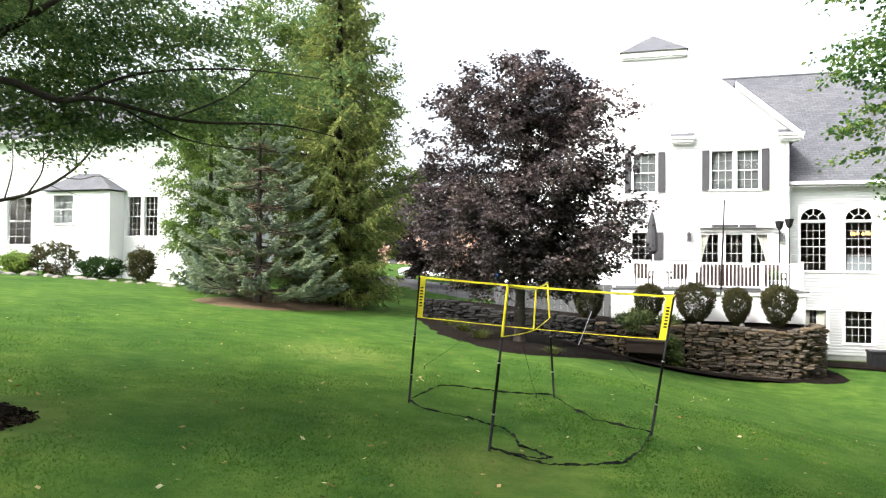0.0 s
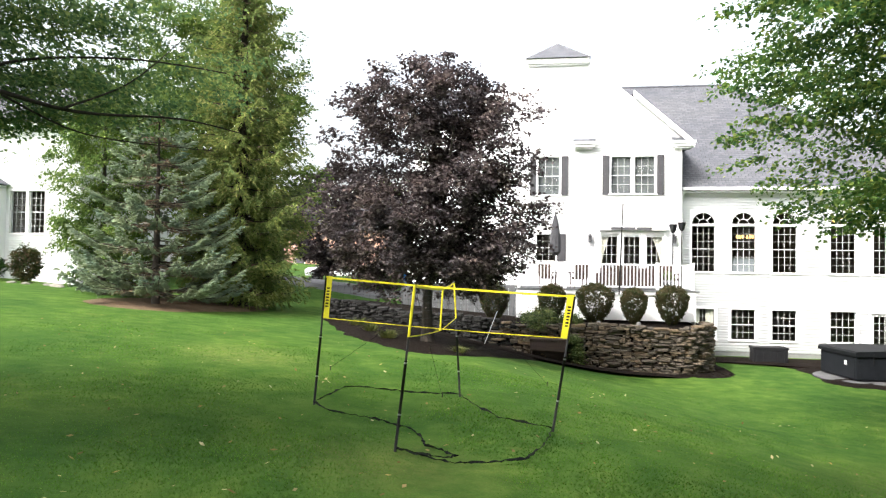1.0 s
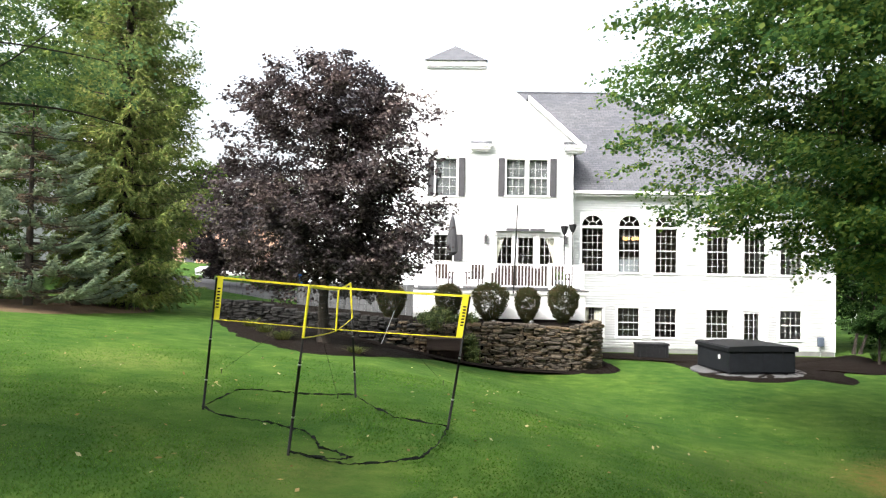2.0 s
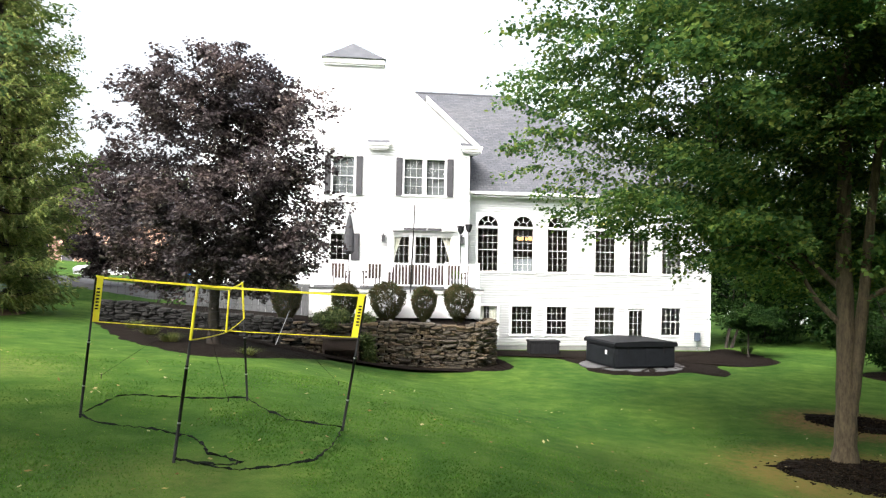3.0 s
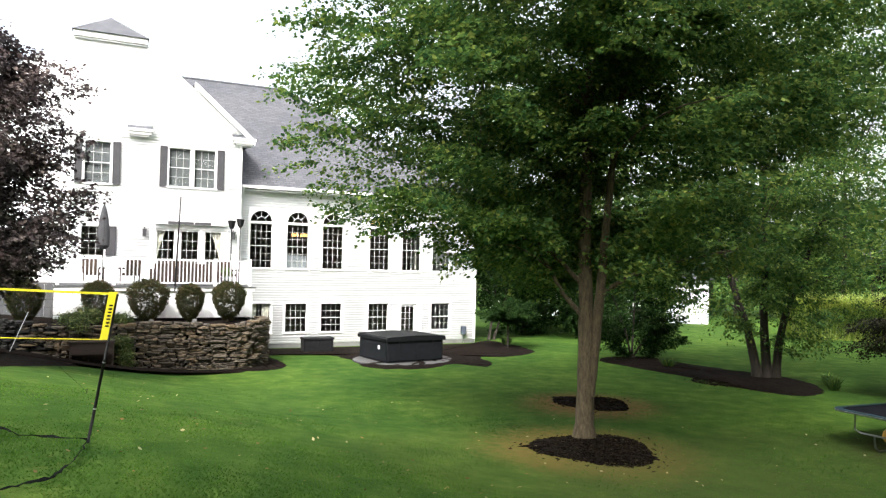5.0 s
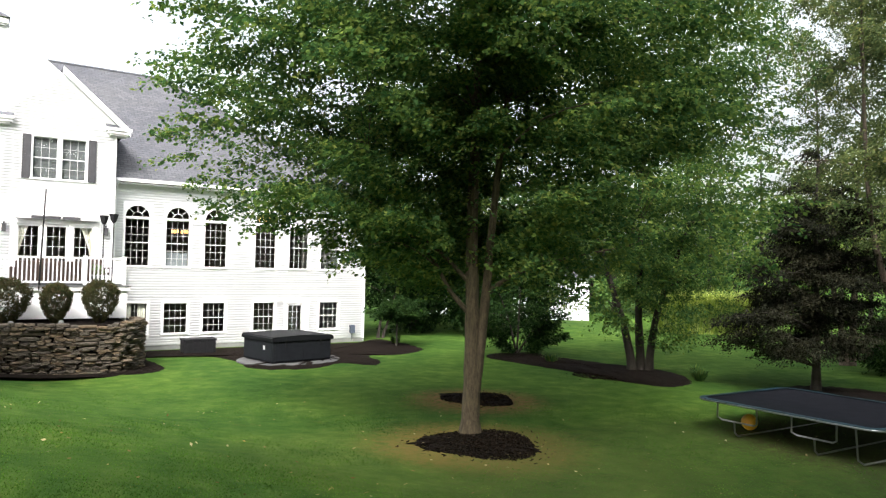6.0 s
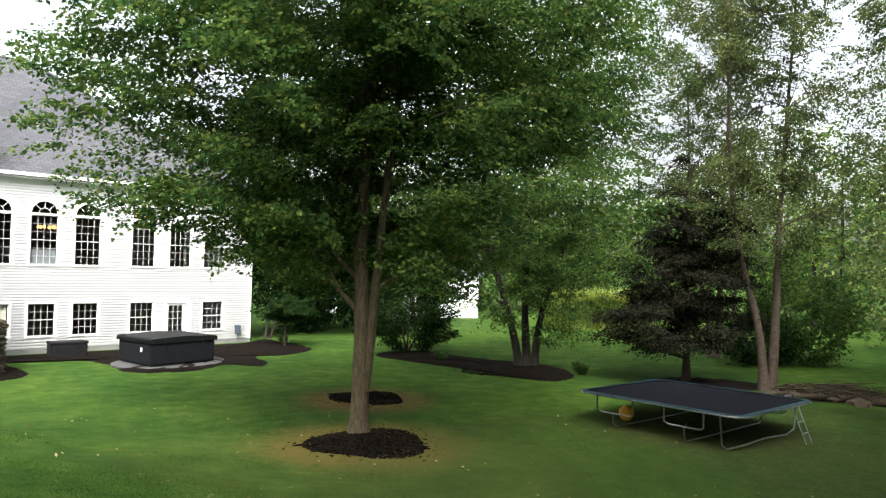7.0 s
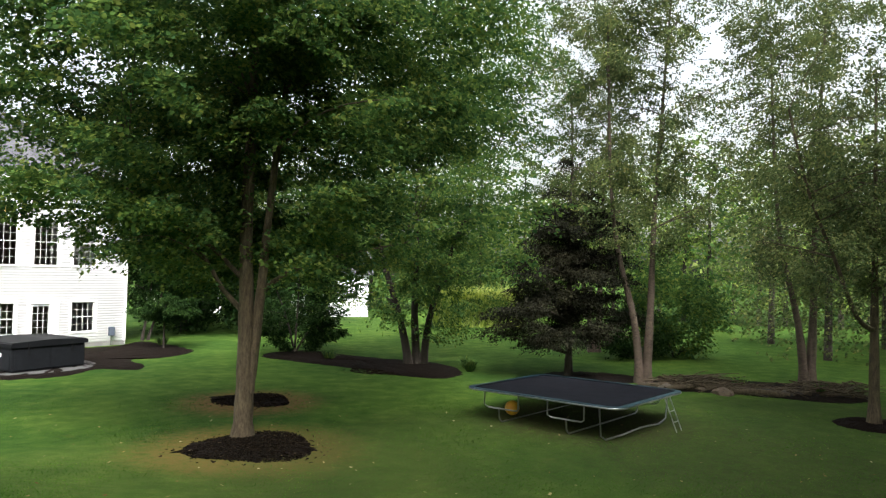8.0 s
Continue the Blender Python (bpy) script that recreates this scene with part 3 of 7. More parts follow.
# main roof: hipped at its far end
RIDGE_Y, RIDGE_Z = 39.6, 12.05
bm = bmesh.new()
e0, e1 = FRONT - 0.5, 46.4
slab(bm, [(-7.3, e0, EAVE + 0.12), (W1 + 0.4, e0, EAVE + 0.12), (8.4, RIDGE_Y, RIDGE_Z), (-7.3, RIDGE_Y, RIDGE_Z)], 0.09)
slab(bm, [(W1 + 0.4, e1, EAVE + 0.12), (-7.3, e1, EAVE + 0.12), (-7.3, RIDGE_Y, RIDGE_Z), (8.4, RIDGE_Y, RIDGE_Z)], 0.09)
slab(bm, [(W1 + 0.4, e0, EAVE + 0.12), (W1 + 0.4, e1, EAVE + 0.12), (8.4, RIDGE_Y, RIDGE_Z)], 0.09)
part("roof", bm, ROOF, house, "grey asphalt shingle roof")
part("ridge_cap", tubes([([(-7.3, RIDGE_Y, RIDGE_Z + 0.01), (8.4, RIDGE_Y, RIDGE_Z + 0.01)], 0.07), ([(8.4, RIDGE_Y, RIDGE_Z), (W1 + 0.4, e0, EAVE + 0.13)], 0.06)], 6), SHINGLE, house)
bm = bmesh.new()
slab(bm, [(-7.0, FRONT, EAVE), (-7.0, 46.0, EAVE), (-7.0, RIDGE_Y, RIDGE_Z - 0.2)], 0.05)
part("gable_wall", bm, WHITE, house)

# gabled bay with the twin window
GF, GX0, GX1, GM = 32.4, 0.80, 5.02, 2.93
GEAVE, GPEAK = 7.95, 9.88
TX0_L = -1.63
TWIN = [(1.98, 2.87), (3.01, 3.90)]
gh = [(TWIN[0][0], TWIN[1][1], 5.55, 7.19), (1.40, 4.42, 1.40, 3.72)]
bm = boxes(wall_rows(GX0, GX1, BASE - 0.3, GEAVE, GF, GF + 0.2, gh) + [(GX1 - 0.2, GX1, GF + 0.202, FRONT - 0.002, BASE - 0.3, GEAVE)])
slab(bm, [(GX0, GF, GEAVE), (GX1, GF, GEAVE), (GX1, GF + 0.2, GEAVE), (GX0, GF + 0.2, GEAVE)], 0.02)
tri = [(GX0, GEAVE), (GX1, GEAVE), (GM, GPEAK)]
lo = [bm.verts.new((x, GF, z)) for x, z in tri]
hi = [bm.verts.new((x, GF + 0.2, z)) for x, z in tri]
bm.faces.new(lo)
bm.faces.new(hi[::-1])
for k in range(3):
    bm.faces.new((lo[k], hi[k], hi[(k + 1) % 3], lo[(k + 1) % 3]))
part("bay_wall", bm, WHITE, house)


def gable_span(z):
    k = max(0.0, min(1.0, (z - GEAVE) / (GPEAK - GEAVE)))
    return (GX0 + (GM - GX0) * k, GX1 - (GX1 - GM) * k)


v, f = siding_mesh(GX0, GX1, 0.0, GPEAK - 0.15, GF, gh, gable_span)
tagged(raw_part("siding", v, f, WHITE, house, "white lapped clapboards"), kind="stuff")
part("corner_board", boxes([(GX1 - 0.1, GX1 + 0.012, GF - 0.03, GF + 0.1, 0.0, GEAVE - 0.2)]), TRIM, house)
for a, b in TWIN:
    window(house, a, b, 5.55, 7.19, GF, 3, 2, casing=0.065)
shutter(house, 1.62, 1.94 - 0.02, 5.49, 7.25, GF - 0.02)
shutter(house, 3.97, 4.27, 5.49, 7.25, GF - 0.02)
bm = bmesh.new()
slab(bm, [(GX1 + 0.5, GF - 0.3, GEAVE - 0.10), (GX1 + 0.5, 41.0, GEAVE - 0.10), (GM, 41.0, GPEAK + 0.26), (GM, GF - 0.3, GPEAK + 0.26)], 0.08)
slab(bm, [(GX0 - 0.25, 41.0, GEAVE - 0.10), (GX0 - 0.25, GF + 0.25, GEAVE - 0.10), (GM, GF + 0.25, GPEAK + 0.10), (GM, 41.0, GPEAK + 0.10)], 0.08)
part("bay_roof", bm, ROOF, house, "grey shingle gable roof")
for sgn, xe in ((1, GX1 + 0.5), (-1, GX0 - 0.45)):
    bm = bmesh.new()
    m = [(xe, GEAVE - 0.13), (GM, GPEAK + 0.23), (GM, GPEAK - 0.05), (xe - sgn * 0.0, GEAVE - 0.41)]
    a = [bm.verts.new((x, GF - 0.32, z)) for x, z in m]
    b = [bm.verts.new((x, GF - 0.02, z)) for x, z in m]
    bm.faces.new(a)
    bm.faces.new(b[::-1])
    for k in range(4):
        bm.faces.new((a[k], b[k], b[(k + 1) % 4], a[(k + 1) % 4]))
    if sgn > 0:
        part("rake_board", bm, TRIM, house)
    else:
        bm.free()
    # the eave return at the foot of the rake
    x0, x1 = (xe - 0.95, xe + 0.05) if sgn > 0 else (xe - 0.05, xe + 0.95)
    part("eave_return", boxes([(x0, x1, GF - 0.36, GF + 0.5, GEAVE - 0.22, GEAVE - 0.10), (x0 + 0.06, x1 - 0.06, GF - 0.30, GF + 0.45, GEAVE - 0.34, GEAVE - 0.22), (x0 + 0.14, x1 - 0.14, GF - 0.22, GF + 0.4, GEAVE - 0.42, GEAVE - 0.34)]), TRIM, house)
    bm = bmesh.new()
    slab(bm, [(x0, GF - 0.36, GEAVE - 0.09), (x1, GF - 0.36, GEAVE - 0.09), (x1, GF - 0.02, GEAVE + 0.07), (x0, GF - 0.02, GEAVE + 0.07)], 0.02)
    part("return_roof", bm, SHINGLE, house)

# the tall clipped gable behind the bay
bm = bmesh.new()
poly = [(-7.0, 7.6), (-1.85, 11.42), (1.0, 11.42), (4.9, 8.2), (4.9, 7.5), (-7.0, 7.5)]
for yy in (32.43, 32.63):
    for k in range(len(poly)):
        bm.verts.new((poly[k][0], yy, poly[k][1]))
bm.verts.ensure_lookup_table()
n = len(poly)
bm.faces.new([bm.verts[k] for k in range(n)])
bm.faces.new([bm.verts[2 * n - 1 - k] for k in range(n)])
for k in range(n):
    bm.faces.new((bm.verts[k], bm.verts[n + k], bm.verts[n + (k + 1) % n], bm.verts[(k + 1) % n]))
part("gable_wall", bm, WHITE, house)
lw = [(-5.9, -4.6, 1.35, 3.5), (-4.3, -3.0, 1.35, 3.5)]
part("wall", boxes(wall_rows(-7.0, TX0_L, BASE - 0.3, 7.498, 32.43, 32.63, lw)), WHITE, house)
for a, b, lo, hi in lw:
    window(house, a, b, lo, hi, 32.43, 3, 4, casing=0.08, label="tall white glazed door onto the lower deck")
# white rake boards along the clipped gable
for m in ([(1.0, 11.42), (5.0, 8.12), (5.0, 7.86), (1.0, 11.16)],):
    bm = bmesh.new()
    a = [bm.verts.new((x, 32.36, z)) for x, z in m]
    b = [bm.verts.new((x, 32.428, z)) for x, z in m]
    bm.faces.new(a)
    bm.faces.new(b[::-1])
    for k in range(4):
        bm.faces.new((a[k], b[k], b[(k + 1) % 4], a[(k + 1) % 4]))
    part("rake_board", bm, TRIM, house)
bm = bmesh.new()
slab(bm, [(0.9, 32.64, 11.46), (0.9, 41.0, 11.46), (4.9, 41.0, 8.16), (4.9, 32.64, 8.16)], 0.06)
slab(bm, [(-7.0, 32.64, 7.3), (-7.0, 41.0, 7.3), (-1.75, 41.0, 11.15), (-1.75, 32.64, 11.15)], 0.06)
slab(bm, [(-1.7, 32.64, 11.4), (0.8, 32.64, 11.4), (0.8, 41.0, 11.4), (-1.7, 41.0, 11.4)], 0.06)
part("gable_roof", bm, ROOF, house)

# narrow tower bay with its hipped cap
TX0, TX1, TF, TTOP = -1.62, 0.80, 32.41, 11.42
TWALL = 7.6
th = [(-1.26, -0.27, 5.50, 7.20), (-1.30, -0.42, 2.50, 3.70)]
part("tower_wall", boxes(wall_rows(TX0, TX1 - 0.002, BASE - 0.3, TWALL, TF, TF + 0.2, th)), WHITE, house)
v, f = siding_mesh(TX0, TX1, 0.0, TWALL, TF, th)
tagged(raw_part("siding", v, f, WHITE, house, "white lapped clapboards"), kind="stuff")
window(house, -1.26, -0.27, 5.50, 7.20, TF, 3, 2, casing=0.065)
window(house, -1.30, -0.42, 2.50, 3.70, TF, 3, 2, casing=0.065)
shutter(house, -1.60, -1.33, 5.46, 7.24, TF - 0.02)
shutter(house, -0.20, 0.10, 5.46, 7.24, TF - 0.02)
shutter(house, -0.36, 0.03, 2.5, 3.72, TF - 0.02)
part("cornice", boxes([(TX0 - 0.14, TX1 + 0.14, TF - 0.10, 35.1, TTOP - 0.05, TTOP + 0.03), (TX0 - 0.2, TX1 + 0.2, TF - 0.18, 35.2, TTOP + 0.03, TTOP + 0.26)]), TRIM, house)
bm = bmesh.new()
c = [(TX0 - 0.24, TF - 0.26), (TX1 + 0.24, TF - 0.26), (TX1 + 0.24, 35.3), (TX0 - 0.24, 35.3)]
base = [bm.verts.new((x, y, TTOP + 0.262)) for x, y in c]
top = bm.verts.new((-0.45, 33.85, 12.85))
bm.faces.new(base[::-1])
for k in range(4):
    bm.faces.new((base[k], base[(k + 1) % 4], top))
part("tower_cap", bm, SHINGLE, house, "small grey hipped roof cap")

# patio doors on the deck with curtains
dw = part("patio_door", boxes([(1.40, 1.52, GF - 0.04, GF + 0.1, 1.40, 3.72), (4.30, 4.42, GF - 0.04, GF + 0.1, 1.40, 3.72), (2.36, 2.50, GF - 0.03, GF + 0.1, 1.40, 3.72), (3.34, 3.48, GF - 0.03, GF + 0.1, 1.40, 3.72), (1.3, 4.52, GF - 0.06, GF + 0.1, 3.72, 3.86),
                                (1.52, 2.36, GF - 0.02, GF + 0.1, 1.40, 1.55), (2.50, 3.34, GF - 0.02, GF + 0.1, 1.40, 1.55), (3.48, 4.30, GF - 0.02, GF + 0.1, 1.40, 1.55)]), TRIM, house, "white glazed patio doors with cream curtains")
for a, b in ((1.52, 2.36), (2.50, 3.34), (3.48, 4.30)):
    part("door_leaf", boxes([(a, a + 0.08, GF + 0.02, GF + 0.06, 1.55, 3.72), (b - 0.08, b, GF + 0.02, GF + 0.06, 1.55, 3.72), (a + 0.08, b - 0.08, GF + 0.02, GF + 0.06, 3.62, 3.72), (a + 0.08, b - 0.08, GF + 0.02, GF + 0.06, 1.55, 1.62)]), TRIM, dw)
    part("muntin", boxes(bars(a + 0.08, b - 0.08, 1.62, 3.62, 3, 5, GF + 0.03, GF + 0.052)), TRIM, dw)
    p = part("pane", boxes([(a + 0.08, b - 0.08, GF + 0.038, GF + 0.044, 1.62, 3.62)]), GLASS, dw)
    p.visible_shadow = False


def curtain(u_top0, u_top1, u_tie, z0, z1, side):
    bm = bmesh.new()
    n, rows = 24, 10
    grid = []
    for j in range(rows + 1):
        t = j / rows
        z = z1 + (z0 - z1) * t
        w = 1 - 0.8 * math.sin(min(1, t / 0.8) * math.pi / 2)
        lo, hi = (u_top0, u_top0 + (u_top1 - u_top0) * w) if side < 0 else (u_top1 - (u_top1 - u_top0) * w, u_top1)
        grid.append([bm.verts.new((lo + (hi - lo) * i / n, GF + 0.16 + 0.025 * math.sin(i * 1.7), z)) for i in range(n + 1)])
    for a, b in zip(grid, grid[1:]):
        for i in range(n):
            bm.faces.new((a[i], a[i + 1], b[i + 1], b[i]))
    ob = part("curtain", bm, CURTAIN, dw, "cream tied-back curtain", True)
    ob.modifiers.new("cloth", "SOLIDIFY").thickness = 0.006


curtain(1.54, 1.95, 1.6, 1.8, 3.62, -1)
curtain(3.80, 4.28, 4.2, 1.8, 3.62, 1)
aw = part("awning_box", boxes([(1.46, 4.42, GF - 0.26, GF - 0.03, 3.90, 4.06)], None, 0.02), TRIM, house, "retracted awning over the patio doors")
part("awning_roll", boxes([(2.0, 3.05, GF - 0.275, GF - 0.262, 3.915, 4.035), (3.09, 3.75, GF - 0.275, GF - 0.262, 3.915, 4.035)]), SHUTTER, aw)
for x in (1.10, 4.72):
    wl = part("wall_lantern", boxes([(x - 0.07, x + 0.07, GF - 0.20, GF - 0.06, 3.35, 3.62), (x - 0.09, x + 0.09, GF - 0.22, GF - 0.04, 3.62, 3.66), (x - 0.03, x + 0.03, GF - 0.06, GF - 0.02, 3.45, 3.75)]), SHUTTER, house, "dark wall lantern")

# blinds and curtains seen in three of the windows
part("blind", boxes([(BAYS[1][0] + 0.05, BAYS[1][1] - 0.05, FRONT + 0.14, FRONT + 0.15, HIGH, HIGH + 0.62)]), paint("grey_blind", (0.16, 0.17, 0.18), (0.22, 0.23, 0.24), 2, 0.9, stretch=(1, 1, 20)), house, "pale half-drawn window blind")
SLAT = paint("pale_slat_blind", (0.10, 0.105, 0.11), (0.15, 0.155, 0.16), 2, 0.9, stretch=(1, 1, 20))
for a, b, zt, zb, yy in ((1.98, 2.87, 7.19, 5.55, GF), (3.01, 3.90, 7.19, 5.55, GF), (-1.26, -0.27, 7.2, 5.5, TF)):
    n = 26
    part("blind", boxes([(a + 0.02, b - 0.02, yy + 0.15, yy + 0.158, zb + (zt - zb) * k / n + 0.006, zb + (zt - zb) * (k + 1) / n - 0.006) for k in range(n)]), SLAT, house, "lowered pale slatted blind")
for x0, x1 in ((5.70, 6.02), (6.28, 6.60)):
    bm = bmesh.new()
    cols = [[bm.verts.new((x0 + (x1 - x0) * i / 12, FRONT + 0.15 + 0.02 * math.sin(i * 1.9), z)) for i in range(13)] for z in (LOW, LOWTOP)]
    for i in range(12):
        bm.faces.new((cols[0][i], cols[0][i + 1], cols[1][i + 1], cols[1][i]))
    ob = part("curtain", bm, CURTAIN, house, "pale straight curtain", True)
    ob.modifiers.new("cloth", "SOLIDIFY").thickness = 0.005

# ---- deck, retaining wall, shrubs ----
DF, DZ = 29.0, 1.38
# grey deck wood, its tone lowered to hold the skirt's shade
GREYWOOD = paint("weathered_shaded_deck_wood", (0.065, 0.068, 0.072), (0.12, 0.123, 0.128), 3.0, 0.9, stretch=(4, 4, 0.5))
deck = thing("deck", (0, 0, 0), "raised wooden deck with white railings and a white skirt", "deck")


def rail_run(x0, y0, x1, y1, z, posts, high=1.05):
    """Railing between two points: rails, balusters, posts with caps."""
    d = Vector((x1 - x0, y1 - y0, 0))
    ln = d.length
    m = Matrix.Translation((x0, y0, z)) @ Matrix.Rotation(math.atan2(d.y, d.x), 4, "Z")
    part("rail", boxes([(0, ln, -0.045, 0.045, high - 0.09, high - 0.04)], m, 0.008), TRIM, deck)
    part("rail", boxes([(0, ln, -0.02, 0.02, 0.08, 0.14)], m), TRIM, deck)
    n = int(ln / 0.135)
    for k in range(n):
        u = ln * (k + 0.5) / n
        part("baluster", boxes([(u - 0.02, u + 0.02, -0.018, 0.018, 0.14, high - 0.09)], m), TRIM, deck)
    for u in posts:
        part("post", boxes([(u - 0.06, u + 0.06, -0.06, 0.06, 0, high), (u - 0.075, u + 0.075, -0.075, 0.075, high, high + 0.03)], m, 0.006), TRIM, deck)


part("deck_floor", boxes([(-1.9, 5.0, DF - 0.02, GF - 0.05, DZ - 0.05, DZ)]), GREYWOOD, deck, "grey deck boards")
part("deck_floor", boxes([(-7.2, -1.902, 31.0, GF - 0.05, DZ - 0.05, DZ)]), GREYWOOD, deck)
part("fascia", boxes([(-1.95, 5.12, DF - 0.10, DF - 0.02, DZ - 0.20, DZ - 0.062)]), TRIM, deck)
part("deck_edge", boxes([(-2.0, 5.17, DF - 0.14, DF - 0.021, DZ - 0.06, DZ - 0.02)]), GREYWOOD, deck, "weathered grey deck edge board")
part("skirt", boxes([(-1.95, 5.05, DF - 0.018, DF + 0.04, 0.16, DZ - 0.2), (5.0, 5.05, DF + 0.042, FRONT - 0.05, -1.7, DZ - 0.2)]), TRIM, deck, "white skirt panel under the deck")
# skirt boards: shade below the deck is put into their grey
for k in range(24):
    part("skirt_board", boxes([(-7.2 + 0.3 * k, -6.91 + 0.3 * k, 31.0, 31.05, -0.6, DZ - 0.052)]), GREYWOOD, deck, "grey wood skirt board, darkened in colour for shade")
rail_run(-1.85, DF, 4.92, DF, DZ, (0.0, 1.85, 5.45, 6.77))
rail_run(4.92, DF + 0.1, 4.92, GF - 0.1, DZ, ())
rail_run(-6.9, 31.05, -1.9, 31.05, DZ, (0.0, 2.5))
rail_run(-1.85, DF + 0.1, -1.85, 30.9, DZ, ())


# retaining wall of flat fieldstones, in courses
WY = 27.0
wall = thing("retaining_wall", (0, 0, 0), "dry-stacked fieldstone retaining wall", "stone wall", kind="structure")


def wall_line(s):
    """The wall's line from its rounded end to the left, by length."""
    if s < 2.2:
        q = s / 2.2 * math.pi / 2
        return 4.0 + 1.4 * math.cos(q), WY + 1.4 - 1.4 * math.sin(q), q
    x = 4.0 - (s - 2.2)
    return x, WY + 0.10 * math.sin(x * 0.8), math.pi / 2


def wall_top(x):
    return 0.12 + 0.06 * math.sin(x * 1.3) + 0.10 * max(0.0, -2.0 - x)


def stone_mesh(k):
    """A rough flat stone: a cube with chipped edges, a bulged face and an uneven outline."""
    rng = random.Random(40 + k)
    bm = bmesh.new()
    bmesh.ops.create_cube(bm, size=1.0)
    bmesh.ops.bevel(bm, geom=list(bm.edges), offset=rng.uniform(0.16, 0.25), segments=1, affect="EDGES")
    for vv in bm.verts:
        vv.co += Vector((rng.uniform(-0.09, 0.05), rng.uniform(-0.06, 0.06), rng.uniform(-0.09, 0.07)))
    me = bpy.data.meshes.new("stone")
    bm.to_mesh(me)
    bm.free()
    return me


STONES = [stone_mesh(k) for k in range(10)]
for me in STONES:
    me.materials.append(STONE)


def lay_stones():
    """Stones set one by one on the lowest gap of the rising wall, so that the courses wander."""
    rng = random.Random(5)
    cell = 0.05
    n = int(16.5 / cell)

    def at(i):
        s = i * cell - 1.0
        return wall_line(s) if s > 0 else (5.4, WY + 1.4 - s, 0.0)

    top, goal, shaded = [], [], bmesh.new()
    for i in range(n):
        x, y, q = at(i)
        top.append(float(land(x, y - 0.2)) - 0.10)
        goal.append(wall_top(x) + rng.uniform(-0.02, 0.02))
    while True:
        i = min(range(n), key=lambda k: top[k] - goal[k])
        if top[i] > goal[i] - 0.05:
            break
        w = int(rng.choice((rng.uniform(0.2, 0.36), rng.uniform(0.32, 0.7))) / cell)
        a = b = i
        while b + 1 < n and b - a + 1 < w and top[b + 1] < top[i] + 0.035:
            b += 1
        while a > 0 and b - a + 1 < w and top[a - 1] < top[i] + 0.035:
            a -= 1
        if b - a + 1 < 3:
            side = [top[k] for k in (a - 1, b + 1) if 0 <= k < n]
            for k in range(a, b + 1):
                top[k] = max(min(side), top[k] + 0.03)
            continue
        z0 = max(top[a:b + 1])
        h = rng.uniform(0.058, 0.102) + 0.045 * (rng.random() < 0.25)
        h = max(0.05, min(h, goal[i] + 0.03 - z0))
        x, y, q = at((a + b) / 2)
        length = (b - a + 1) * cell
        m = Matrix.LocRotScale((x, y + rng.uniform(-0.06, 0.05), z0 + h / 2), Euler((rng.uniform(-0.06, 0.06), rng.uniform(-0.06, 0.06), (q - math.pi / 2) + rng.uniform(-0.12, 0.12))), (length * 1.02, rng.uniform(0.34, 0.48), h * 1.02))
        kind = rng.randrange(len(STONES))
        # stones to the left take the dark copy, which paints the maple's shade
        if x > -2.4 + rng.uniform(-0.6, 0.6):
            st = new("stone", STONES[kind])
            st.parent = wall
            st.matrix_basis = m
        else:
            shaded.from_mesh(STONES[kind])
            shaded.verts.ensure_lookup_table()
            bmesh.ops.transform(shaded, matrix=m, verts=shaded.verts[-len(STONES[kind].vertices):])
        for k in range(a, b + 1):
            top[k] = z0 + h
    tagged(part("shaded_stones", shaded, STONE_DARK, wall, "stones under the maple, darkened in colour for its shade"), kind="stuff")


# core in the dark copy, so the gaps between stones look deep
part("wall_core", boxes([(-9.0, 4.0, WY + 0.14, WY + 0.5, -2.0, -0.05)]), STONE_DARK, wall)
bm = bmesh.new()
prof = [(-2.0, WY + 0.1), (4.0, WY + 0.1)] + [(4.0 + 1.3 * math.sin(q), WY + 1.4 - 1.3 * math.cos(q)) for q in [k * math.pi / 16 for k in range(9)]] + [(5.3, 33.3), (-2.0, 33.3)]
slab(bm, [(x, y, 0.05) for x, y in prof], 1.9)
slab(bm, [(-9.1, WY + 0.1, 0.62), (-2.002, WY + 0.1, 0.05), (-2.002, 31.3, 0.05), (-9.4, 31.0, 0.64)], 1.9)
tagged(part("terrace", bm, MULCH), "dark mulch terrace behind the stone wall", "planting bed", kind="structure")
lay_stones()


# furniture on the deck
WICKER = paint("dark_brown_wicker", (0.035, 0.022, 0.016), (0.085, 0.055, 0.040), 12.0, 0.8, fine=80.0)


def patio_chair(x, y, turn):
    c = thing("patio_chair", (x, y, DZ), "dark brown wicker patio chair on the deck", "chair", "patio chairs", turn=turn)
    part("seat", boxes([(-0.28, 0.28, -0.28, 0.28, 0.36, 0.46)], None, 0.03), WICKER, c)
    part("backrest", boxes([(-0.28, 0.28, 0.24, 0.31, 0.46, 1.0)], Matrix.Rotation(radians(-6), 4, "X"), 0.03), WICKER, c)
    for sx in (-1, 1):
        part("armrest", boxes([(sx * 0.31 - 0.035, sx * 0.31 + 0.035, -0.28, 0.28, 0.60, 0.66)], None, 0.015), WICKER, c)
        for sy in (-0.24, 0.24):
            part("leg", tubes([([(sx * 0.26, sy, 0), (sx * 0.27, sy, 0.62)], 0.022)], 6), WICKER, c)


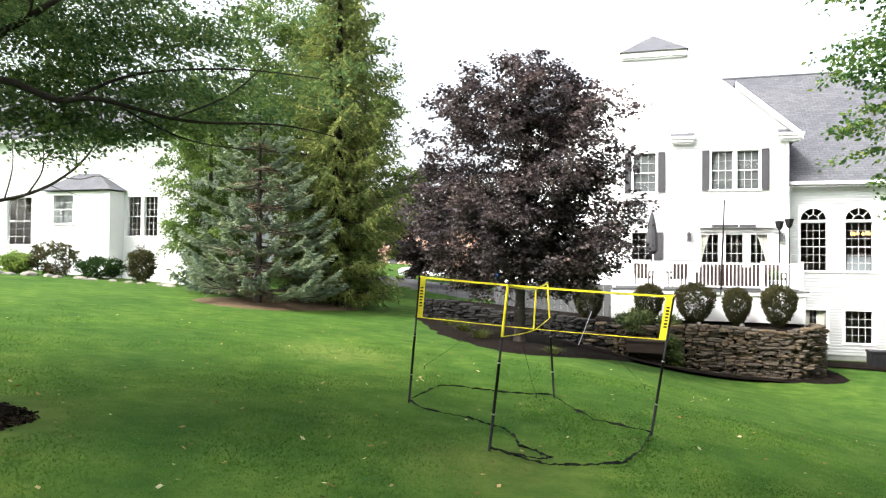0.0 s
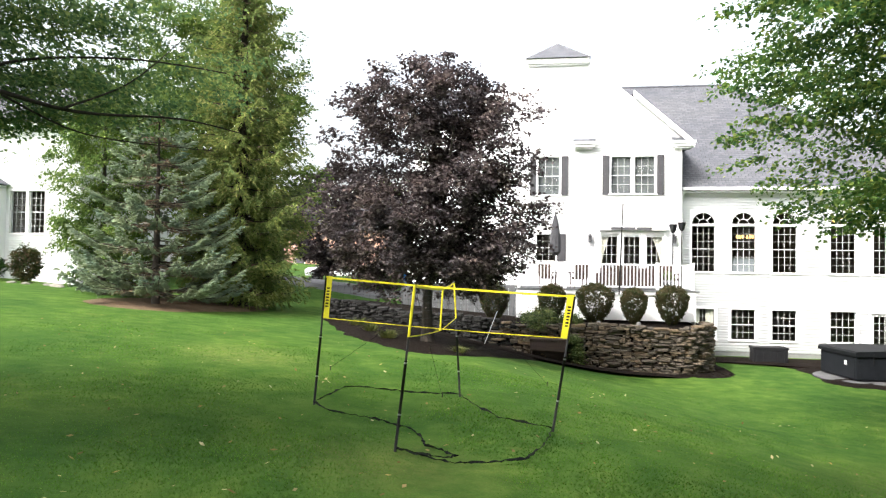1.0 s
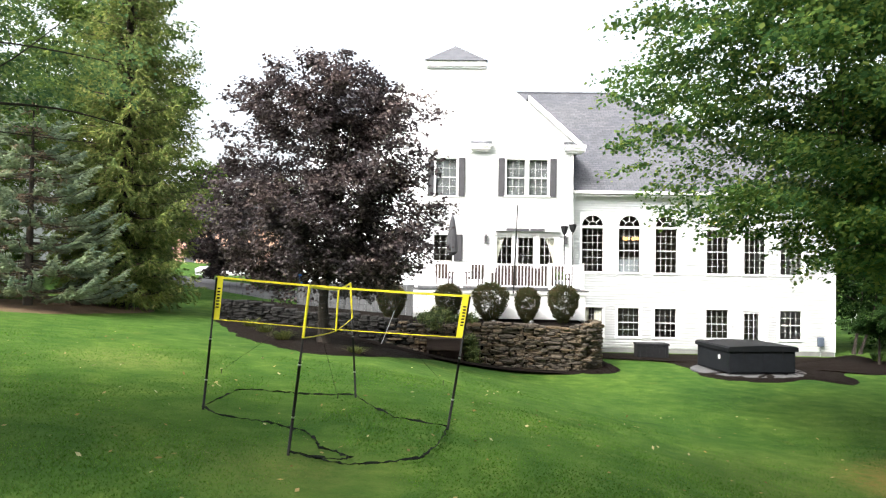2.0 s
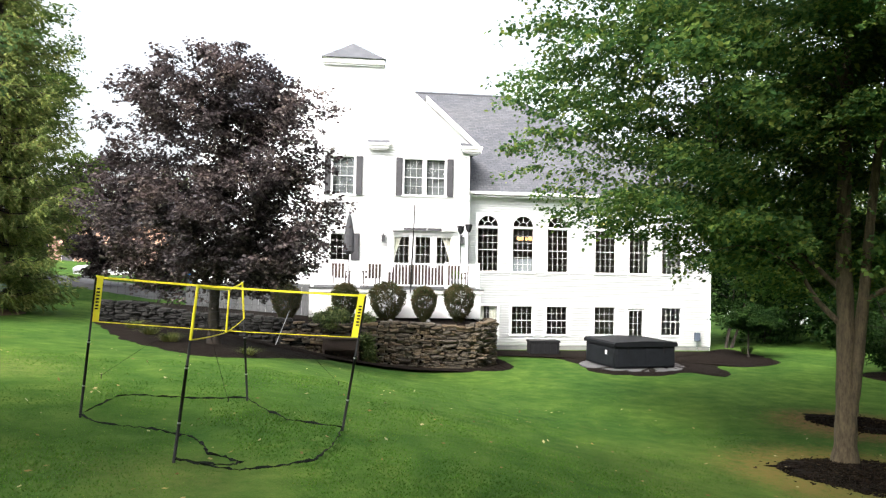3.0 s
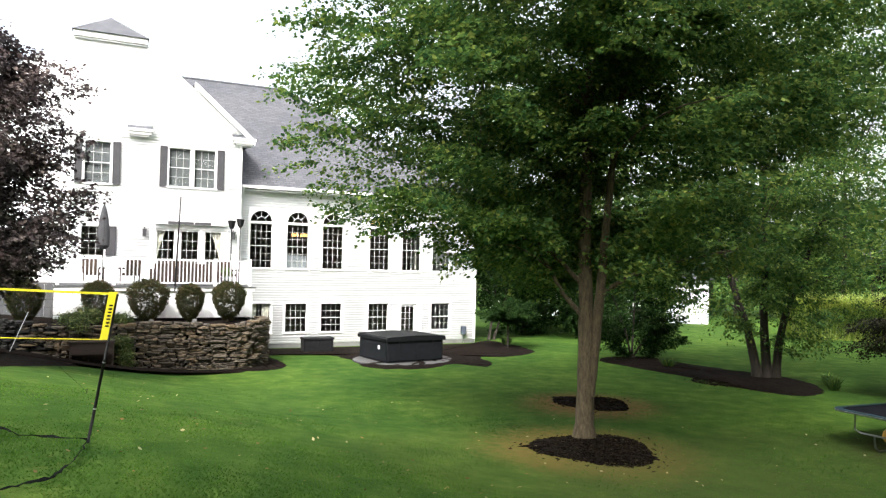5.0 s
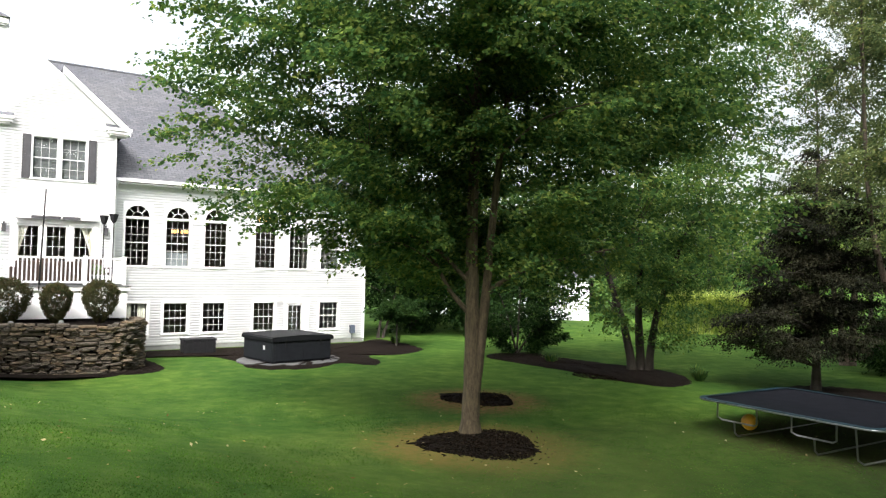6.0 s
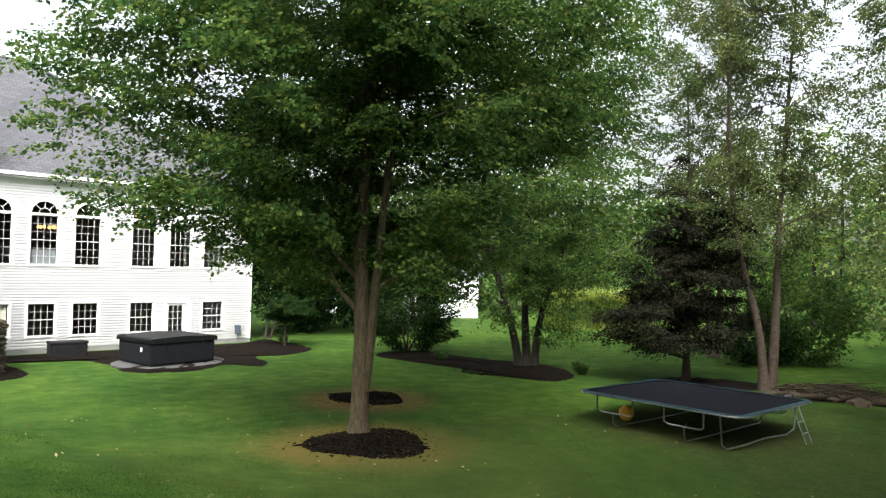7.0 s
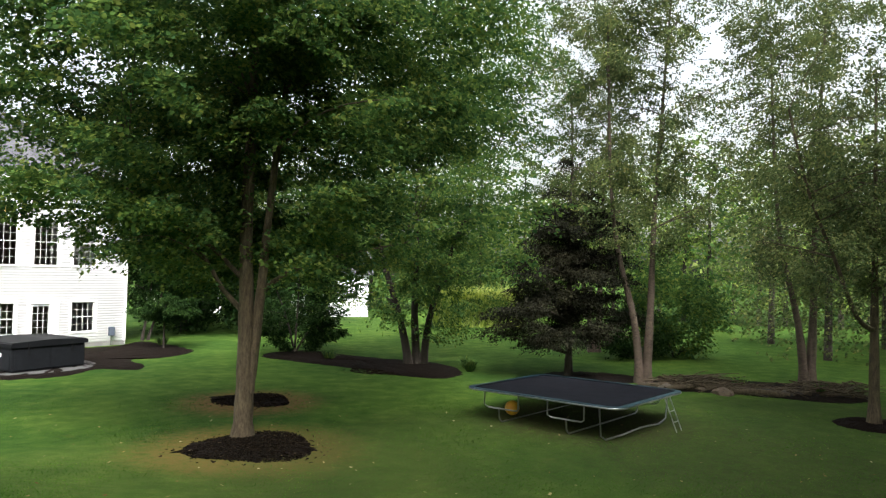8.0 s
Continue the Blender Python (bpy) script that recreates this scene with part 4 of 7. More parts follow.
for x, y, q in ((0.55, 29.7, 200), (-0.7, 29.9, 160), (4.3, 30.5, 150), (2.5, 31.3, 0), (-3.0, 31.8, 190)):
    patio_chair(x, y, q)
sofa = thing("patio_sofa", (2.55, 29.55, DZ), "long dark wicker sofa beside the deck railing", "sofa")
part("seat", boxes([(-1.15, 1.15, -0.1, 0.6, 0.12, 0.44)], None, 0.03), WICKER, sofa)
part("backrest", boxes([(-1.15, 1.15, -0.28, -0.12, 0.10, 0.86)], None, 0.04), WICKER, sofa)
for x in (-1.22, 1.22):
    part("armrest", boxes([(x - 0.07, x + 0.07, -0.26, 0.6, 0.08, 0.64)], None, 0.03), WICKER, sofa)
for x in (-1.15, 1.15):
    for y in (-0.2, 0.52):
        part("leg", tubes([([(x, y, 0), (x, y, 0.12)], 0.03)], 6), WICKER, sofa)
tb = thing("patio_table", (2.3, 30.6, DZ), "round dark patio table on the deck", "table")
bm = bmesh.new()
lathe(bm, [(0.62, 0.70), (0.64, 0.71), (0.64, 0.73), (0.62, 0.74)], 24)
part("tabletop", bm, WICKER, tb)
for k in range(4):
    q = k * math.pi / 2 + 0.4
    part("leg", tubes([([(0.45 * math.cos(q), 0.45 * math.sin(q), 0), (0.36 * math.cos(q), 0.36 * math.sin(q), 0.7)], 0.025)], 6), WICKER, tb)
grill = thing("grill", (-4.6, 31.7, DZ), "black covered barbecue grill on the deck", "grill")
part("cabinet", boxes([(-0.5, 0.5, -0.3, 0.3, 0.0, 0.85)], None, 0.03), CHAR, grill)
part("lid", boxes([(-0.45, 0.45, -0.28, 0.28, 0.85, 1.15)], None, 0.09), CHAR, grill)
pot = thing("potted_plant", (4.05, 29.6, DZ), "leafy plant in a pale pot on the deck", "potted plant")
bm = bmesh.new()
lathe(bm, [(0.13, 0.0), (0.18, 0.30), (0.20, 0.34), (0.17, 0.35)], 14)
part("pot", bm, CONCRETE, pot)

# ---- plants ----


def leaf_cloud(centres, spread, count, size, rng, flat=0.55, droop=0.25, narrow=0.55, tilt=0.8, axis=None, lobed=False):
    """Small folded leaves in flat drooping sprays round twig centres: vertices and triangles. Lobed leaves have three points."""
    k = len(centres)
    c = np.repeat(centres, count, axis=0)
    n = len(c)
    wide = np.repeat(spread * rng.uniform(0.6, 1.35, k), count)
    q = rng.uniform(0, 2 * np.pi, n)
    r = wide * np.sqrt(rng.uniform(0, 1, n))
    out = centres[:, :2] - (centres[:, :2].mean(0) if axis is None else np.array(axis))
    out = np.repeat(out / (np.linalg.norm(out, axis=1, keepdims=True) + 1e-6), count, axis=0)
    off = np.stack([r * np.cos(q), r * np.sin(q), rng.normal(0, 0.22, n) * wide * flat], -1)
    along = (off[:, :2] * out).sum(1)
    off[:, :2] += out * (0.35 * along)[:, None]
    off[:, 2] -= droop * (np.maximum(0, along) * 0.9 + r * r / wide * 0.35)
    # each spray has a lean of its own
    lean = np.repeat(rng.normal(0, 0.28, (k, 2)), count, axis=0)
    off[:, 2] += (off[:, :2] * lean).sum(1)
    p = c + off
    yaw = np.arctan2(out[:, 1], out[:, 0]) + rng.normal(0, 1.1, n)
    pitch = rng.normal(-0.3 - 0.3 * droop, 0.4, n)
    ax = np.stack([np.cos(yaw) * np.cos(pitch), np.sin(yaw) * np.cos(pitch), np.sin(pitch)], -1)
    up = np.stack([rng.normal(0, tilt * 0.7, n), rng.normal(0, tilt * 0.7, n), np.ones(n)], -1)
    side = np.cross(ax, up)
    side /= np.linalg.norm(side, axis=1, keepdims=True) + 1e-9
    nor = np.cross(side, ax)
    s = size * rng.uniform(0.55, 1.25, n)[:, None]
    if lobed:
        shape = ((0, 0, 0), (-0.52, 0.36, 0.10), (-0.17, 0.46, 0.03), (0, 1.0, -0.06), (0.17, 0.46, 0.03), (0.52, 0.36, 0.10))
        v = np.stack([p + (side * a + ax * b + nor * h) * s for a, b, h in shape], 1)
        i = np.arange(n)[:, None] * 6
        f = np.concatenate([i + [0, 2, 1], i + [0, 3, 2], i + [0, 4, 3], i + [0, 5, 4]], 1).reshape(-1, 3)
        return v.reshape(-1, 3), f
    v = np.stack([p, p + ax * s * 0.45 + side * s * narrow * 0.5 + nor * s * 0.10, p + ax * s, p + ax * s * 0.45 - side * s * narrow * 0.5 + nor * s * 0.10], 1)
    i = np.arange(n)[:, None] * 4
    f = np.concatenate([i + [0, 1, 2], i + [0, 2, 3]], 1).reshape(-1, 3)
    return v.reshape(-1, 3), f


def crown_points(blobs, n, rng, hollow=0.45, rough=0.22):
    """Twig centres in a union of ellipsoids, mostly towards the skin, with lumps and gaps."""
    blobs = [np.array(b, float) for b in blobs]
    vol = np.array([b[3] * b[4] * b[5] for b in blobs])
    pick = rng.choice(len(blobs), n * 2, p=vol / vol.sum())
    d = rng.normal(0, 1, (n * 2, 3))
    d /= np.linalg.norm(d, axis=1, keepdims=True)
    r = (hollow + (1 - hollow) * rng.uniform(0, 1, n * 2) ** 0.6) * (1 + rough * np.sin(3 * d[:, 0] * 2 + pick) * np.cos(2.5 * d[:, 1] * 2 + 3 * d[:, 2]))
    b = np.array([blobs[k] for k in pick])
    p = b[:, :3] + d * r[:, None] * b[:, 3:6]
    gap = np.sin(p[:, 0] * 1.9 + 0.7 * p[:, 2]) + np.sin(p[:, 1] * 2.1 + 1.3 * p[:, 2]) + np.sin(p[:, 2] * 2.7 + 0.5 * p[:, 0])
    return p[gap > -1.25][:n]


def bough_points(blobs, n, per, rng, foot, rise=0.45, fan=0.26, arch=0.10, start=0.35, over=1.14):
    """Boughs that run from the stem out to the skin of a crown of ellipsoids, and twig centres in a fan along each: centres and (root, tip) pairs."""
    b = np.array(blobs, float)
    weight = (b[:, 3] * b[:, 4] * b[:, 5]) ** 0.75
    pick = b[rng.choice(len(b), n, p=weight / weight.sum())]
    d = rng.normal(0, 1, (n, 3))
    d /= np.linalg.norm(d, axis=1, keepdims=True)
    tip = pick[:, :3] + d * pick[:, 3:6] * (over * rng.uniform(0.30, 1.0, n) ** 0.33)[:, None]
    h = tip[:, :2] - np.array(foot[:2])
    H = np.linalg.norm(h, axis=1) + 1e-6
    low = foot[2] + (b[:, 2] - b[:, 5]).min() * 0.3
    root = np.c_[np.array(foot[:2]) + h * 0.04, np.maximum(tip[:, 2] - rise * H - 0.3, low)]
    L = np.linalg.norm(tip - root, axis=1)
    side = np.c_[-h[:, 1] / H, h[:, 0] / H, np.zeros(n)]
    sN = start + (1 - start) * rng.beta(1.5, 0.9, (n, per))
    off = rng.uniform(-1, 1, (n, per)) * fan * np.minimum(L, 4.5)[:, None] * (1.2 - sN)
    p = root[:, None] + (tip - root)[:, None] * sN[..., None] + side[:, None] * off[..., None]
    p[..., 2] += arch * L[:, None] * np.sin(np.pi * sN) - 0.2 * np.abs(off) + rng.normal(0, 0.06, (n, per))
    return p.reshape(-1, 3), list(zip(root, tip))


def broad_tree(name, base, stems, blobs, material, bark, label, twigs=900, leaves=36, size=0.12, spread=0.32, seed=1, limbs=26, group="", flat=0.55, droop=0.25, hollow=0.45, category="tree", rough=0.22, narrow=0.55, fork=0.35, bare=(), per=10, rise=0.45, fan=0.26, arch=0.10, lobed=False):
    """A tree: stems with flared feet, limbs to the twigs, and a crown of leaves."""
    rng = np.random.default_rng(seed)
    pr = random.Random(seed)
    t = thing(name, base, label, category, group)
    bx = Vector(base)
    bm = bmesh.new()
    ends = []
    for pts, r0, r1 in stems:
        pts = [Vector(p) - bx for p in pts]
        n = len(pts)
        fine, rad = [], []
        for k in range(n - 1):
            p0, p1, p2, p3 = pts[max(k - 1, 0)], pts[k], pts[k + 1], pts[min(k + 2, n - 1)]
            for j in range(5):
                s = j / 5
                fine.append(0.5 * (2 * p1 + (p2 - p0) * s + (2 * p0 - 5 * p1 + 4 * p2 - p3) * s * s + (3 * p1 - p0 - 3 * p2 + p3) * s ** 3))
        fine.append(pts[-1])
        for k, p in enumerate(fine):
            s = k / (len(fine) - 1)
            flare = 1 + 0.30 * math.exp(-max(0, p.z) / 0.18) if pts[0].z < 0.3 else 1
            rad.append((r0 + (r1 - r0) * s ** 0.8) * flare * (1 + 0.05 * math.sin(k * 2.3)))
        fine[0] = fine[0] - Vector((0, 0, 0.15)) if pts[0].z < 0.3 else fine[0]
        tube(bm, fine, rad, 12)
        ends.append((fine, rad))
    cen, paths = bough_points(blobs, twigs // per, per, rng, base, rise, fan, arch)
    cen = cen - np.array(base)
    for x, y, z, rx, ry, rz in bare:
        cen = cen[(((cen + np.array(base) - (x, y, z)) / (rx, ry, rz)) ** 2).sum(1) > 1]
    for k in rng.permutation(len(paths))[:limbs]:
        tip = Vector(paths[k][1]) - bx
        reach = lambda e: min(((e[0][q] - tip).length + 1.2 * max(0, e[0][q].z - tip.z + 0.3) + (3 if q < len(e[0]) * fork else 0), q) for q in range(len(e[0])))
        fine, rad = min(ends, key=lambda e: reach(e)[0])
        j = reach((fine, rad))[1]
        ln = (tip - fine[j]).length
        r = min(rad[j] * 0.5, 0.012 + 0.009 * ln)
        pts = bent(fine[j], tip, arch * ln * pr.uniform(0.4, 1.2), 6, 0.06 * ln, pr)
        tube(bm, pts, [r * (1 - 0.85 * q / 6) for q in range(7)], 6)
        for q in cen[k * per:k * per + min(per, 7)] if not bare else ():
            a = pts[pr.choice((2, 3, 4, 5))]
            tube(bm, bent(a, Vector(q), 0.04, 3, 0.05, pr), [r * 0.3, r * 0.24, r * 0.18, r * 0.08], 4)
    part("trunk", bm, bark, t, smooth=True)
    v, f = leaf_cloud(cen, spread, leaves, size, rng, flat, droop, narrow, 0.8, (0, 0), lobed)
    tagged(raw_part("crown", v, f, material, t), kind="stuff")
    return t


def conifer(name, base, height, radius, material, bark, label, seed=1, levels=12, per=18, bare=0.03, droop=0.35, lift=0.25, power=0.7, skirt=1.0, ragged=0.25, gap=0.3, shoot=0.30, hang=0.2, size=0.11, width=0.035, blades=3, side=0.22, vary=0.0):
    """A spruce: straight trunk, whorls of boughs that sag and turn up, brush-like shoots of needles, dead twigs inside."""
    rng = np.random.default_rng(seed)
    t = thing(name, base, label, "conifer")
    bm, dead = bmesh.new(), bmesh.new()
    tube(bm, [(0, 0, -0.15), (0, 0, height * 0.3), (0, 0, height * 0.97)], [0.028 * height ** 0.9, 0.02 * height ** 0.9, 0.02], 10)
    P, A = [], []
    for lv in range(levels):
        s = (lv + 0.5) / levels
        reach = radius * min(1.0, skirt + 1.6 * s) * (1 - s) ** power + 0.15
        n = max(5, int(per * (1 - 0.55 * s)))
        for b in range(n):
            q = 2 * math.pi * (b + 0.5 * (lv % 2) + rng.uniform(-0.35, 0.35)) / n
            ln = reach * rng.uniform(1 - ragged, 1.10)
            z = height * (bare + (1 - bare) * s) + rng.uniform(-0.25, 0.25) * height / levels
            d, sd = np.array([math.cos(q), math.sin(q), 0]), np.array([-math.sin(q), math.cos(q), 0])
            up = np.array([0, 0, 1.0])
            sag = droop + rng.uniform(-vary, vary)

            def pt(u):
                return d * ln * u + up * (z + 0.25 * ln - sag * ln * u - 0.25 * ln * (1 - u) + lift * ln * u ** 3)

            tube(bm, [pt(0), pt(0.35), pt(0.7), pt(1.0)], [0.02 + 0.004 * ln, 0.018, 0.011, 0.004], 4, False)
            for k in range(int(4 + 7 * ln)):
                u = rng.uniform(0.10, 0.62)
                e = pt(u) + (d * rng.uniform(-0.1, 0.4) + sd * rng.uniform(-0.7, 0.7) - up * rng.uniform(0.0, 0.4)) * 0.5
                tube(dead, [pt(u), (pt(u) + e) / 2 + up * 0.02, e], [0.012, 0.010, 0.006], 3, False)
            m = max(5, int(ln / 0.085))
            for k in range(m):
                u = gap + (1 - gap) * (k + rng.uniform(0, 1)) / m
                sg = -1 if k % 2 else 1
                w = (shoot + side * ln * (1 - u)) * rng.uniform(0.6, 1.2)
                ax = d * rng.uniform(0.55, 1.0) + sd * sg * rng.uniform(0.35, 0.9) - up * hang * rng.uniform(0.3, 1.5)
                if k == m - 1:
                    ax = d + up * 0.15
                ax /= np.linalg.norm(ax)
                steps = max(2, int(w / 0.075))
                js = (np.arange(steps) + 0.5) / steps
                P.append(pt(u) + ax * (w * js)[:, None] - up * (hang * 0.4 * w * js ** 2)[:, None])
                A.append(np.repeat(ax[None], steps, 0))
    part("trunk", bm, bark, t, smooth=True)
    tagged(part("dead_twig", dead, DEAD_TWIG, t, "bare brown inner twigs"), kind="stuff")
    P, A = np.repeat(np.concatenate(P), blades, axis=0), np.repeat(np.concatenate(A), blades, axis=0)
    n = len(P)
    out = rng.normal(0, 1, (n, 3)) + (0, 0, 0.35)
    A = A + out / np.linalg.norm(out, axis=1, keepdims=True) * 0.55
    side = np.cross(A, np.c_[rng.normal(0, 1.0, (n, 2)), np.ones(n)])
    side /= np.linalg.norm(side, axis=1, keepdims=True) + 1e-9
    sz = (size * rng.uniform(0.7, 1.3, n))[:, None]
    v = np.stack([P - A * sz * 0.2, P + A * sz * 0.4 + side * width * 0.5, P + A * sz, P + A * sz * 0.4 - side * width * 0.5], 1).reshape(-1, 3)
    i = np.arange(n)[:, None] * 4
    f = np.concatenate([i + [0, 1, 2], i + [0, 2, 3]], 1).reshape(-1, 3)
    tagged(raw_part("crown", v, f, material, t), kind="stuff")
    return t


def shrub(name, base, radii, material, label, seed=1, twigs=160, leaves=30, size=0.06, spread=0.09, group="", hollow=0.55, stems=6, category="shrub", rough=0.1, lift=1.0, narrow=0.55, vase=0.0):
    """A bush: stems from the ground and a leafy body."""
    rng = np.random.default_rng(seed)
    pr = random.Random(seed)
    t = thing(name, base, label, category, group)
    cen = crown_points([(0, 0, radii[2] * lift, *radii)], twigs, rng, hollow, rough)
    cen = cen[cen[:, 2] > 0.05]
    bm = bmesh.new()
    for k in range(stems):
        tip = Vector(cen[pr.randrange(len(cen))])
        r = 0.008 + 0.012 * radii[2]
        tube(bm, bent((pr.uniform(-0.1, 0.1), pr.uniform(-0.1, 0.1), -0.05), tip, 0.05, 5, 0.08, pr), [r * (1 - 0.8 * q / 5) for q in range(6)], 5)
    part("stem", bm, BARK_DARK, t, smooth=True)
    v, f = leaf_cloud(cen, spread, leaves, size, rng, 2.0, 0.05, narrow, 1.6, (0, 0))
    v[:, 2] = np.maximum(v[:, 2], -0.02)
    v[:, :2] *= (1 - vase * np.clip(1 - v[:, 2] / (1.5 * radii[2]), 0, 1))[:, None]
    tagged(raw_part("foliage", v, f, material, t), kind="stuff")
    return t


def tuft(name, base, height, radius, n, material, label, seed=1, width=0.012, group="", category="ornamental grass"):
    """A clump of arching blades."""
    rng = np.random.default_rng(seed)
    t = thing(name, base, label, category, group)
    q = rng.uniform(0, 2 * np.pi, n)
    r0 = radius * 0.25 * np.sqrt(rng.uniform(0, 1, n))
    lean = radius * rng.uniform(0.1, 1.0, n)
    h = height * rng.uniform(0.55, 1.05, n)
    d = np.stack([np.cos(q), np.sin(q), 0 * q], -1)
    s = np.stack([-np.sin(q), np.cos(q), 0 * q], -1) * width / 2
    a = d * r0[:, None]
    m = a + d * (lean * 0.45)[:, None] + np.stack([0 * q, 0 * q, h * 0.75], -1)
    e = a + d * lean[:, None] + np.stack([0 * q, 0 * q, h * rng.uniform(0.75, 1.0, n)], -1)
    v = np.stack([a - s, a + s, m + s * 0.8, m - s * 0.8, e], 1).reshape(-1, 3)
    i = np.arange(n)[:, None] * 5
    f = np.concatenate([i + [0, 1, 2], i + [0, 2, 3], i + [3, 2, 4]], 1).reshape(-1, 3)
    tagged(raw_part("foliage", v, f, material, t), kind="stuff")
    return t


# the purple maple in front of the deck
mx, my = -4.08, 20.93
mz = float(land(mx, my))
broad_tree("purple_maple", (mx, my, mz), [([(mx, my, mz), (mx - 0.02, my, 1.2), (mx + 0.1, my, 2.8), (mx + 0.1, my, 5.6), (mx, my, 7.6)], 0.20, 0.03), ([(mx, my, 1.3), (mx - 0.9, my + 0.2, 3.0), (mx - 1.5, my, 5.4)], 0.10, 0.02), ([(mx, my, 1.6), (mx + 1.0, my - 0.2, 3.2), (mx + 1.8, my, 5.6)], 0.09, 0.02), ([(mx, my, 1.9), (mx + 0.5, my - 0.8, 3.6), (mx + 0.9, my - 1.2, 6.2)], 0.08, 0.02)],
           [(mx + 0.1, my, 5.4, 2.85, 2.8, 3.0), (mx - 1.3, my, 3.8, 2.5, 2.5, 1.5), (mx + 1.2, my, 3.7, 2.6, 2.5, 1.5), (mx - 0.3, my, 7.4, 2.1, 1.9, 1.2), (mx + 1.5, my, 6.2, 1.9, 1.8, 1.5), (mx - 1.4, my, 6.3, 1.8, 1.7, 1.6), (mx - 2.5, my, 3.8, 1.5, 1.6, 1.2), (mx + 2.5, my, 3.7, 1.3, 1.6, 1.2)], LEAF_PURPLE, BARK_DARK,
           "purple-leaved maple with a dense round crown", twigs=2450, leaves=32, size=0.112, spread=0.30, seed=18, limbs=60, flat=0.8, droop=0.2, rise=0.8, fan=0.24, arch=0.02, narrow=0.95)

# the big green maple on the lawn
tx, ty, tz = 9.97, 13.55, -1.62
broad_tree("maple_tree", (tx, ty, tz), [([(tx, ty, tz), (tx + 0.02, ty, -0.4), (tx + 0.0, ty, 1.4), (tx - 0.06, ty, 3.2), (tx + 0.0, ty, 6.0), (tx, ty, 10.0)], 0.235, 0.09), ([(tx + 0.06, ty - 0.05, -0.6), (tx + 0.15, ty - 0.11, 0.3), (tx + 0.25, ty - 0.20, 1.8), (tx + 0.33, ty - 0.26, 3.2), (tx + 0.5, ty - 0.4, 5.5), (tx + 0.9, ty - 0.7, 9.5)], 0.155, 0.06),
            ([(tx - 0.05, ty, 1.2), (tx - 0.45, ty + 0.3, 1.75), (tx - 1.0, ty + 0.55, 2.7), (tx - 2.4, ty + 1.1, 3.9)], 0.075, 0.02), ([(tx - 0.05, ty, 1.9), (tx - 0.55, ty + 0.3, 2.5), (tx - 1.3, ty + 0.7, 3.3), (tx - 2.4, ty + 0.9, 4.9)], 0.065, 0.02), ([(tx + 0.25, ty - 0.2, 1.7), (tx + 0.75, ty - 0.6, 2.15), (tx + 1.5, ty - 1.2, 2.5), (tx + 2.9, ty - 2.2, 2.9)], 0.07, 0.02)],
           [(tx, ty, 7.2, 6.0, 6.0, 5.0), (tx + 1.4, ty + 2.0, 6.4, 4.2, 4.2, 4.0), (tx + 2.2, ty + 3.2, 4.6, 3.0, 2.6, 2.6), (tx - 2.0, ty + 1.6, 4.5, 2.8, 2.8, 1.9), (tx - 3.9, ty + 2.9, 5.5, 3.2, 2.8, 2.2), (tx + 2.6, ty - 2.0, 4.3, 4.0, 3.8, 2.4), (tx + 0.6, ty + 2.4, 3.8, 3.2, 1.8, 1.3), (tx, ty, 9.6, 6.6, 6.4, 3.0), (tx + 3.2, ty - 1.6, 8.4, 4.0, 4.0, 3.2), (tx - 3.2, ty - 0.5, 7.6, 3.6, 3.4, 3.2), (tx - 4.4, ty + 2.2, 6.6, 2.6, 2.4, 2.2), (tx - 1.9, ty + 1.2, 3.4, 1.5, 1.8, 1.0), (tx - 2.2, ty + 1.0, 8.2, 4.6, 4.4, 3.2), (tx + 2.4, ty - 1.6, 9.0, 4.4, 4.2, 3.4)], LEAF_GREEN, BARK,
           "tall green maple with a forked grey-brown trunk", twigs=7500, leaves=44, size=0.108, spread=0.44, seed=21, limbs=80, droop=0.35, fork=0.3, flat=0.45, rise=0.35, fan=0.26, arch=0.10, per=12, narrow=0.85, bare=((tx - 0.9, ty - 1.2, 4.4, 0.8, 1.1, 2.8), (tx - 2.4, ty - 3.2, 4.2, 1.2, 1.7, 1.6)))

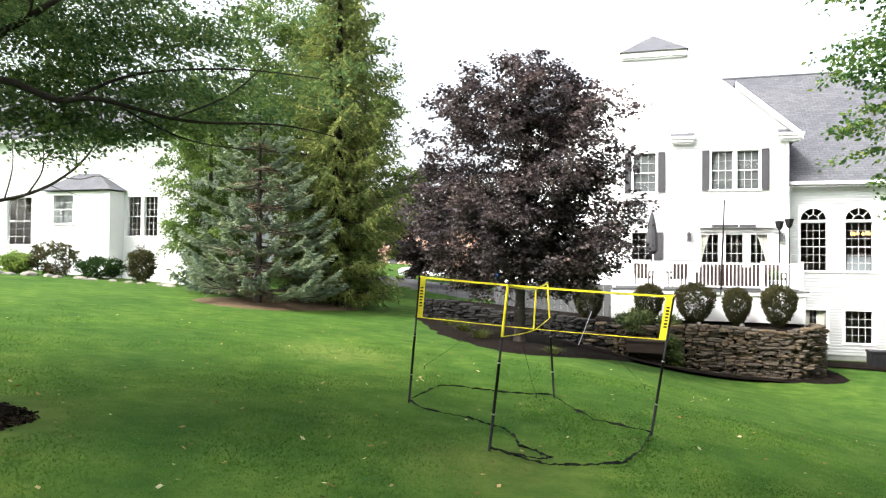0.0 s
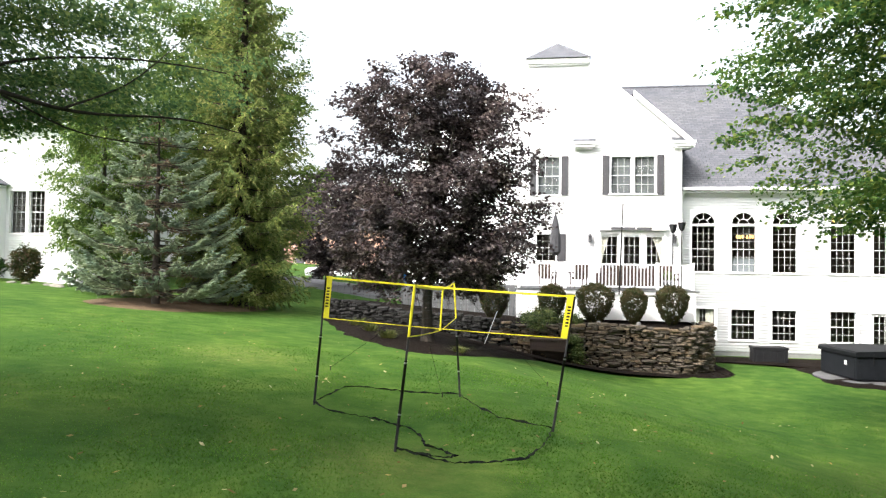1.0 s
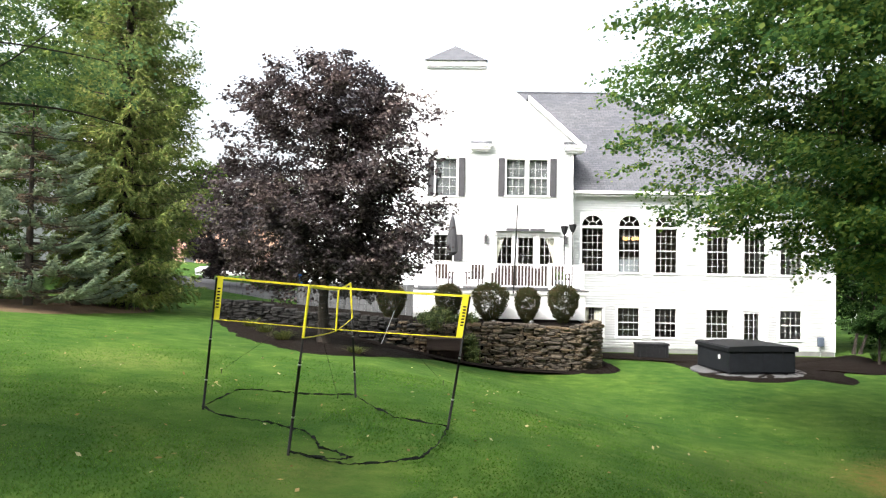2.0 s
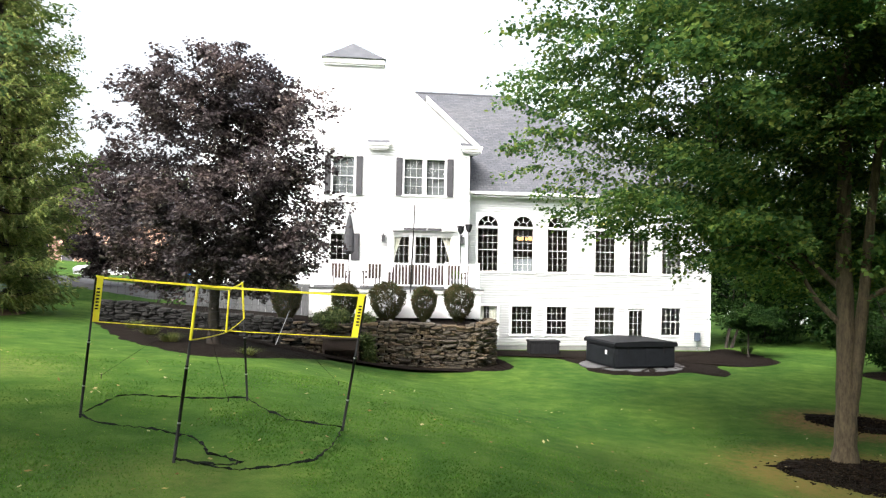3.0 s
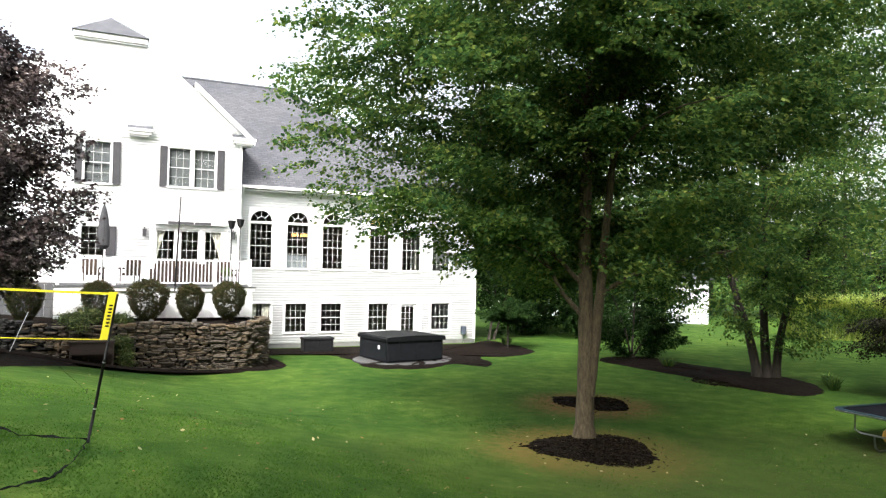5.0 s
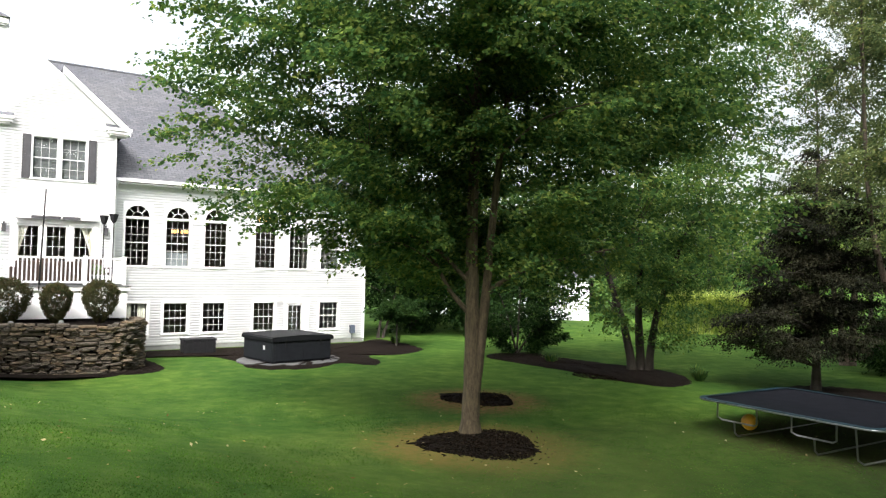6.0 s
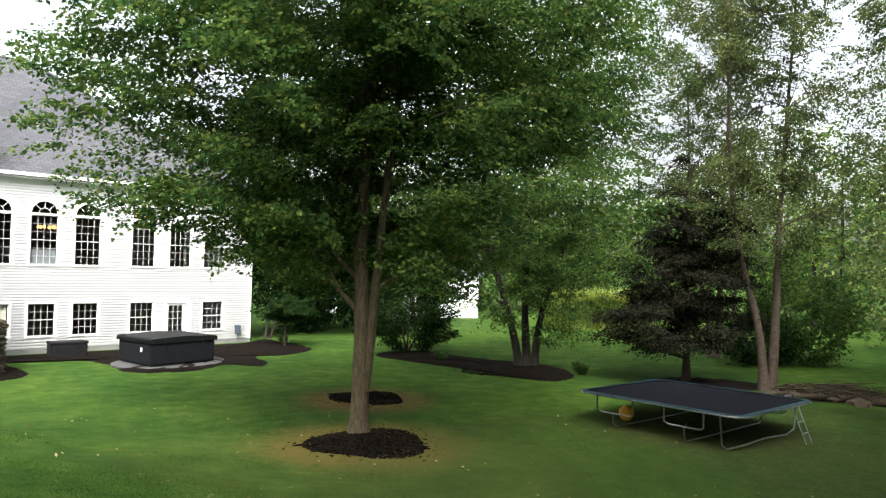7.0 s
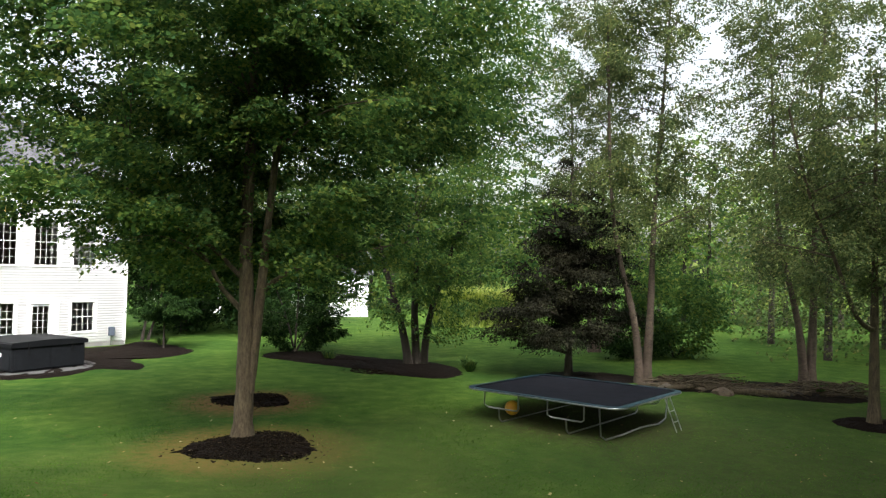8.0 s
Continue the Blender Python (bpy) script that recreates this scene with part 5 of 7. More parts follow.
# the tree that overhangs the lawn beside the camera
ox, oy = -7.6, 5.4
oz = float(land(ox, oy))
broad_tree("overhanging_maple", (ox, oy, oz), [([(ox, oy, oz), (ox, oy, 1.8), (ox + 0.1, oy, 3.2), (ox, oy, 7.0)], 0.20, 0.06), ([(ox, oy, 3.2), (-6.4, 5.2, 3.95), (-5.75, 5.45, 3.80), (-5.45, 5.68, 3.84), (-4.9, 6.3, 3.72), (-4.25, 7.1, 3.80), (-3.8, 7.7, 3.74)], 0.052, 0.004), ([(ox, oy, 3.3), (-6.6, 5.0, 4.05), (-6.03, 5.25, 4.5), (-5.6, 5.5, 4.9), (-5.0, 6.0, 5.6)], 0.065, 0.015), ([(-5.6, 5.55, 3.85), (-5.3, 6.1, 4.2), (-4.6, 6.9, 4.4), (-3.9, 7.8, 4.45)], 0.022, 0.005), ([(-4.95, 6.2, 3.74), (-4.6, 6.7, 4.1), (-4.3, 7.2, 4.7)], 0.014, 0.004), ([(-5.3, 5.8, 3.78), (-5.0, 6.6, 3.55), (-4.3, 7.6, 3.55)], 0.014, 0.004),
            ([(ox, oy, 2.3), (-9.6, 6.9, 2.8), (-9.93, 8.49, 3.15), (-9.42, 8.64, 3.29), (-9.01, 8.76, 3.51), (-8.67, 8.86, 3.82), (-8.34, 8.95, 4.31), (-8.13, 9.01, 4.62)], 0.042, 0.008), ([(-9.5, 8.6, 3.26), (-9.3, 8.66, 3.6), (-9.28, 8.66, 3.99), (-9.38, 8.64, 4.52)], 0.016, 0.005), ([(-9.3, 8.66, 3.75), (-9.12, 8.75, 4.0), (-9.01, 8.75, 4.17), (-8.9, 8.7, 4.6)], 0.012, 0.004),
            ([(-9.0, 8.76, 3.52), (-8.75, 8.87, 3.5), (-8.5, 8.94, 3.55), (-8.2, 9.0, 3.48)], 0.012, 0.004), ([(-8.8, 8.83, 3.7), (-8.75, 8.8, 4.1), (-8.6, 8.8, 4.5)], 0.012, 0.004), ([(-9.85, 8.5, 3.17), (-9.7, 8.5, 3.7), (-9.77, 8.5, 4.34)], 0.014, 0.004), ([(-9.2, 8.7, 3.4), (-8.95, 8.8, 3.3), (-8.6, 8.9, 3.2)], 0.009, 0.003)],
           # the last ellipsoid is unseen crown, added to shade the lawn's near left
           [(-5.8, 6.9, 5.0, 1.9, 1.8, 1.2), (-5.0, 7.7, 5.0, 1.3, 1.4, 1.2), (-7.0, 6.4, 5.4, 2.2, 2.0, 1.3), (-5.2, 7.2, 4.4, 1.5, 1.4, 0.55), (-7.6, 8.2, 5.4, 1.8, 1.6, 0.8), (-8.8, 9.2, 4.5, 0.9, 0.8, 0.35), (-8.0, 5.0, 6.5, 3.0, 3.0, 1.8)], LEAF_SHADE, BARK_DARK,
           "green maple with long low limbs over the lawn", twigs=2500, leaves=44, size=0.054, spread=0.25, seed=31, limbs=34, flat=0.6, narrow=0.75, rise=0.15, arch=0.02, fan=0.18)

# conifers and trees towards the neighbour
conifer("blue_spruce", on_land(-14.5, 23.4), 7.2, 3.1, NEEDLE_BLUE, BARK_DARK, "blue spruce with bluish needles and brown gaps", seed=5, levels=9, per=21, power=0.60, ragged=0.34, droop=0.40, lift=0.34, gap=0.46, shoot=0.20, hang=0.12, size=0.115, width=0.050, blades=9, side=0.15, vary=0.07)
conifer("norway_spruce", on_land(-13.3, 27.6), 17.0, 3.5, NEEDLE_GREEN, BARK_DARK, "tall yellow-green spruce with drooping branches", seed=6, levels=28, per=17, power=0.62, skirt=0.68, ragged=0.5, droop=0.50, lift=0.26, gap=0.15, shoot=0.36, hang=0.75, size=0.15, width=0.045)
bx, by = -16.5, 33.6
broad_tree("tall_green_tree", on_land(bx, by), [([on_land(bx, by), (bx, by, 6), (bx, by, 13)], 0.25, 0.05)], [(bx, by, 10.5, 3.6, 3.4, 5.0), (bx + 1.2, by, 6, 3.0, 2.6, 3.0), (bx - 2.5, by, 9, 3.0, 3.0, 4.0), (bx + 0.6, by, 11.5, 2.6, 3.0, 4.2), (bx - 2.0, by, 14, 3.6, 3.2, 3.5)], LEAF_LEAN, BARK_DARK, "tall light green tree behind the spruces", twigs=2700, leaves=28, size=0.17, spread=0.45, seed=7, limbs=24, rise=0.8, narrow=0.8)
bx, by = -18.2, 25.6
broad_tree("weeping_tree", on_land(bx, by), [([on_land(bx, by), (bx, by, 4), (bx, by, 9)], 0.18, 0.04)], [(bx, by, 6.0, 1.9, 2.0, 3.6), (bx + 0.5, by, 3.2, 1.9, 1.9, 2.0), (bx + 1.3, by - 0.5, 8, 2.4, 2.2, 2.4)], LEAF_LEAN, BARK_DARK, "light green tree with loose hanging foliage", twigs=1700, leaves=34, size=0.12, spread=0.32, seed=8, limbs=24, droop=0.8, rise=0.6)
bx, by = -14.6, 42.6
broad_tree("purple_maple", on_land(bx, by), [([on_land(bx, by), (bx, by, 3), (bx, by, 6)], 0.16, 0.04)], [(bx - 0.4, by, 5.0, 2.6, 2.4, 3.0)], LEAF_PURPLE, BARK_DARK, "smaller purple-leaved maple beside the drive", twigs=520, leaves=28, size=0.25, spread=0.45, seed=9, limbs=14, rise=0.8, narrow=0.85)

# planting on the house's far side
bx, by = 18.9, 34.6
broad_tree("corner_tree", on_land(bx, by), [([on_land(bx, by), (bx + 0.3, by, 0.2), (bx + 0.6, by, 3.5)], 0.09, 0.02), ([on_land(bx + 0.3, by), (bx + 0.9, by, 0.2), (bx + 1.4, by, 3.0)], 0.08, 0.02)], [(bx + 0.7, by + 0.4, 2.4, 2.2, 2.0, 2.4), (bx + 2.8, by + 1.5, 3.0, 2.6, 2.2, 2.6), (bx + 4.6, by - 1.0, 3.6, 2.6, 2.2, 2.4), (bx + 1.5, by + 1.0, 5.6, 2.6, 2.4, 2.2)], LEAF_DARK, BARK_DARK, "small dark multi-stemmed tree at the house corner", twigs=1300, leaves=26, size=0.17, spread=0.36, seed=12, limbs=20)
bx, by = 17.8, 30.6
broad_tree("umbrella_tree", on_land(bx, by), [([on_land(bx, by), (bx, by, -0.6), (bx, by, 0.3)], 0.05, 0.03)], [(bx, by, 0.35, 1.3, 1.3, 0.50), (bx, by, 0.12, 1.4, 1.4, 0.24)], LEAF_DARK, BARK_DARK, "dwarf weeping tree with a clipped dome", twigs=800, leaves=38, size=0.085, spread=0.15, seed=13, limbs=16, droop=0.3, rise=0.1)
bx, by = 21.2, 25.4
broad_tree("open_shrub", on_land(bx, by), [([on_land(bx, by), (bx - 0.5, by, 0.0), (bx - 1.2, by, 1.4)], 0.06, 0.015), ([on_land(bx, by), (bx + 0.1, by, 0.3), (bx + 0.2, by, 2.6)], 0.06, 0.015), ([on_land(bx, by), (bx + 0.9, by - 0.4, -0.1), (bx + 1.6, by - 0.8, 1.0)], 0.05, 0.015)], [(bx - 0.6, by, 1.3, 2.1, 1.7, 2.0), (bx + 1.1, by - 0.7, 0.3, 1.6, 1.2, 1.4), (bx + 1.5, by - 0.9, 1.4, 1.5, 1.2, 1.5), (bx + 0.1, by, 2.6, 1.7, 1.3, 1.3), (bx + 0.5, by - 0.3, -0.5, 1.7, 1.2, 0.8)], LEAF_DARK, BARK_DARK, "large loose dark green shrub", twigs=1100, leaves=24, size=0.14, spread=0.24, seed=14, limbs=26, category="shrub", rise=0.9)
bx, by = 22.0, 19.0
broad_tree("multi_stem_tree", on_land(bx, by), [([on_land(bx - 0.1, by + 0.1), (bx - 0.40, by + 0.35, 0.2), (bx - 1.0, by + 0.8, 2.6), (bx - 1.6, by + 1, 5)], 0.20, 0.06), ([on_land(bx + 0.15, by - 0.1), (bx + 0.05, by, 0.6), (bx + 0.1, by, 3.0), (bx, by, 6)], 0.20, 0.06), ([on_land(bx + 0.30, by - 0.30), (bx + 0.5, by - 0.45, 0.4), (bx + 1.0, by - 0.9, 2.6), (bx + 1.8, by - 1.4, 5)], 0.18, 0.06)],
           [(bx, by, 5.2, 4.6, 4.4, 3.0), (bx - 1.6, by + 1.4, 2.4, 3.0, 2.8, 2.0), (bx + 1.8, by - 1.6, 2.5, 3.0, 2.8, 2.2), (bx + 0.6, by - 0.4, 7.5, 3.8, 3.6, 2.8), (bx + 2.6, by - 2.2, 7.2, 3.2, 3.2, 4.6), (bx + 1.0, by - 0.8, 10.5, 3.6, 3.4, 3.2), (bx + 2.6, by - 2.4, 11.5, 3.2, 3.2, 3.2)], LEAF_GREEN, BARK_DARK, "green tree with several dark stems from one base", twigs=2600, leaves=40, size=0.135, spread=0.42, seed=15, limbs=40, droop=0.7, rise=0.5)
bx, by = 24.0, 13.0
broad_tree("dark_evergreen", on_land(bx, by), [([on_land(bx, by), (bx, by, 1.0), (bx - 0.1, by, 3.6), (bx, by, 6.0)], 0.16, 0.03)], [(bx - 0.1, by, 0.8, 3.1, 2.8, 0.9), (bx, by, 2.2, 2.5, 2.4, 1.3), (bx + 0.2, by, 3.6, 1.9, 1.9, 1.4), (bx, by, 5.0, 1.2, 1.2, 1.4), (bx - 1.0, by + 1.2, 0.4, 1.8, 1.7, 0.7)], NEEDLE_DARK, BARK_DARK, "dark brownish evergreen with low drooping branches", twigs=1700, leaves=44, size=0.12, spread=0.34, seed=16, limbs=60, droop=0.7, narrow=0.4, flat=0.4, category="conifer", fork=0.05, rise=0.0, arch=0.06, fan=0.3)
for k, (bx, by, lean, lab) in enumerate(((24.7, 10.5, 0.5, "river birch with two peeling trunks"), (32.6, 16.4, 0.3, "tall pale birch behind the spruce"), (29.0, 6.0, 0.2, "slender birch behind the log pile"))):
    g = float(land(bx, by))
    broad_tree("birch_tree", (bx, by, g), [([(bx, by, g), (bx - 0.1, by + 0.2, 0.6), (bx - lean, by + 0.9, 4.5), (bx - lean, by + 1.2, 11.5)], 0.19, 0.03), ([(bx + 0.2, by - 0.15, g), (bx + 0.4, by - 0.2, 0.9), (bx + lean, by - 0.3, 5.0), (bx + lean * 2, by - 0.6, 12.5)], 0.21, 0.03)],
               [(bx - 0.3, by + 1.0, 8.0, 2.6, 2.6, 4.0), (bx + 1.0, by - 0.6, 9.5, 2.6, 2.6, 4.2), (bx, by, 5.2, 2.6, 2.6, 2.4), (bx - 0.6, by + 0.5, 12.0, 2.8, 2.8, 3.0), (bx + 0.6, by - 1.6, 7.0, 2.4, 2.4, 3.0), (bx - 0.4, by + 1.4, 14.0, 3.0, 3.0, 3.0)], LEAF_GREY, BARK_PALE, lab, twigs=1900, leaves=32, size=0.105, spread=0.32, seed=50 + k, limbs=50, group="birches", droop=0.9, narrow=0.7, rise=0.9, arch=0.06)
bx, by = 22.2, 2.9
broad_tree("leaning_birch", on_land(bx, by), [([on_land(bx, by), (bx, by, 0.8), (bx + 0.1, by, 4.0), (bx + 0.2, by, 8.0)], 0.17, 0.02), ([(bx, by, 0.9), (21.4, 3.2, 1.3), (20.7, 3.6, 2.8), (20.0, 4.05, 4.4), (19.4, 4.4, 6.5)], 0.07, 0.03)],
           [(bx - 0.3, by + 0.3, 7.2, 3.4, 3.4, 3.0), (bx, by, 5.6, 2.0, 2.0, 2.2), (bx - 1.2, by + 1.0, 4.2, 2.2, 2.2, 1.8), (bx + 1.0, by - 1.0, 3.8, 2.6, 2.4, 2.0)], LEAF_GREY, BARK, "brown-barked birch with a pale leaning limb", twigs=1700, leaves=32, size=0.095, spread=0.30, seed=61, limbs=44, droop=0.9, rise=0.8, arch=0.06, narrow=0.7)
shrub("round_bush", on_land(33.6, 12.6), (2.3, 2.3, 2.3), LEAF_GREEN, "large rounded green bush on the far lawn", 62, 420, 26, 0.18, 0.26)
shrub("low_bush", on_land(31.6, 13.6), (2.0, 1.6, 1.2), LEAF_DARK, "dark spreading bush under the trees", 63, 260, 26, 0.15, 0.22)


def far_wood(name, rows, material, label, seed, size=0.38, leaves=22):
    """A wood far off: many crowns of small leaf clumps over dim trunks."""
    rng = np.random.default_rng(seed)
    t = thing(name, (0, 0, 0), label, "woodland", kind="stuff")
    bm = bmesh.new()
    C = []
    for x, y, h, r in rows:
        g = float(land(x, y))
        tube(bm, [(x, y, g - 0.2), (x + 0.2, y, g + h * 0.4), (x, y, g + h * 0.85)], [0.22, 0.15, 0.04], 6)
        C.append(crown_points([(x, y, g + h * 0.62, r, r, h * 0.40), (x, y, g + h * 0.34, r * 0.8, r * 0.8, h * 0.25), (x, y, g + h * 0.16, r * 0.75, r * 0.75, h * 0.14)], 140, rng, 0.4, 0.3))
    tagged(part("trunks", bm, BARK_DARK, t, smooth=True), kind="stuff")
    v, f = leaf_cloud(np.concatenate(C), 1.15, leaves, size, rng, 0.9, 0.4, 0.7, 1.0)
    tagged(raw_part("foliage", v, f, material, t), kind="stuff")


wr = random.Random(70)
rows_a, rows_b = [], []
for k in range(46):
    q = radians(-2 + k * 1.75)
    d = wr.uniform(62, 84)
    x, y = d * math.cos(q - 0.35), d * math.sin(q - 0.35)
    (rows_a if k % 2 else rows_b).append((x, y, wr.uniform(11, 18), wr.uniform(4.0, 6.0)))
far_wood("far_wood", rows_a, LEAF_GREEN, "distant green wood beyond the far lawn", 71, 0.46, 15)
far_wood("far_wood", rows_b, LEAF_LIGHT, "distant lighter green wood beyond the far lawn", 72, 0.46, 15)
rows_c = [(wr.uniform(36, 52), wr.uniform(-6, 12), wr.uniform(7, 12), wr.uniform(3.0, 4.2)) for k in range(14)]
far_wood("near_wood", rows_c, LEAF_GREY, "green trees behind the birches", 73, 0.22, 26)
rows_d = [(-30 + 5.5 * k, 95 + wr.uniform(-6, 8), wr.uniform(9, 13), wr.uniform(4, 5.5)) for k in range(6)]
far_wood("street_trees", rows_d, LEAF_LIGHT, "trees across the street", 74)

# unseen trees, added to shade the near lawn and darken the neighbour's panes
rows_e = [(-9.0, -7.0, 25.0, 4.0), (-4.0, -6.5, 25.0, 4.6), (-0.5, -10.0, 26.0, 5.0), (4.5, -6.0, 22.0, 4.4), (11.0, -6.5, 17.0, 4.4), (18.0, -5.6, 19.0, 4.8), (26.0, -5.6, 20.0, 5.4), (35.0, -5.0, 20.0, 5.4), (-20.0, -6.5, 19.0, 4.4), (-41.0, 5.0, 14.0, 5.0), (-47.0, 0.0, 15.0, 5.4), (-53.0, 4.0, 15.0, 5.4), (-38.0, -5.0, 15.0, 5.0)]
far_wood("unseen_shade_trees", rows_e, LEAF_GREEN, "unseen green trees added out of view to shade the lawn", 75, 0.85, 20)

# the dim thicket between the houses
rows_f = [(26 + 2.6 * k + wr.uniform(-0.6, 0.6), 45.5 - 1.9 * k + wr.uniform(-1.5, 1.5), wr.uniform(6, 9.5), wr.uniform(2.4, 3.2)) for k in range(4)] + [(24.5, 40.0, 8.5, 2.8), (27.5, 37.0, 5.0, 1.8), (23.0, 37.6, 6.5, 2.2), (26.0, 34.0, 4.2, 1.7)]
far_wood("thicket", rows_f, LEAF_DARK, "dark green thicket between the two houses", 76, 0.26, 36)

# tall ornamental grass at the edge of the far lawn
for k in range(9):
    s = k / 8
    tuft("ornamental_grass", on_land(38.6 + 4.2 * s, 31.0 - 3.4 * s), 3.1, 1.7, 700, GRASS_TALL, "tall pale ornamental grass clump", 80 + k, 0.05, "ornamental grass row")

# ---- four-way volleyball net ----
net = thing("volleyball_net", (0, 0, 0), "yellow four-way volleyball net on black poles", "volleyball net")
POLE_N, POLE_L, POLE_R, POLE_F = (-2.03, 8.14), (-3.74, 10.13), (-0.23, 10.21), (-1.84, 12.17)
TOPS = {}


def net_pole(key, p, top):
    x, y = p
    z = float(land(x, y))
    tx, ty, tz = top
    b, t = Vector((x, y, z)), Vector((tx, ty, tz))
    ob = part("pole", tubes([([b, b.lerp(t, 0.55)], 0.019), ([b.lerp(t, 0.53), t], 0.015)], 8), BLACK, net, smooth=True)
    for k in (0.22, 0.53):
        part("collar", tubes([([b.lerp(t, k), b.lerp(t, k + 0.010)], 0.0205)], 8), STEEL, ob)
    TOPS[key] = (b, t)


net_pole("N", POLE_N, (-1.83, 8.16, 2.00))
net_pole("L", POLE_L, (-3.59, 10.13, 2.04))
net_pole("R", POLE_R, (0.06, 10.25, 1.83))
net_pole("F", POLE_F, (-1.96, 12.10, 1.94))


def band(a, b, w, name, label=""):
    """A flat strap from a to b, upright, a few millimetres thick."""
    a, b = Vector(a), Vector(b)
    d = (b - a).normalized()
    side = d.cross(Vector((0, 0, 1)))
    up = Vector((0, 0, 1)) if side.length > 0.3 else Vector((1, 0, 0))
    up = (up - d * up.dot(d)).normalized()
    n = d.cross(up) * 0.003
    bm = bmesh.new()
    k = 10
    rings = []
    for i in range(k + 1):
        c = a.lerp(b, i / k) - Vector((0, 0, 0.02)) * math.sin(math.pi * i / k) * (b - a).length / 4
        rings.append([bm.verts.new(c + s * up * w / 2 + r * n) for s, r in ((-1, -1), (1, -1), (1, 1), (-1, 1))])
    for r0, r1 in zip(rings, rings[1:]):
        for i in range(4):
            bm.faces.new((r0[i], r0[(i + 1) % 4], r1[(i + 1) % 4], r1[i]))
    bm.faces.new(rings[0])
    bm.faces.new(rings[-1][::-1])
    return part(name, bm, YELLOW, net, label)


DROP = 0.60
ENDS = {k: (t, t - (t - b).normalized() * DROP) for k, (b, t) in TOPS.items()}
HUB = (Vector((-1.83, 10.16, 1.90)), Vector((-1.86, 10.16, 1.30)))
band(ENDS["L"][0], ENDS["R"][0], 0.028, "top_tape", "yellow top tape")
band(ENDS["L"][1], ENDS["R"][1], 0.012, "bottom_tape")
band(ENDS["N"][0], HUB[0], 0.028, "top_tape")
band(HUB[0], ENDS["F"][0], 0.028, "top_tape")
band(ENDS["N"][1], HUB[1], 0.012, "bottom_tape")
band(HUB[1], ENDS["F"][1], 0.012, "bottom_tape")


def side_sleeve(top, low, along, w, label=""):
    """The upright sleeve at a net's end, along the pole."""
    d = Vector(along).normalized() * w
    up = (top - low) * 0.04
    bm = bmesh.new()
    n = d.cross(up).normalized() * 0.004
    c = [low - up * 0.2, low + d, top + d + up, top + up]
    a = [bm.verts.new(p + n) for p in c]
    b = [bm.verts.new(p - n) for p in c]
    bm.faces.new(a)
    bm.faces.new(b[::-1])
    for k in range(4):
        bm.faces.new((a[k], b[k], b[(k + 1) % 4], a[(k + 1) % 4]))
    return part("sleeve", bm, YELLOW, net, label)


sl = side_sleeve(*ENDS["L"], ENDS["R"][0] - ENDS["L"][0], 0.095, "wide yellow sleeve with dark lettering")
sr = side_sleeve(*ENDS["R"], ENDS["L"][0] - ENDS["R"][0], 0.105, "wide yellow sleeve with dark lettering")
for key in ("N", "F"):
    part("sleeve", tubes([([ENDS[key][0] + Vector((0, 0, 0.01)), ENDS[key][1]], 0.017)], 8), YELLOW, net)
part("sleeve", tubes([([HUB[0] + Vector((0, 0, 0.01)), HUB[1]], 0.014)], 8), YELLOW, net)
# the maker's mark on the sleeves, as plain bars
for sleeve, key, other in ((sl, "L", "R"), (sr, "R", "L")):
    t, b = ENDS[key]
    d = (ENDS[other][0] - t).normalized()
    for k in range(7):
        c = t.lerp(b, 0.26 + 0.075 * k) + d * 0.05
        bm = bmesh.new()
        box(bm, -0.022, 0.022, -0.0065, 0.0065, -0.010 - 0.003 * (k % 2), 0.012, m=Matrix.Translation(c))
        part("mark", bm, BLACK, sleeve)


def mesh_panel(a, b, lo_a, lo_b, cols, rows):
    """The knotted netting of a panel, as fine strings."""
    bm = bmesh.new()
    for i in range(1, cols):
        s = i / cols
        tube(bm, [a.lerp(b, s), lo_a.lerp(lo_b, s)], 0.0016, 3, False)
    for j in range(1, rows):
        s = j / rows
        tube(bm, [a.lerp(lo_a, s), b.lerp(lo_b, s)], 0.0016, 3, False)
    tagged(part("netting", bm, BLACK, net, "fine black netting"), kind="stuff")


mesh_panel(ENDS["L"][0], HUB[0], ENDS["L"][1], HUB[1], 18, 6)
mesh_panel(HUB[0], ENDS["R"][0], HUB[1], ENDS["R"][1], 18, 6)
mesh_panel(ENDS["N"][0], HUB[0], ENDS["N"][1], HUB[1], 18, 6)
mesh_panel(HUB[0], ENDS["F"][0], HUB[1], ENDS["F"][1], 18, 6)


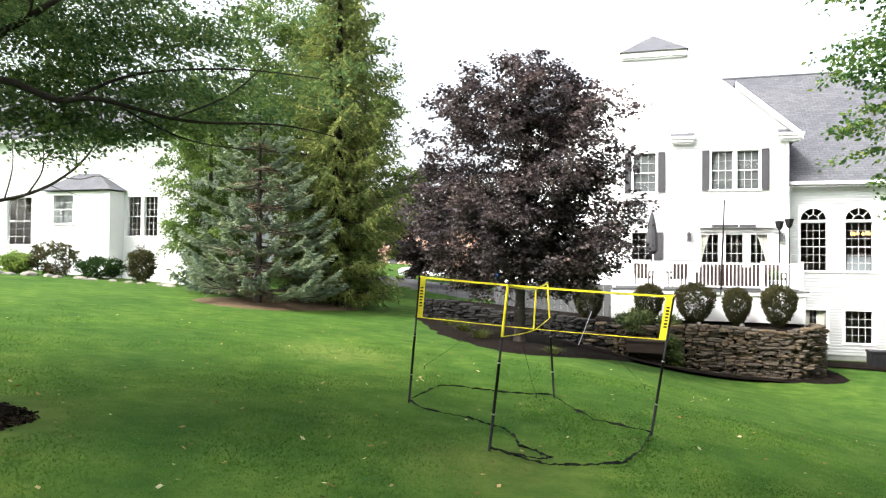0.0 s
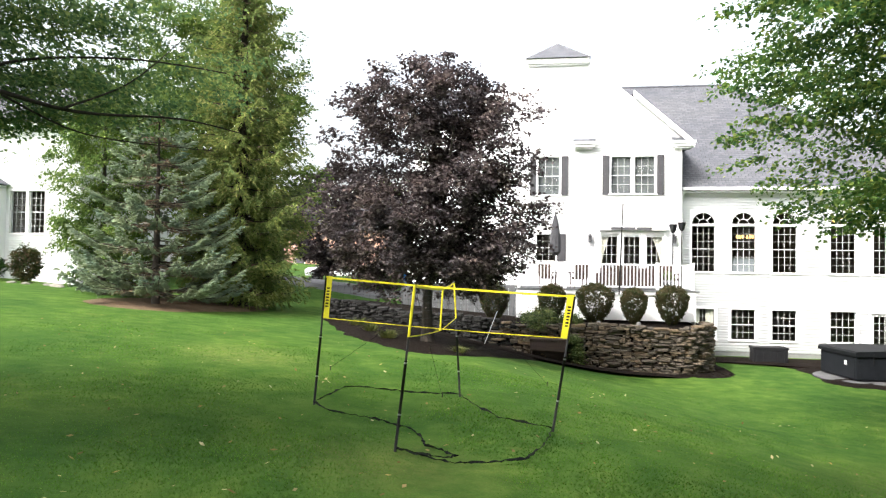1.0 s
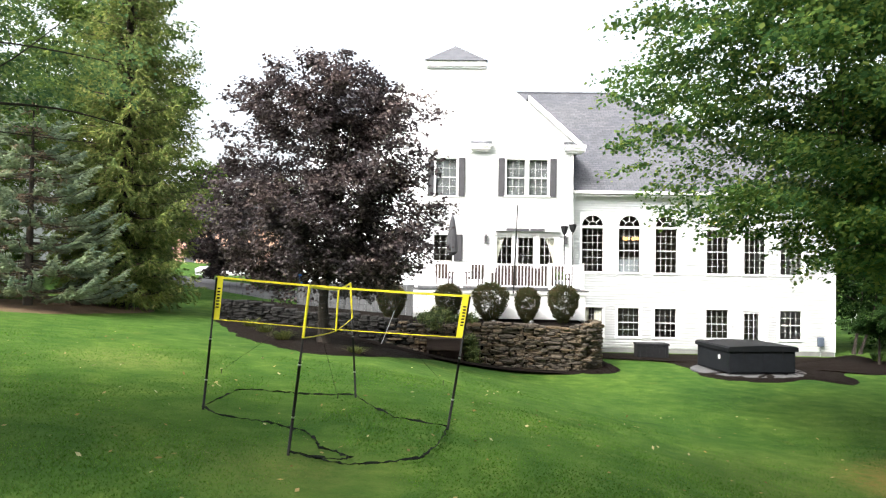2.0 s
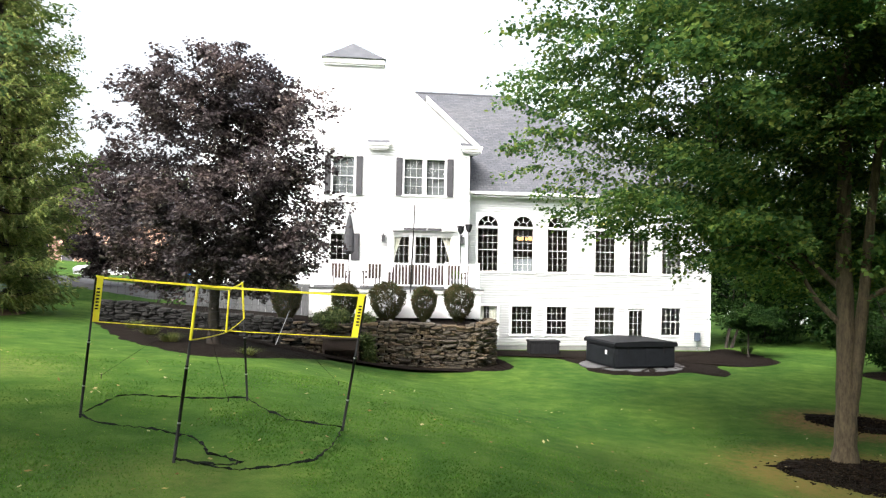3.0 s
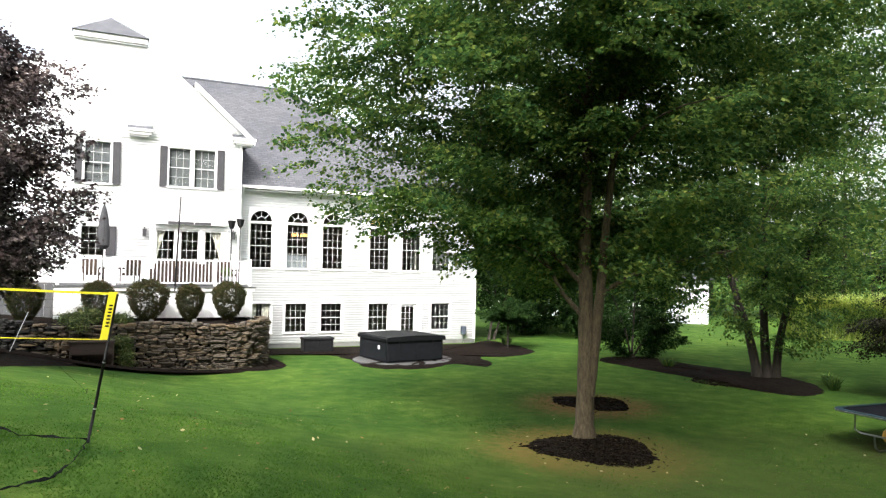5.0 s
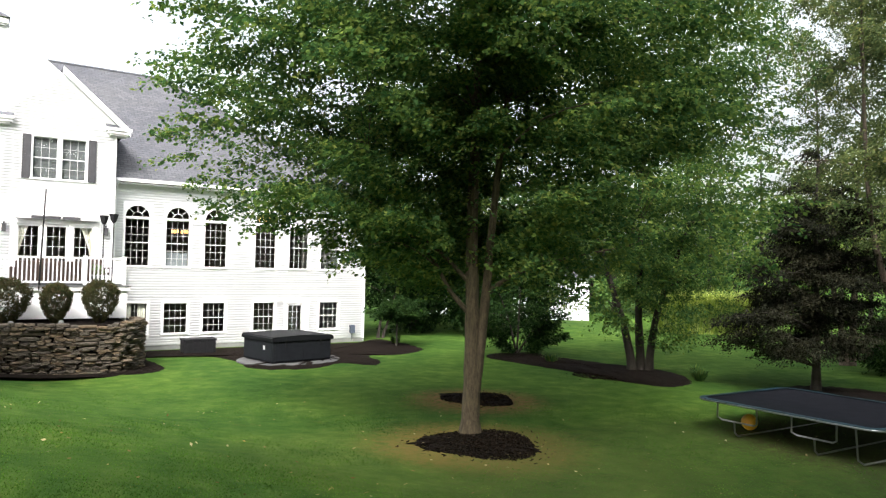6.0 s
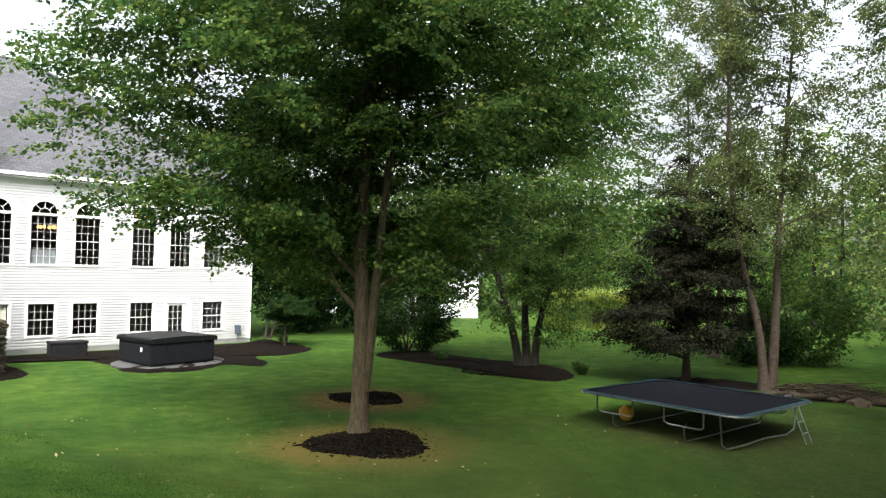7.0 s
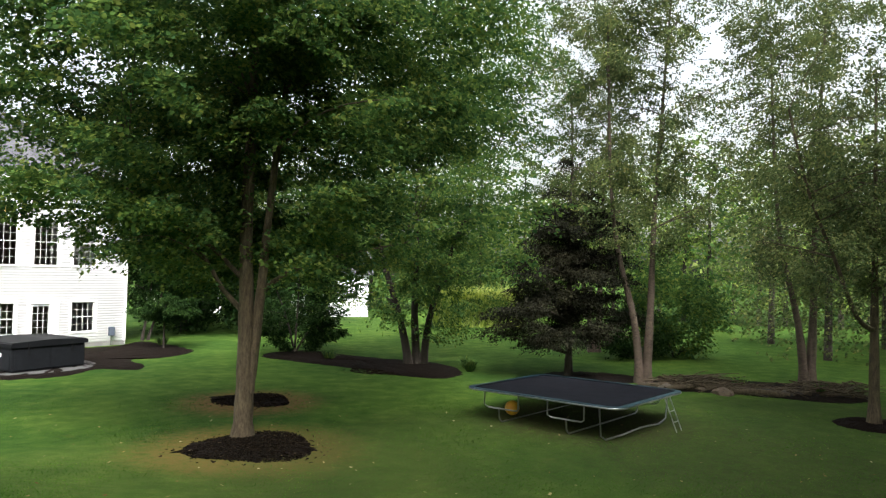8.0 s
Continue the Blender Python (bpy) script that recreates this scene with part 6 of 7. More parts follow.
def ground_line(pts, w=0.032, name="boundary_strap", seed=3):
    """A slack strap that lies on the grass."""
    rng = random.Random(seed)
    bm = bmesh.new()
    full = []
    for a, b in zip(pts, pts[1:]):
        n = 5
        for k in range(n):
            s = k / n
            full.append((a[0] + (b[0] - a[0]) * s + rng.uniform(-0.015, 0.015), a[1] + (b[1] - a[1]) * s + rng.uniform(-0.015, 0.015)))
    full.append(pts[-1])
    rows = []
    for k, (x, y) in enumerate(full):
        q = full[min(k + 1, len(full) - 1)]
        p = full[max(k - 1, 0)]
        d = Vector((q[0] - p[0], q[1] - p[1], 0)).normalized()
        s = Vector((-d.y, d.x, 0)) * w / 2 * rng.uniform(0.5, 1.1)
        c = Vector((x, y, float(land(x, y)) + 0.035 + rng.uniform(0, 0.02)))
        tw = rng.uniform(-0.015, 0.015)
        rows.append([bm.verts.new(c + s + Vector((0, 0, tw))), bm.verts.new(c - s - Vector((0, 0, tw))), bm.verts.new(c - s + Vector((0, 0, 0.006 - tw))), bm.verts.new(c + s + Vector((0, 0, 0.006 + tw)))])
    for a, b in zip(rows, rows[1:]):
        for i in range(4):
            bm.faces.new((a[i], a[(i + 1) % 4], b[(i + 1) % 4], b[i]))
    return part(name, bm, ROPE, net, "slack dark strap on the grass")


ground_line([POLE_L, (-3.37, 9.70), (-3.03, 9.63), (-2.67, 9.59), (-2.31, 9.42), (-2.06, 9.26), (-1.86, 8.86), (-1.74, 8.51), (-1.54, 8.42), (-1.30, 8.20), (-1.41, 8.06), (-1.61, 8.05), POLE_N], seed=3)
ground_line([POLE_N, (-1.74, 8.00), (-1.45, 7.91), (-1.23, 7.88), (-0.93, 7.96), (-0.68, 8.14), (-0.49, 8.30), (-0.36, 8.84), (-0.26, 9.66), POLE_R], seed=5)
ground_line([POLE_F, (-1.49, 11.34), (-1.20, 10.82), (-1.04, 10.53), (-0.76, 10.40), POLE_R], seed=6)
ground_line([POLE_L, (-3.75, 10.90), (-3.79, 11.89), (-3.45, 12.08), (-3.13, 12.22), (-2.91, 12.15), (-2.34, 12.04), POLE_F], w=0.026, seed=7)
# thin guy cords to pegs in the lawn
for key, x, y in (("F", -0.43, 15.87), ("F", -4.71, 13.74), ("N", -2.13, 11.99)):
    peg = Vector((x, y, float(land(x, y))))
    part("guy_cord", tubes([([TOPS[key][1], peg + Vector((0, 0, 0.05))], 0.003)], 4), ROPE, net, "thin dark guy cord")
    part("peg", tubes([([peg - Vector((0, 0, 0.1)), peg + Vector((0.02, 0, 0.09))], 0.008)], 6), BLACK, net)

# ---- hot tub, trampoline, fittings ----
blob_sheet("mulch_bed", [(3.85, 26.64), (4.95, 26.19), (5.9, 26.69), (6.25, 27.93), (6.15, 29.39), (6.04, 30.64), (5.3, 30.6), (5.3, 28.4), (4.6, 27.3)], MULCH, "narrow dark mulch strip round the wall end", "mulch bed", seed=2, mound=0.02)
blob_sheet("mulch_bed", [(6.0, 31.0), (6.93, 31.3), (8.18, 30.29), (8.78, 28.26), (8.73, 26.06), (9.47, 25.17), (11.0, 24.9), (12.7, 25.82), (13.6, 24.72), (14.59, 25.92), (14.97, 27.71), (16.28, 27.5), (17.81, 28.07), (18.9, 29.3), (19.4, 31.5), (19.2, 34.6), (17.6, 33.35), (5.3, 33.35), (5.3, 31.2)], MULCH, "dark bark mulch bed along the house", "mulch bed", seed=14, mound=0.02)
blob_sheet("mulch_bed", [(-10.1, 28.8), (-8.7, 25.0), (-7.1, 21.6), (-5.7, 19.6), (-4.0, 17.9), (-2.9, 18.6), (-1.9, 21.2), (-0.6, 24.9), (1.6, 26.5), (4.4, 26.2), (4.4, 27.1), (0.0, 27.2), (-5.0, 27.2)], MULCH, "dark bark mulch bed round the maple", "mulch bed", rise=0.06, seed=3, mound=0.03)
blob_sheet("mulch_ring", [(8.4, 13.6), (9.2, 13.9), (10.0, 13.9), (10.5, 13.4), (10.5, 12.6), (10.5, 11.5), (9.8, 11.4), (9.0, 11.7), (8.5, 12.3), (8.3, 13.1)], MULCH, "dark mulch ring round the maple trunk", "mulch ring", seed=4, mound=0.02, fray=0.09)
blob_sheet("mulch_ring", [(12.1, 18.2), (12.0, 17.2), (12.4, 16.2), (13.3, 15.95), (13.6, 16.7), (13.6, 17.5), (13.0, 18.3)], MULCH, "bare mulch ring in the lawn", "mulch ring", seed=5, mound=0.01, fray=0.09)
blob_sheet("mulch_ring", [(-7.9, 4.7), (-6.9, 4.8), (-6.3, 5.4), (-6.8, 6.0), (-7.8, 6.1), (-8.3, 5.5)], MULCH, "dark mulch ring under the overhanging maple", "mulch ring", seed=6, mound=0.06, fray=0.09)
blob_sheet("mulch_bed", [(19.2, 25.3), (19.3, 23.2), (19.65, 19.5), (19.55, 17.1), (20.3, 15.65), (22.0, 16.2), (23.3, 18.0), (22.9, 20.4), (22.3, 23.7), (22.4, 26.0), (20.6, 26.6)], MULCH, "dark mulch bed under the shrubs", "mulch bed", seed=7, mound=0.08)
blob_sheet("mulch_bed", [(-16.9, 23.4), (-15.6, 20.9), (-13.1, 21.2), (-12.2, 24.2), (-11.8, 27.0), (-12.8, 29.0), (-16.0, 28.6)], paint("needle_litter", (0.055, 0.034, 0.018), (0.125, 0.080, 0.042), 5.0, 0.95, bump=0.6), "brown needle litter under the spruces", "mulch bed", seed=8, mound=0.04)

PAD_STONE = paint("dark_grey_concrete", (0.055, 0.055, 0.058), (0.11, 0.11, 0.112), 2.0, 0.9, bump=0.3)
tub = thing("hot_tub", (0, 0, 0), "charcoal hot tub with a closed grey vinyl cover", "hot tub")
TM = Matrix.Translation((9.92, 26.50, -1.62)) @ Matrix.Rotation(radians(9), 4, "Z") @ Matrix.Diagonal((1.09, 1.09, 1.09, 1))
bm = bmesh.new()
lathe(bm, [(1.0, -0.1), (1.0, 0.035), (0.985, 0.05)], 48)
bmesh.ops.transform(bm, matrix=TM @ Matrix.Translation((1.30, 1.05, 0)) @ Matrix.Diagonal((1.98, 1.72, 1, 1)), verts=list(bm.verts))
tagged(part("concrete_pad", bm, PAD_STONE), "grey concrete pad under the hot tub", "pad", kind="structure")
part("cabinet", boxes([(0, 2.45, 0, 2.2, 0.08, 0.84)], TM, 0.05), TUB_SIDE, tub)
for k in range(2):
    part("side_panel", boxes([(0.10 + 1.16 * k, 1.20 + 1.16 * k, -0.012, 0.02, 0.14, 0.78)], TM, 0.008), TUB_SIDE, tub)
part("side_panel", boxes([(-0.012, 0.02, 0.1, 2.1, 0.14, 0.78)], TM, 0.008), TUB_SIDE, tub)
bm = bmesh.new()
prof = [(-0.06, 0.84), (-0.06, 0.95), (0.0, 1.0), (1.22, 1.045), (2.45, 1.0), (2.52, 0.95), (2.52, 0.84)]
a = [bm.verts.new((x, -0.06, z)) for x, z in prof]
b = [bm.verts.new((x, 2.26, z)) for x, z in prof]
bm.faces.new(a)
bm.faces.new(b[::-1])
for k in range(len(prof)):
    j = (k + 1) % len(prof)
    bm.faces.new((a[k], b[k], b[j], a[j]))
bmesh.ops.transform(bm, matrix=TM, verts=list(bm.verts))
cov = part("cover", bm, TUB_COVER, tub, "grey vinyl cover with a centre fold")
for x in (0.5, 1.95):
    part("strap", boxes([(x - 0.025, x + 0.025, -0.072, -0.055, 0.62, 0.94)], TM), BLACK, cov)
part("label", boxes([(-0.018, -0.010, 0.55, 0.68, 0.52, 0.66)], TM), TRIM, tub, "small white sticker")

box_ob = thing("deck_box", (7.75, 31.2, -1.62), "dark plastic storage box against the house", "storage box")
part("body", boxes([(0, 1.35, 0, 0.7, 0, 0.56)], None, 0.04), CHAR, box_ob)
part("lid", boxes([(-0.03, 1.38, -0.03, 0.73, 0.56, 0.66)], None, 0.03), CHAR, box_ob)
for k in range(5):
    part("rib", boxes([(0.12 + 0.27 * k, 0.2 + 0.27 * k, -0.012, 0.01, 0.06, 0.5)]), CHAR, box_ob)

meter = thing("utility_box", (16.55, 33.2, -1.15), "small grey utility box on the siding", "utility box")
part("body", boxes([(0, 0.26, 0, 0.16, 0.0, 0.42)], None, 0.02), paint("grey_box_paint", (0.05, 0.065, 0.09), (0.08, 0.10, 0.13), 5), meter)
part("conduit", tubes([([(0.13, 0.1, 0.0), (0.13, 0.1, -0.5)], 0.025)], 8), STEEL, meter)

# trampoline
tramp = thing("trampoline", (0, 0, 0), "rectangular trampoline with a blue edge on bent steel legs", "trampoline")
RM = Matrix.Translation((15.36, 6.98, -1.61)) @ Matrix.Rotation(radians(-1), 4, "Z") @ Matrix.Rotation(radians(0.5), 4, "Y") @ Matrix.Rotation(radians(-0.3), 4, "X")
TW, TL, TH = 3.92, 4.45, 0.78
rim = []
cr = 0.35
for cx, cy, q0 in ((TW - cr, cr, -90), (TW - cr, TL - cr, 0), (cr, TL - cr, 90), (cr, cr, 180)):
    for k in range(7):
        q = radians(q0 + 15 * k)
        rim.append(RM @ Vector((cx + cr * math.cos(q), cy + cr * math.sin(q), TH)))
part("rim_tube", tubes([(rim + rim[:1], 0.028)], 8), STEEL, tramp, smooth=True)


def ring_sheet(name, inset0, inset1, z0, z1, material, label="", thick=0.012):
    bm = bmesh.new()
    ring = []
    for ins, z in ((inset0, z0), (inset1, z1)):
        for dz in (0, -thick):
            pts = []
            for cx, cy, q0 in ((TW - cr, cr, -90), (TW - cr, TL - cr, 0), (cr, TL - cr, 90), (cr, cr, 180)):
                for k in range(7):
                    q = radians(q0 + 15 * k)
                    r = max(0.05, cr - ins)
                    ox_ = (TW / 2 - cx) / abs(TW / 2 - cx) * max(0, ins - cr + 0.05)
                    oy_ = (TL / 2 - cy) / abs(TL / 2 - cy) * max(0, ins - cr + 0.05)
                    pts.append(bm.verts.new(RM @ Vector((cx + ox_ + r * math.cos(q), cy + oy_ + r * math.sin(q), z + dz))))
            ring.append(pts)
    o, ob_, i, ib = ring
    n = len(o)
    for k in range(n):
        j = (k + 1) % n
        bm.faces.new((o[k], o[j], i[j], i[k]))
        bm.faces.new((ob_[j], ob_[k], ib[k], ib[j]))
        bm.faces.new((ob_[k], ob_[j], o[j], o[k]))
    return part(name, bm, material, tramp, label)


PAD = paint("blue_vinyl_pad", (0.006, 0.026, 0.036), (0.016, 0.05, 0.068), 6.0, 0.5, spec=0.2)
MATT = paint("black_trampoline_mat", (0.008, 0.009, 0.012), (0.016, 0.017, 0.022), 3.0, 0.95, spec=0.03)
ring_sheet("edge_pad", -0.02, 0.13, TH + 0.03, TH + 0.035, PAD, "blue and black padded edge")
bm = bmesh.new()
n = 16
g = [[bm.verts.new(RM @ Vector((0.12 + (TW - 0.24) * i / n, 0.12 + (TL - 0.24) * j / n, TH + 0.022 - 0.05 * math.sin(math.pi * i / n) * math.sin(math.pi * j / n)))) for i in range(n + 1)] for j in range(n + 1)]
for r0, r1 in zip(g, g[1:]):
    for i in range(n):
        bm.faces.new((r0[i], r0[i + 1], r1[i + 1], r1[i]))
mat_ob = part("jumping_mat", bm, MATT, tramp, "taut black mat", True)
mat_ob.modifiers.new("cloth", "SOLIDIFY").thickness = 0.008
for y0, y1, x in ((0.9, 1.9, 0.02), (2.75, 3.8, 0.02), (0.7, 1.75, TW - 0.02), (2.75, 3.8, TW - 0.02)):
    sx = 1 if x > 1 else -1
    pts = [RM @ Vector(p) for p in ((x, y0, TH), (x, y0, 0.42), (x - sx * 0.05, y0 + 0.1, 0.36), (x - sx * 0.05, y1 - 0.1, 0.36), (x, y1, 0.42), (x, y1, TH))]
    part("leg_hoop", tubes([(pts, 0.021)], 8), STEEL, tramp, smooth=True)
for y in (1.35, 3.3):
    pts = [RM @ Vector(p) for p in ((-0.03, y, 0.37), (0.0, y, 0.12), (0.12, y, 0.03), (TW - 0.12, y, 0.03), (TW, y, 0.12), (TW + 0.03, y, 0.37))]
    part("base_bow", tubes([(pts, 0.021)], 8), STEEL, tramp, smooth=True)
# the near end's wide bow
pts = [RM @ Vector(p) for p in ((0.0, 0.50, TH), (0.02, 0.46, 0.12), (0.14, 0.40, 0.03), (0.6, 0.22, 0.10), (1.4, 0.12, 0.17), (2.35, 0.05, 0.14), (2.65, 0.0, 0.25), (2.75, 0.0, TH))]
part("end_bow", tubes([(pts, 0.021)], 8), STEEL, tramp, smooth=True)

ladder = thing("ladder", (0, 0, 0), "small steel trampoline ladder", "ladder")
LM = RM @ Matrix.Translation((2.60, -0.08, 0)) @ Matrix.Rotation(radians(180), 4, "Z")
for x in (0, 0.32):
    part("side_rail", tubes([([LM @ Vector((x, 0.36, 0)), LM @ Vector((x, 0.04, TH + 0.03))], 0.014)], 6), STEEL, ladder)
for s in (0.3, 0.62):
    part("rung", tubes([([LM @ Vector((0, 0.36 - 0.32 * s, TH * s)), LM @ Vector((0.32, 0.36 - 0.32 * s, TH * s))], 0.016)], 6), STEEL, ladder)

ball = thing("ball", (16.5, 10.6, -1.42), "yellow and orange ball on the grass", "ball")
bm = bmesh.new()
bmesh.ops.create_uvsphere(bm, u_segments=20, v_segments=12, radius=0.20)
part("shell", bm, paint("yellow_orange_ball", (0.60, 0.22, 0.02), (0.75, 0.48, 0.03), 4.0, 0.4), ball, smooth=True)

# shrubs on the terrace
for k, (x, r, h, lab) in enumerate(((1.15, 0.80, 0.80, "round clipped boxwood with bronze tips"), (2.60, 0.54, 0.72, "narrow round clipped boxwood"), (4.0, 0.68, 0.78, "round clipped boxwood at the wall end"), (-0.5, 0.58, 0.76, "clipped boxwood with bronze tips"), (-2.75, 0.62, 0.72, "clipped boxwood beside the deck"))):
    shrub("boxwood", (x, 28.0, 0.05), (r, r, h), LEAF_BOX, lab, 90 + k, 1300, 24, 0.040, 0.050, "boxwoods", hollow=0.72, rough=0.0, lift=1.02, vase=0.46, narrow=0.8)
for k, (x, y, z, h, r) in enumerate(((0.32, 26.65, -0.9, 0.34, 0.26), (-0.7, 27.5, 0.05, 0.30, 0.36), (-1.3, 27.5, 0.05, 0.22, 0.4), (0.25, 27.2, 0.02, 0.20, 0.36), (0.45, 26.5, -1.4, 0.36, 0.20), (-1.05, 26.8, -0.15, 0.26, 0.3))):
    shrub("leafy_perennial", (x, y, max(z, float(land(x, y)))), (r, r * 0.8, h), LEAF_GREY, "loose light green leafy perennial in the bed", 110 + k, 90, 18, 0.09, 0.14, "leafy perennials", hollow=0.2, rough=0.35, category="plant")
for k, (x, y, h, r) in enumerate(((-6.3, 22.6, 0.40, 0.6), (-5.2, 20.6, 0.38, 0.6), (-2.9, 19.4, 0.25, 0.45), (-1.0, 27.9, 0.8, 0.5), (-7.3, 24.4, 0.35, 0.6))):
    tuft("perennial_clump", (x, y, max(0.05 if y > 27 else -9, float(land(x, y)))), h, r, 260, GRASS_BED, "loose olive green grassy clump in the bed", 117 + k, 0.014, "perennials", "plant")

# wood box in the wall, garden tool, lamps, umbrella, pole
wb = thing("wooden_box", (-1.27, 26.20, -1.08), "dark wooden box set against the stone wall", "box")
WOODD = paint("dark_wet_wood", (0.022, 0.014, 0.011), (0.050, 0.034, 0.027), 3.0, 0.7, stretch=(1, 8, 8))
part("top", boxes([(0, 1.36, 0.0, 0.6, 0.62, 0.68)], None, 0.01), WOODD, wb)
for x in (0.02, 1.28):
    part("side", boxes([(x, x + 0.06, 0.02, 0.6, -0.2, 0.62)]), WOODD, wb)
part("front_board", boxes([(0.08, 1.28, 0.03, 0.07, 0.24, 0.61)]), WOODD, wb)
part("back", boxes([(0.08, 1.28, 0.52, 0.58, -0.2, 0.62)]), WOODD, wb)
for x in (1.25, 2.72):
    spot = thing("garden_lamp", (x, 27.35, 0.06), "small pale garden lamp on the wall top", "lamp", "garden lamps")
    part("base", boxes([(-0.11, 0.11, -0.09, 0.09, 0.0, 0.03)], None, 0.006), STEEL, spot)
    bm = bmesh.new()
    lathe(bm, [(0.09, 0.03), (0.085, 0.12), (0.06, 0.16), (0.03, 0.17)], 4)
    part("hood", bm, CONCRETE, spot)
rake = thing("garden_rake", (-2.9, 25.3, -0.80), "garden rake leaning on the stone wall", "rake")
part("handle", tubes([([(0, 0, 0.05), (0.4, 1.3, 1.35)], 0.014)], 6), STEEL, rake)
part("head", boxes([(-0.16, 0.16, -0.03, 0.03, 0.0, 0.06)], None, 0.01), paint("green_rake", (0.04, 0.16, 0.10), (0.07, 0.22, 0.15), 4), rake)
for k, (x, y, z0, z1) in enumerate(((4.28, 29.75, DZ, 4.0), (4.62, 29.75, DZ, 4.08))):
    lamp = thing("torch_lamp", (x, y, z0), "black torch lantern on a pole", "lantern", "torches")
    part("pole", tubes([([(0, 0, 0), (0, 0, z1 - z0 - 0.3)], 0.022)], 8), BLACK, lamp)
    bm = bmesh.new()
    lathe(bm, [(0.05, z1 - z0 - 0.32), (0.11, z1 - z0 - 0.22), (0.15, z1 - z0 - 0.04), (0.17, z1 - z0), (0.14, z1 - z0 + 0.03)], 4)
    part("lantern", bm, CHAR, lamp)
pole = thing("flag_pole", (2.12, 28.92, DZ - 0.2), "thin dark pole fixed to the deck railing", "pole")
part("shaft", tubes([([(0, 0, 0), (0.06, 0, 1.8), (0.12, 0, 3.62)], [0.034, 0.03, 0.02])], 8), BLACK, pole)
umb = thing("closed_umbrella", (-0.42, 30.6, DZ), "closed grey patio umbrella", "umbrella")
part("pole", tubes([([(0, 0, 0), (0, 0, 3.2)], 0.022)], 8), CHAR, umb)
bm = bmesh.new()
lathe(bm, [(0.10, 1.35), (0.24, 1.5), (0.22, 2.1), (0.15, 2.6), (0.10, 2.85), (0.06, 3.0), (0.03, 3.08)], 12)
for vv in bm.verts:
    q = math.atan2(vv.co.y, vv.co.x)
    vv.co.xy *= 1 + 0.14 * math.sin(q * 6)
part("canopy", bm, paint("grey_canvas", (0.035, 0.035, 0.04), (0.06, 0.06, 0.066), 4, 0.9), umb)
for k, (x, z) in enumerate(((8.66, 3.75), (13.0, 4.6))):
    ch = thing("chandelier", (x * 1.0, 36.5, z), "amber glass chandelier lit indoors", "chandelier", "chandeliers")
    part("rod", tubes([([(0, 0, 0.1), (0, 0, EAVE - 0.25 - z)], 0.012)], 6), BLACK, ch)
    for j in range(6):
        bm = bmesh.new()
        lathe(bm, [(0.02, 0.0), (0.06, 0.04), (0.055, 0.13), (0.03, 0.17)], 8, (0.35 * math.cos(j * 1.047), 0.35 * math.sin(j * 1.047), 0))
        part("shade", bm, AMBER, ch)


# rough edging of logs and stones beyond the trampoline
lr = random.Random(33)
for k in range(26):
    s = k / 25
    x, y = 24.0 + 2.6 * s + lr.uniform(-0.4, 0.4), 9.3 - 5.2 * s + lr.uniform(-0.4, 0.4)
    if k % 3:
        bm = bmesh.new()
        bmesh.ops.create_icosphere(bm, subdivisions=2, radius=1.0)
        w = lr.uniform(0.2, 0.45)
        for vv in bm.verts:
            vv.co = Vector((vv.co.x * w, vv.co.y * w * 0.75, vv.co.z * w * 0.5)) * (1 + 0.3 * noise.noise(vv.co * 1.6 + Vector((k, 3, 0))))
        g = thing("edging_rock", on_land(x, y), "weathered rock edging the woodland bed", "rock", "edging rocks", turn=lr.uniform(0, 180))
        part("stone", bm, lr.choice((STONE, STONE_DARK, STONE_DARK)), g)
    else:
        g = thing("log", on_land(x, y), "rough fallen log edging the woodland bed", "log", "edging logs", turn=lr.uniform(90, 150))
        part("wood", tubes([([(-0.9, 0, 0.08), (0, 0.08, 0.13), (0.9, 0, 0.10)], [0.09, 0.11, 0.07])], 9), BARK, g, smooth=True)
blob_sheet("mulch_bed", [(23.4, 9.8), (24.6, 7.2), (25.4, 4.0), (27.6, 3.4), (29.0, 5.6), (27.6, 9.0), (25.4, 10.6)], MULCH, "dark leaf litter bed behind the edging rocks", "mulch bed", seed=9, mound=0.05)
blob_sheet("mulch_ring", [(21.2, 2.9), (21.7, 2.0), (22.8, 1.9), (23.3, 2.8), (22.7, 3.8), (21.7, 3.8)], MULCH, "dark mulch ring round the leaning birch", "mulch ring", seed=10, mound=0.06)
blob_sheet("mulch_ring", [(22.6, 13.0), (23.4, 11.2), (25.2, 10.4), (26.2, 11.6), (25.4, 13.4), (24.0, 14.2)], MULCH, "dark needle bed under the spruce and birch", "mulch ring", seed=12, mound=0.05)
for k, (x, y) in enumerate(((20.6, 22.4), (23.2, 17.2), (22.4, 16.4), (26.4, 5.0), (25.6, 7.4), (18.4, 31.8))):
    tuft("perennial_clump", on_land(x, y), 0.5, 0.55, 160, LEAF_GREEN, "low green perennial clump in the bed", 310 + k, 0.03, "bed perennials", "plant")
v, f = leaf_cloud(np.array([[0, 0, 0.5], [0.08, 0.05, 0.62], [-0.08, 0, 0.6], [0, -0.08, 0.72]]), 0.2, 40, 0.10, np.random.default_rng(4), 1.5, 0.3, 0.55, 1.0, (0, 0))
tagged(raw_part("foliage", v, f, LEAF_GREEN, pot), kind="stuff")

